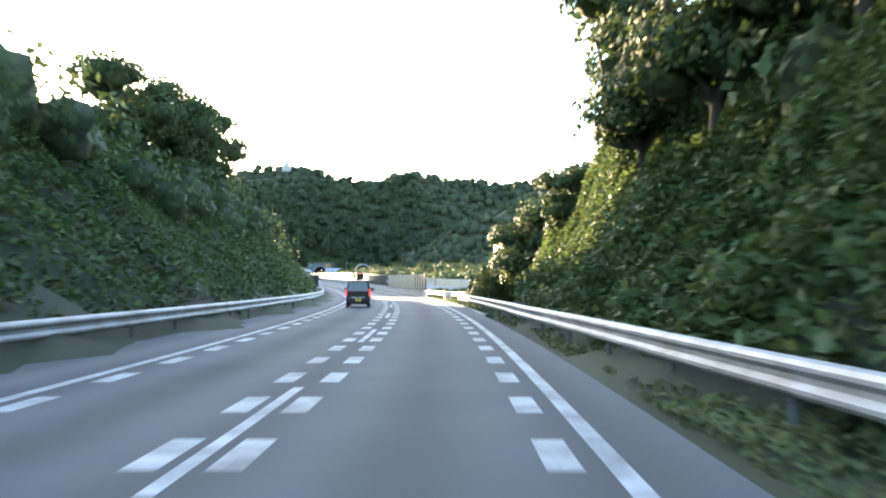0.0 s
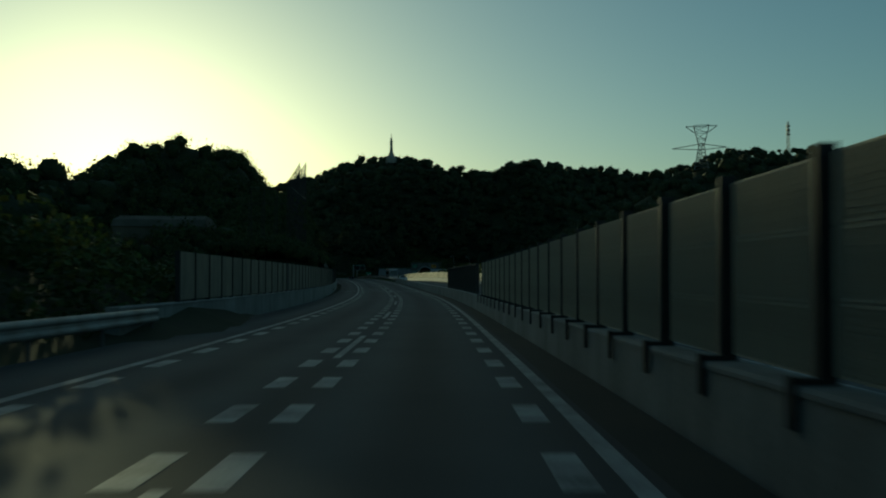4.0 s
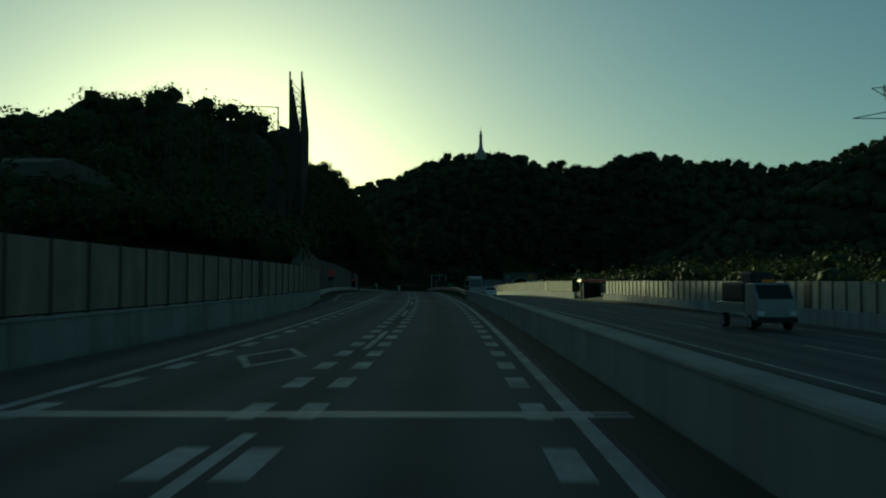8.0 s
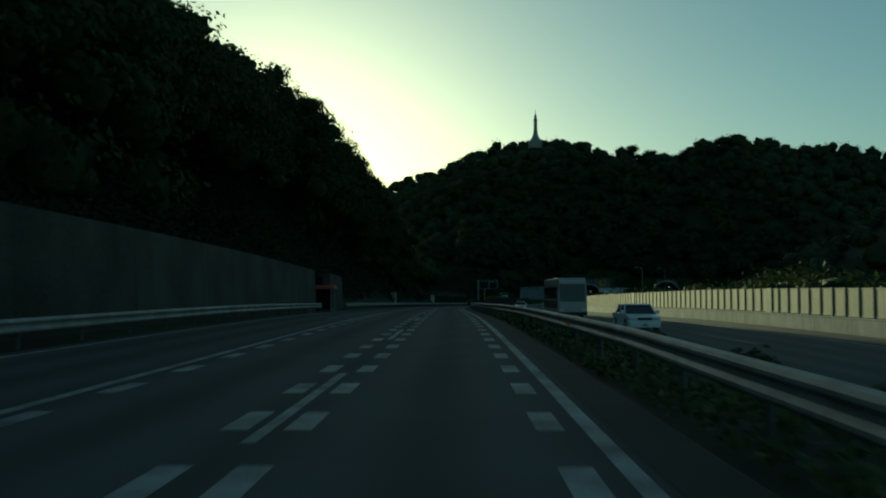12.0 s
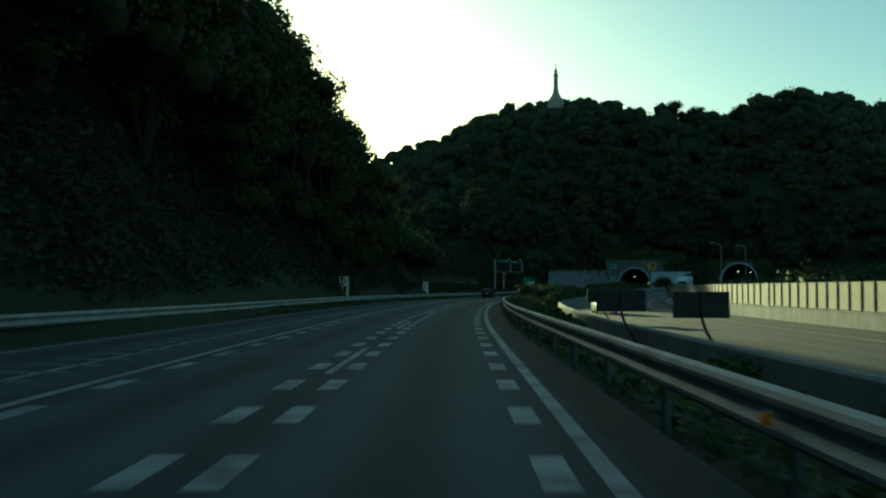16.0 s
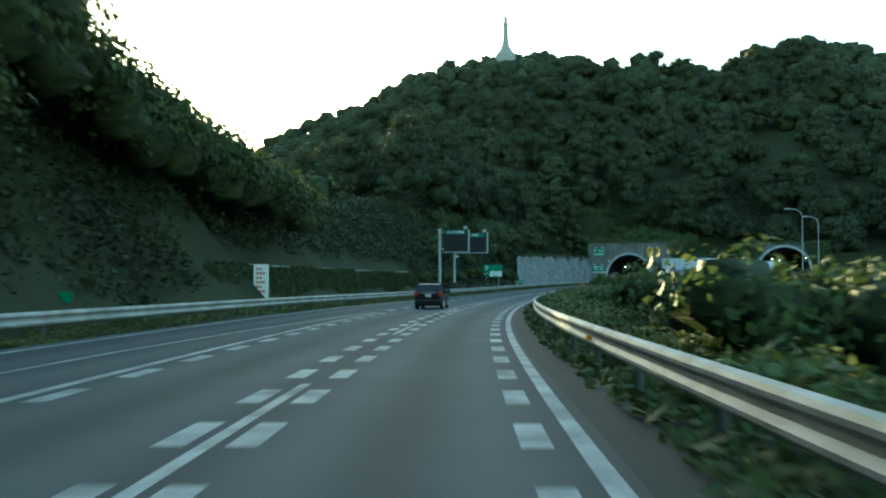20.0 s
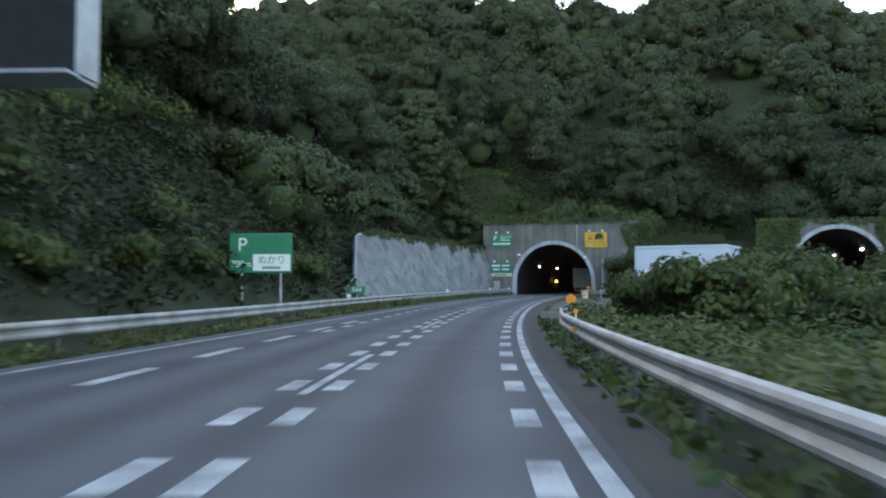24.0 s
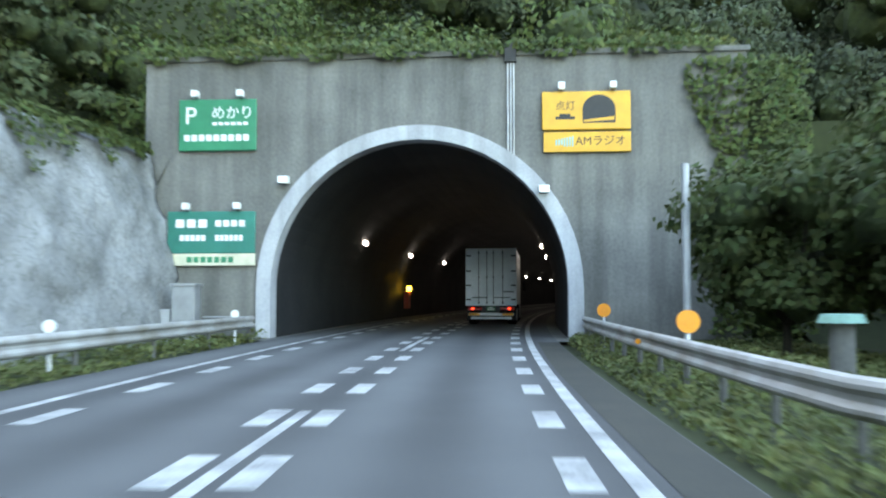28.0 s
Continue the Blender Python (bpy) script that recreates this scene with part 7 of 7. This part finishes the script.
rings = [(4.6, 0), (4.4, 4.5), (3.4, 5.6), (2.3, 7.2), (1.6, 9.0), (1.2, 11.5), (1.05, 17.5), (1.3, 17.8), (1.3, 18.4), (0.8, 18.9), (0.85, 20.6), (0.45, 21.4), (0.2, 22.4), (0.12, 24.8)]
for (r0, z0), (r1, z1) in zip(rings, rings[1:]):
    bmesh.ops.create_cone(bm, cap_ends=False, segments=20, radius1=r0, radius2=r1, depth=z1 - z0, matrix=Matrix.Translation((0, 0, (z0 + z1) / 2)))
bmesh.ops.remove_doubles(bm, verts=bm.verts, dist=0.01)
part("shaft", bm, material("tower_stone", (0.35, 0.34, 0.31), 0.8, other=(0.24, 0.23, 0.21), scale=0.6, bump=0.1), mt)


def tall_pole(x, y, h, label, pair=False):
    th = empty("tall_pole", Matrix.Translation((x, y, ground_at(x, y) - 0.5)), label, "pole", "tall poles")
    for k in range(2 if pair else 1):
        rod("pole", (k * 1.3, k * 0.3, 0), (k * 1.3, k * 0.3, h), 0.22, PYLON, th, r2=0.14)
        if pair:
            rod("aerial", (k * 1.3, k * 0.3, h - 3.5), (k * 1.3, k * 0.3, h + 0.8), 0.32, PYLON, th)
    if pair:
        rod("tie", (0, 0, h * 0.8), (1.3, 0.3, h * 0.8), 0.06, PYLON, th)
    return th


gp = ground_at(43.8, 582)
tall_pole(43.8, 582, 13.5 - gp, "pair of grey aerial poles among the trees", True)
tall_pole(11.8, 378, 21.5 - ground_at(11.8, 378), "grey pole on the wooded hill")


def lamp_post(s_, n_, label):
    th = empty("street_lamp", here(s_, n_, float(OTHER_Z(s_)) - 0.3), label, "street lamp", "street lamps")
    rod("pole", (0, 0, 0), (0, 0, 10.5), 0.1, STEEL, th, r2=0.06)
    cu_ = [(0, 0, 10.5), (-0.25, 0, 11.1), (-0.9, 0, 11.5), (-1.8, 0, 11.6)]
    for a, b in zip(cu_, cu_[1:]):
        rod("arm", a, b, 0.05, STEEL, th)
    boxed("lantern", (-2.5, -1.7, -0.13, 0.13, 11.52, 11.72), PALE_CONCRETE, th, bevel=0.04)
    return th


lamp_post(587, 36.0, "grey street lamp with a curved arm by the opposite carriageway")
lamp_post(612, 40.0, "grey street lamp with a curved arm by the opposite carriageway")

# pole and green-capped pillar beside the tunnel mouth
rod("post", (0, 0, -0.3), (0, 0, 4.6), 0.1, STEEL, empty("steel_post", here(645.5, 7.0), "plain grey steel post by the tunnel mouth", "post"))
gp_ = empty("green_capped_pillar", here(640.5, 8.7, -0.15), "grey pillar with a pale green cap", "pillar")
rod("pillar", (0, 0, 0), (0, 0, 1.15), 0.22, DARK_CONCRETE, gp_, n=14)
rod("cap", (0, 0, 1.12), (0, 0, 1.28), 0.42, material("pale_green", (0.2, 0.42, 0.34), 0.6, scale=4), gp_, r2=0.36, n=16)

# ---- buildings ----
cn = empty("flat_roofed_hall", here(56.7, 7.95, -0.05), "low flat-roofed hall with a deep sand-coloured eave", "building")
SAND = material("sand_fascia", (0.5, 0.4, 0.22), 0.7, other=(0.36, 0.28, 0.15), scale=1.2, fine=15, bump=0.05)
boxed("roof", (-0.5, 11, 0, 7.9, 3.65, 4.15), SAND, cn, "sand-coloured roof fascia", bevel=0.02)
boxed("roof_edge", (-0.54, 11, -0.04, 7.94, 4.15, 4.18), SAND, cn, bevel=0)
boxed("soffit", (-0.2, 10.7, 0.3, 7.6, 3.57, 3.65), BARK, cn, bevel=0)
boxed("wall", (2.6, 10.4, 0.6, 6.9, 0, 3.57), PANEL, cn, bevel=0)
for y in (1.0, 4.0):
    wn_ = boxed("window", (2.53, 2.6, y, y + 2.4, 1.0, 2.8), GLASS, cn, bevel=0)
    boxed("window_frame", (2.5, 2.54, y + 1.15, y + 1.25, 1.0, 2.8), STEEL, wn_, bevel=0)
rod("pillar", (0.9, 7.2, 0), (0.9, 7.2, 3.6), 0.12, PANEL, cn)
boxed("fascia_sign", (-0.53, -0.5, 1.6, 3.6, 3.75, 4.05), PANEL, cn, "plain faded sign on the fascia", bevel=0)

hb = empty("hall", here(262, -30, 2.0), "dim grey hall with a rounded roof behind the netting", "building")
boxed("wall", (-16, 0, -4, 14, -6, 8.0), MOSSY, hb, bevel=0)
bm = bmesh.new()
prism(bm, [(-4.3, 8.0), (-3, 9.3), (1, 10.2), (9, 10.2), (13, 9.3), (14.3, 8.0)], -16.3, 0.3, 0.6, 8.5, 0.05)
part("roof", bm, MOSSY, hb)
for i in range(4):
    boxed("window", (-14 + i * 3.6, -12 + i * 3.6, -4.05, -3.98, 4.2, 6.0), GLASS, hb, bevel=0)


# ---- single trees and bushes ----
def limb(bm, a, b, r0, r1):
    cyl(bm, a, b, r0, r1, 7)


def tree(x, y, height, spread_, seed, label, leaf=0.26, count=1800, mat=LEAF, group="roadside trees", open_=0.0, drop=0.0):
    rng = np.random.default_rng(seed)
    th = empty("tree", Matrix.Translation((x, y, ground_at(x, y) - 0.2 - drop)), label, "tree", group)
    bm = bmesh.new()
    fork = height * rng.uniform(0.14, 0.24)
    lean = rng.normal(0, 0.05 * height, 2)
    limb(bm, (0, 0, 0), (lean[0] * 0.4, lean[1] * 0.4, fork), height * 0.028, height * 0.02)
    tips = []
    for i in range(9):
        a = i * 2 * math.pi / 9 + rng.uniform(-0.4, 0.4)
        r = spread_ * rng.uniform(0.45, 0.8)
        mid = (lean[0] * 0.4 + math.cos(a) * r * 0.5, lean[1] * 0.4 + math.sin(a) * r * 0.5, fork + (height - fork) * rng.uniform(0.1, 0.4))
        tip = (math.cos(a) * r, math.sin(a) * r, fork + (height - fork) * rng.uniform(0.3, 0.85))
        limb(bm, (lean[0] * 0.4, lean[1] * 0.4, fork), mid, height * 0.014, height * 0.009)
        limb(bm, mid, tip, height * 0.009, height * 0.004)
        tips += [tip, mid]
    tips.append((lean[0], lean[1], height * 0.86))
    part("trunk", bm, BARK, th)
    c = np.array(tips)
    rad = spread_ * rng.uniform(0.32, 0.5, len(c))
    p, d = crowns(c, rad, max(20, count // len(c)), rng)
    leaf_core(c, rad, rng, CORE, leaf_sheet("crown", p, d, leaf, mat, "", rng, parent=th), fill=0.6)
    return th


for i, (s_, n_, h_, r_) in enumerate([(18, 10.7, 9.0, 3.2), (25, 9.8, 9.2, 3.3), (31, 9.4, 8.0, 2.9), (92, -14.5, 3.4, 2.4), (86, -15, 4.0, 2.6), (78, -15, 6.8, 3.2), (70, -15.5, 7.4, 3.4), (62, -15.5, 6.6, 3.2), (54, -16, 6.0, 3.2)]):
    p = at(s_, n_)
    tree(p[0], p[1], h_, r_, 40 + i, "leafy tree on the cut slope above the road", 0.22, 7500, group="slope trees")
p = at(46, 9.1)
tree(p[0], p[1], 7.7 + p[2] - ground_at(p[0], p[1]), 1.6, 59, "slender leafy tree standing free on the bank", 0.2, 5000, group="slope trees")
for i, (s_, n_, h_, r_) in enumerate([(51.2, 8.4, 4.4, 3.0), (49.4, 10.3, 5.6, 3.1)]):
    p = at(s_, n_)
    tree(p[0], p[1], h_, r_, 57 + i, "dense round-topped tree with bare lower limbs beside the rail", 0.19, 13000, group="slope trees")
for i, (s_, n_, h_, r_) in enumerate([(464, -12.6, 13.5, 3.8), (457, -13, 13, 4.0), (449, -12.5, 14, 4.0), (440, -13.5, 15, 4.4), (430, -14, 15.5, 4.6), (418, -15, 15, 4.6), (406, -16, 15.5, 4.8), (394, -16.5, 15, 4.4), (382, -17, 14, 4.4)]):
    p = at(s_, n_)
    tree(p[0], p[1], h_ + 3.2, r_, 60 + i, "large dark tree on the hillside crest", 0.27, 7000, group="crest trees", drop=3.4)
for i, (s_, n_, h_, r_) in enumerate([(646.5, 9.6, 5.0, 2.9), (648, 13, 6.5, 3.0), (643, 12.6, 6.0, 3.0), (628.5, 22.5, 5.2, 2.6), (625, 24, 5, 2.6), (652, 17, 7, 3.2)]):
    p = at(s_, n_)
    tree(p[0], p[1], h_, r_, 80 + i, "bushy tree beside the tunnel mouth", 0.2, 6500, LEAF, group="trees by the tunnel")


def bush(x, y, z, r, h, seed, label, leaf=0.2, count=700, mat=KUDZU, group="bushes"):
    rng = np.random.default_rng(seed)
    th = empty("bush", Matrix.Translation((x, y, z)), label, "bush", group)
    c = np.stack([rng.uniform(-0.6, 0.6, 9) * r, rng.uniform(-0.6, 0.6, 9) * r, rng.uniform(0.25, 0.62, 9) * h], -1)
    rad = rng.uniform(0.35, 0.55, 9) * min(r, h)
    p_, d = crowns(c, rad, count // 9, rng)
    leaf_core(c, rad, rng, CORE, leaf_sheet("leaves", p_, d, leaf, mat, "", rng, parent=th), fill=0.7)
    bm = bmesh.new()
    for i in range(5):
        cyl(bm, (0, 0, -0.2), tuple(c[i]), 0.03, 0.012, 5)
    part("branch_core", bm, BARK, th)
    return th


rng_b = np.random.default_rng(5)
for i in range(9):
    s_ = 87 + i * 1.9
    p = at(s_, 8.5 + 2.2 * math.sin(i * 1.7), -0.75)
    bush(*p, 1.5, 1.9, 100 + i, "rounded dark hedge bush in the median opening", 0.16, 1100, LEAF, "hedge bushes")
for i in range(15):
    p = at(62.2 + (i % 5) * 1.7 + 0.4 * math.sin(i * 4.1), 6.5 + (i % 5) * 0.35 + (i // 5) * 1.6 + 0.3 * math.sin(i * 2.3), -0.2)
    rng = np.random.default_rng(200 + i)
    h_ = 2.5 + 0.3 * (i // 5) + 0.7 * rng.random()
    th = empty("conifer", Matrix.Translation(p), "dark bushy conifer with several tips in a roadside row", "tree", "conifer row")
    rod("trunk", (0, 0, 0), (0, 0, h_ * 0.95), 0.07, BARK, th, r2=0.015)
    tips = [(0.0, 0.0, h_)] + [(1.0 * math.cos(q * 1.3 + i), 1.0 * math.sin(q * 1.3 + i), h_ * rng.uniform(0.5, 0.9)) for q in range(5)]
    pts, ways = [], []
    for tx, ty, tz in tips:
        zz = rng.uniform(0.02, 1, 420) ** 0.8 * tz
        rr = ((1 - (zz / tz) ** 1.6) * 0.72 + 0.05) * rng.uniform(0.75, 1.15, 420)
        aa = rng.uniform(0, 2 * math.pi, 420)
        pts.append(np.stack([tx * (0.4 + 0.6 * zz / tz) + np.cos(aa) * rr, ty * (0.4 + 0.6 * zz / tz) + np.sin(aa) * rr, zz + rng.normal(0, 0.06, 420)], -1))
        ways.append(np.stack([np.cos(aa), np.sin(aa), 0 * aa + 0.7], -1))
    leaf_sheet("crown", np.concatenate(pts), np.concatenate(ways), 0.15, LEAF, "", rng, parent=th)
for i in range(42):
    s_ = 400 + i * 4.0 + rng_b.uniform(-1.5, 1.5)
    gap = float(OTHER(s_)) - 6.6 - 6.0
    p = at(s_, 6.4 + rng_b.uniform(0.3, 0.9) * max(0.6, gap * 0.9), 0)
    p[2] = ground_at(p[0], p[1]) - 0.1
    big = 0.4 if s_ < 445 else 1.0 if s_ < 456 else 1.6 if s_ < 474 else 1.0 if s_ < 488 else 1.45 if s_ < 520 else 1.35
    bush(*p, rng_b.uniform(1.1, 1.9) * big, rng_b.uniform(1.2, 2.1) * big, 300 + i, "creeper-covered bush in the median", 0.2, 900, KUDZU, "median bushes")
for i in range(12):
    s_ = 275 + i * 9 + rng_b.uniform(-2, 2)
    p = at(s_, 7.5 + rng_b.uniform(-0.6, 0.8), -0.5)
    bush(*p, 0.9, 0.7, 400 + i, "dark low bush in the median", 0.16, 600, KUDZU, "median bushes")


def clipped_hedge(s_, long, high, seed):
    """A square-cut hedge block: leaves over a soft-cornered upright box, shade-dark in colour."""
    rng = np.random.default_rng(seed)
    n_ = -(float(LEFT_EDGE(s_)) + 1.15)
    th = empty("hedge", here(s_, n_, 0), "square-clipped dark green hedge in front of a low wall", "hedge", "verge hedges")
    k, half, deep = 2600, long / 2, 0.5
    u, w = rng.uniform(-1, 1, k), rng.uniform(0, 1, k)
    face = rng.integers(0, 10, k)
    x = np.where(face < 5, deep, np.where(face < 8, deep * u, deep * rng.uniform(-1, 1, k)))
    y = np.where(face < 5, half * u, np.where(face < 8, half * rng.uniform(-1, 1, k), half * np.sign(u)))
    z = np.where((face >= 5) & (face < 8), high, high * w)
    soft = 1 - 0.12 * np.clip((z / high - 0.85) / 0.15, 0, 1) * np.clip((np.abs(y) / half - 0.8) / 0.2, 0, 1)
    p_ = np.stack([x * soft + rng.normal(0, 0.05, k), y * soft + rng.normal(0, 0.05, k), z * soft + rng.normal(0, 0.05, k)], -1)
    ways = np.stack([np.where(face < 5, 1.0, 0.0), np.where(face > 7, np.sign(u), 0.0), np.where((face >= 5) & (face < 8), 1.0, 0.15)], -1)
    leaf_sheet("leaves", p_, ways, 0.15, LEAF, "", rng, parent=th)
    boxed("branch_core", (-deep + 0.05, deep - 0.06, -half + 0.06, half - 0.06, -0.4, high - 0.06), CORE, th, bevel=0.12)
    return th


rng_c = np.random.default_rng(77)
s_ = 486.0
while s_ < 535:
    long = rng_c.uniform(3.2, 5.4)
    clipped_hedge(s_ + long / 2, long, rng_c.uniform(2.45, 2.7), int(s_ * 10))
    s_ += long + rng_c.uniform(0.1, 0.35)
barrier_blocks("verge_wall", 484, 538, lambda s: -(LEFT_EDGE(s) + 2.35), level, 9.0, [(0.0, -0.4), (0.0, 2.75), (0.2, 2.75), (0.2, -0.4)], CONCRETE, "plain concrete wall behind the clipped hedges", "concrete barriers")
for i in range(9):
    s_ = 541 + i * 5.5
    p = at(s_, -(float(LEFT_EDGE(s_)) + 1.6), 0)
    p[2] = ground_at(p[0], p[1]) - 0.2
    bush(*p, 1.5, 2.2, 500 + i, "rounded creeper bush along the verge", 0.18, 1000, KUDZU, "verge bushes")
for i, (s_, n_, r_, h_) in enumerate([(563, 10, 2.4, 3.4), (567, 8.6, 2.0, 3.0), (568, 13, 2.6, 3.8), (572, 10.5, 2.2, 3.3), (576.5, 9.3, 1.6, 2.7), (580, 11.2, 2.0, 3.1), (574, 14, 2.6, 3.8), (577, 18, 2.8, 4.0), (581, 22.5, 2.8, 4.2)]):
    p = at(s_, n_, 0)
    p[2] = ground_at(p[0], p[1]) - 0.1
    bush(*p, r_, h_, 600 + i, "large creeper-covered mound at the median's end", 0.2, 2600, KUDZU, "median bushes")
fl = bush(*at(632.5, 8.4, -0.2), 1.3, 1.1, 700, "flowering shrub with white daisies beside the rail", 0.12, 1300, KUDZU, "shrubs by the tunnel")
rng_f = np.random.default_rng(701)
a_, r_ = rng_f.uniform(0, 2 * math.pi, 90), 1.2 * np.sqrt(rng_f.uniform(0, 1, 90))
leaf_sheet("flowers", np.stack([r_ * np.cos(a_), r_ * np.sin(a_), 1.15 - 0.3 * r_ + rng_f.uniform(-0.1, 0.12, 90)], -1), np.tile([0.0, -0.4, 1.0], (90, 1)), 0.09, WHITE_SIGN, "", rng_f, parent=fl)

for i, (x_, y_, h_, r_) in enumerate([(48.5, 591, 9, 4.0), (53, 589, 9.5, 4.0), (45, 596, 9.5, 4.4), (50.5, 598, 11, 4.6)]):
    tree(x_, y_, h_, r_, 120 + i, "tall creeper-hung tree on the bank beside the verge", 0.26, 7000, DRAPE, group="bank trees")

VINE = material("vine_leaves", (0.078, 0.1, 0.046), 0.68, other=(0.026, 0.038, 0.018), scale=0.3, fine=2.0, bump=0.0, mix=0.6, vary=0.3, translucent=0.2)


def draped_tree(s_, n_, top, r, seed):
    """A broad tree buried under vines that fall in ridges from its crown."""
    rng = np.random.default_rng(seed)
    p = at(s_, n_)
    z0 = ground_at(p[0], p[1]) - 0.3
    high = p[2] + top - z0
    th = empty("tree", Matrix.Translation((p[0], p[1], z0)), "broad tree buried under falling curtains of vines", "tree", "vine-draped trees")
    rise = high * 0.86
    bm = bmesh.new()
    limb(bm, (0, 0, 0), (0, 0, high - rise * 0.7), 0.3, 0.2)
    c, rad = [], []
    for i in range(24):
        a = i * 2 * math.pi / 24 + rng.uniform(-0.12, 0.12)
        reach, sag = rng.uniform(0.8, 1.08), rng.uniform(0.9, 1.05)
        if i % 4 == 0:
            limb(bm, (0, 0, high - rise * 0.8), (0.6 * r * math.cos(a), 0.6 * r * math.sin(a), high - rise * 0.5), 0.14, 0.05)
        for e in np.sort(rng.uniform(0.1, 1.65, 10)):
            w = 1 + 0.1 * math.sin(3 * e + i)
            c.append((r * reach * w * math.sin(min(e, 1.57)) * math.cos(a + 0.1 * math.sin(e * 2)), r * reach * w * math.sin(min(e, 1.57)) * math.sin(a + 0.1 * math.sin(e * 2)), high - rise + rise * sag * math.cos(e) - r * 0.12))
            rad.append(r * rng.uniform(0.1, 0.22))
    part("trunk", bm, BARK, th)
    c, rad = np.array(c), np.array(rad)
    p_, d = crowns(c, rad, 130, rng)
    crown = leaf_sheet("crown", p_, d, 0.27, VINE, "", rng, parent=th)
    leaf_core(np.concatenate([c, [(0, 0, high - r * 1.05), (0, 0, high - r * 1.7)]]), np.append(rad, [r * 0.7, r * 0.8]), rng, CORE, crown, fill=0.68)
    return th


for i, (s_, n_, top, r_) in enumerate([(594, -15.5, 11.6, 6.4), (626, -17.0, 13.3, 3.9), (584, -17, 9.0, 4.0), (612, -16.5, 11.0, 3.6), (657, -19, 24.2, 5.6), (640, -20, 17.5, 4.6), (674, -25, 33.0, 5.0)]):
    draped_tree(s_, n_, top, r_, 900 + i)

# creepers hanging over the top of the shotcrete
rng_h = np.random.default_rng(51)
hs, hu = rng_h.uniform(606, 653.5, 7000), rng_h.uniform(0, 1, 7000)
hang = np.clip(0.35 + 0.9 * np.sin(hs * 1.1) * np.sin(hs * 0.37 + 1) + 0.5 * np.sin(hs * 2.9), 0.08, 1.5) * np.clip((hs - 600) / 40, 0.2, 1.2)
ht = CUT_TOP(hs)
hz = ht + 0.25 - hu**1.4 * (hang + 0.3)
hp = at(hs, CUT_FOOT(hs) - CUT_LEAN(hs) * hz + 0.16 + rng_h.uniform(0, 0.12, len(hs)))
hp[:, 2] += hz
leaf_sheet("wall_top_creepers", hp, np.tile([0.7, -0.3, 0.6], (len(hs), 1)), 0.17, KUDZU, "creepers hanging over the top of the shotcrete face", rng_h, category="creeper")
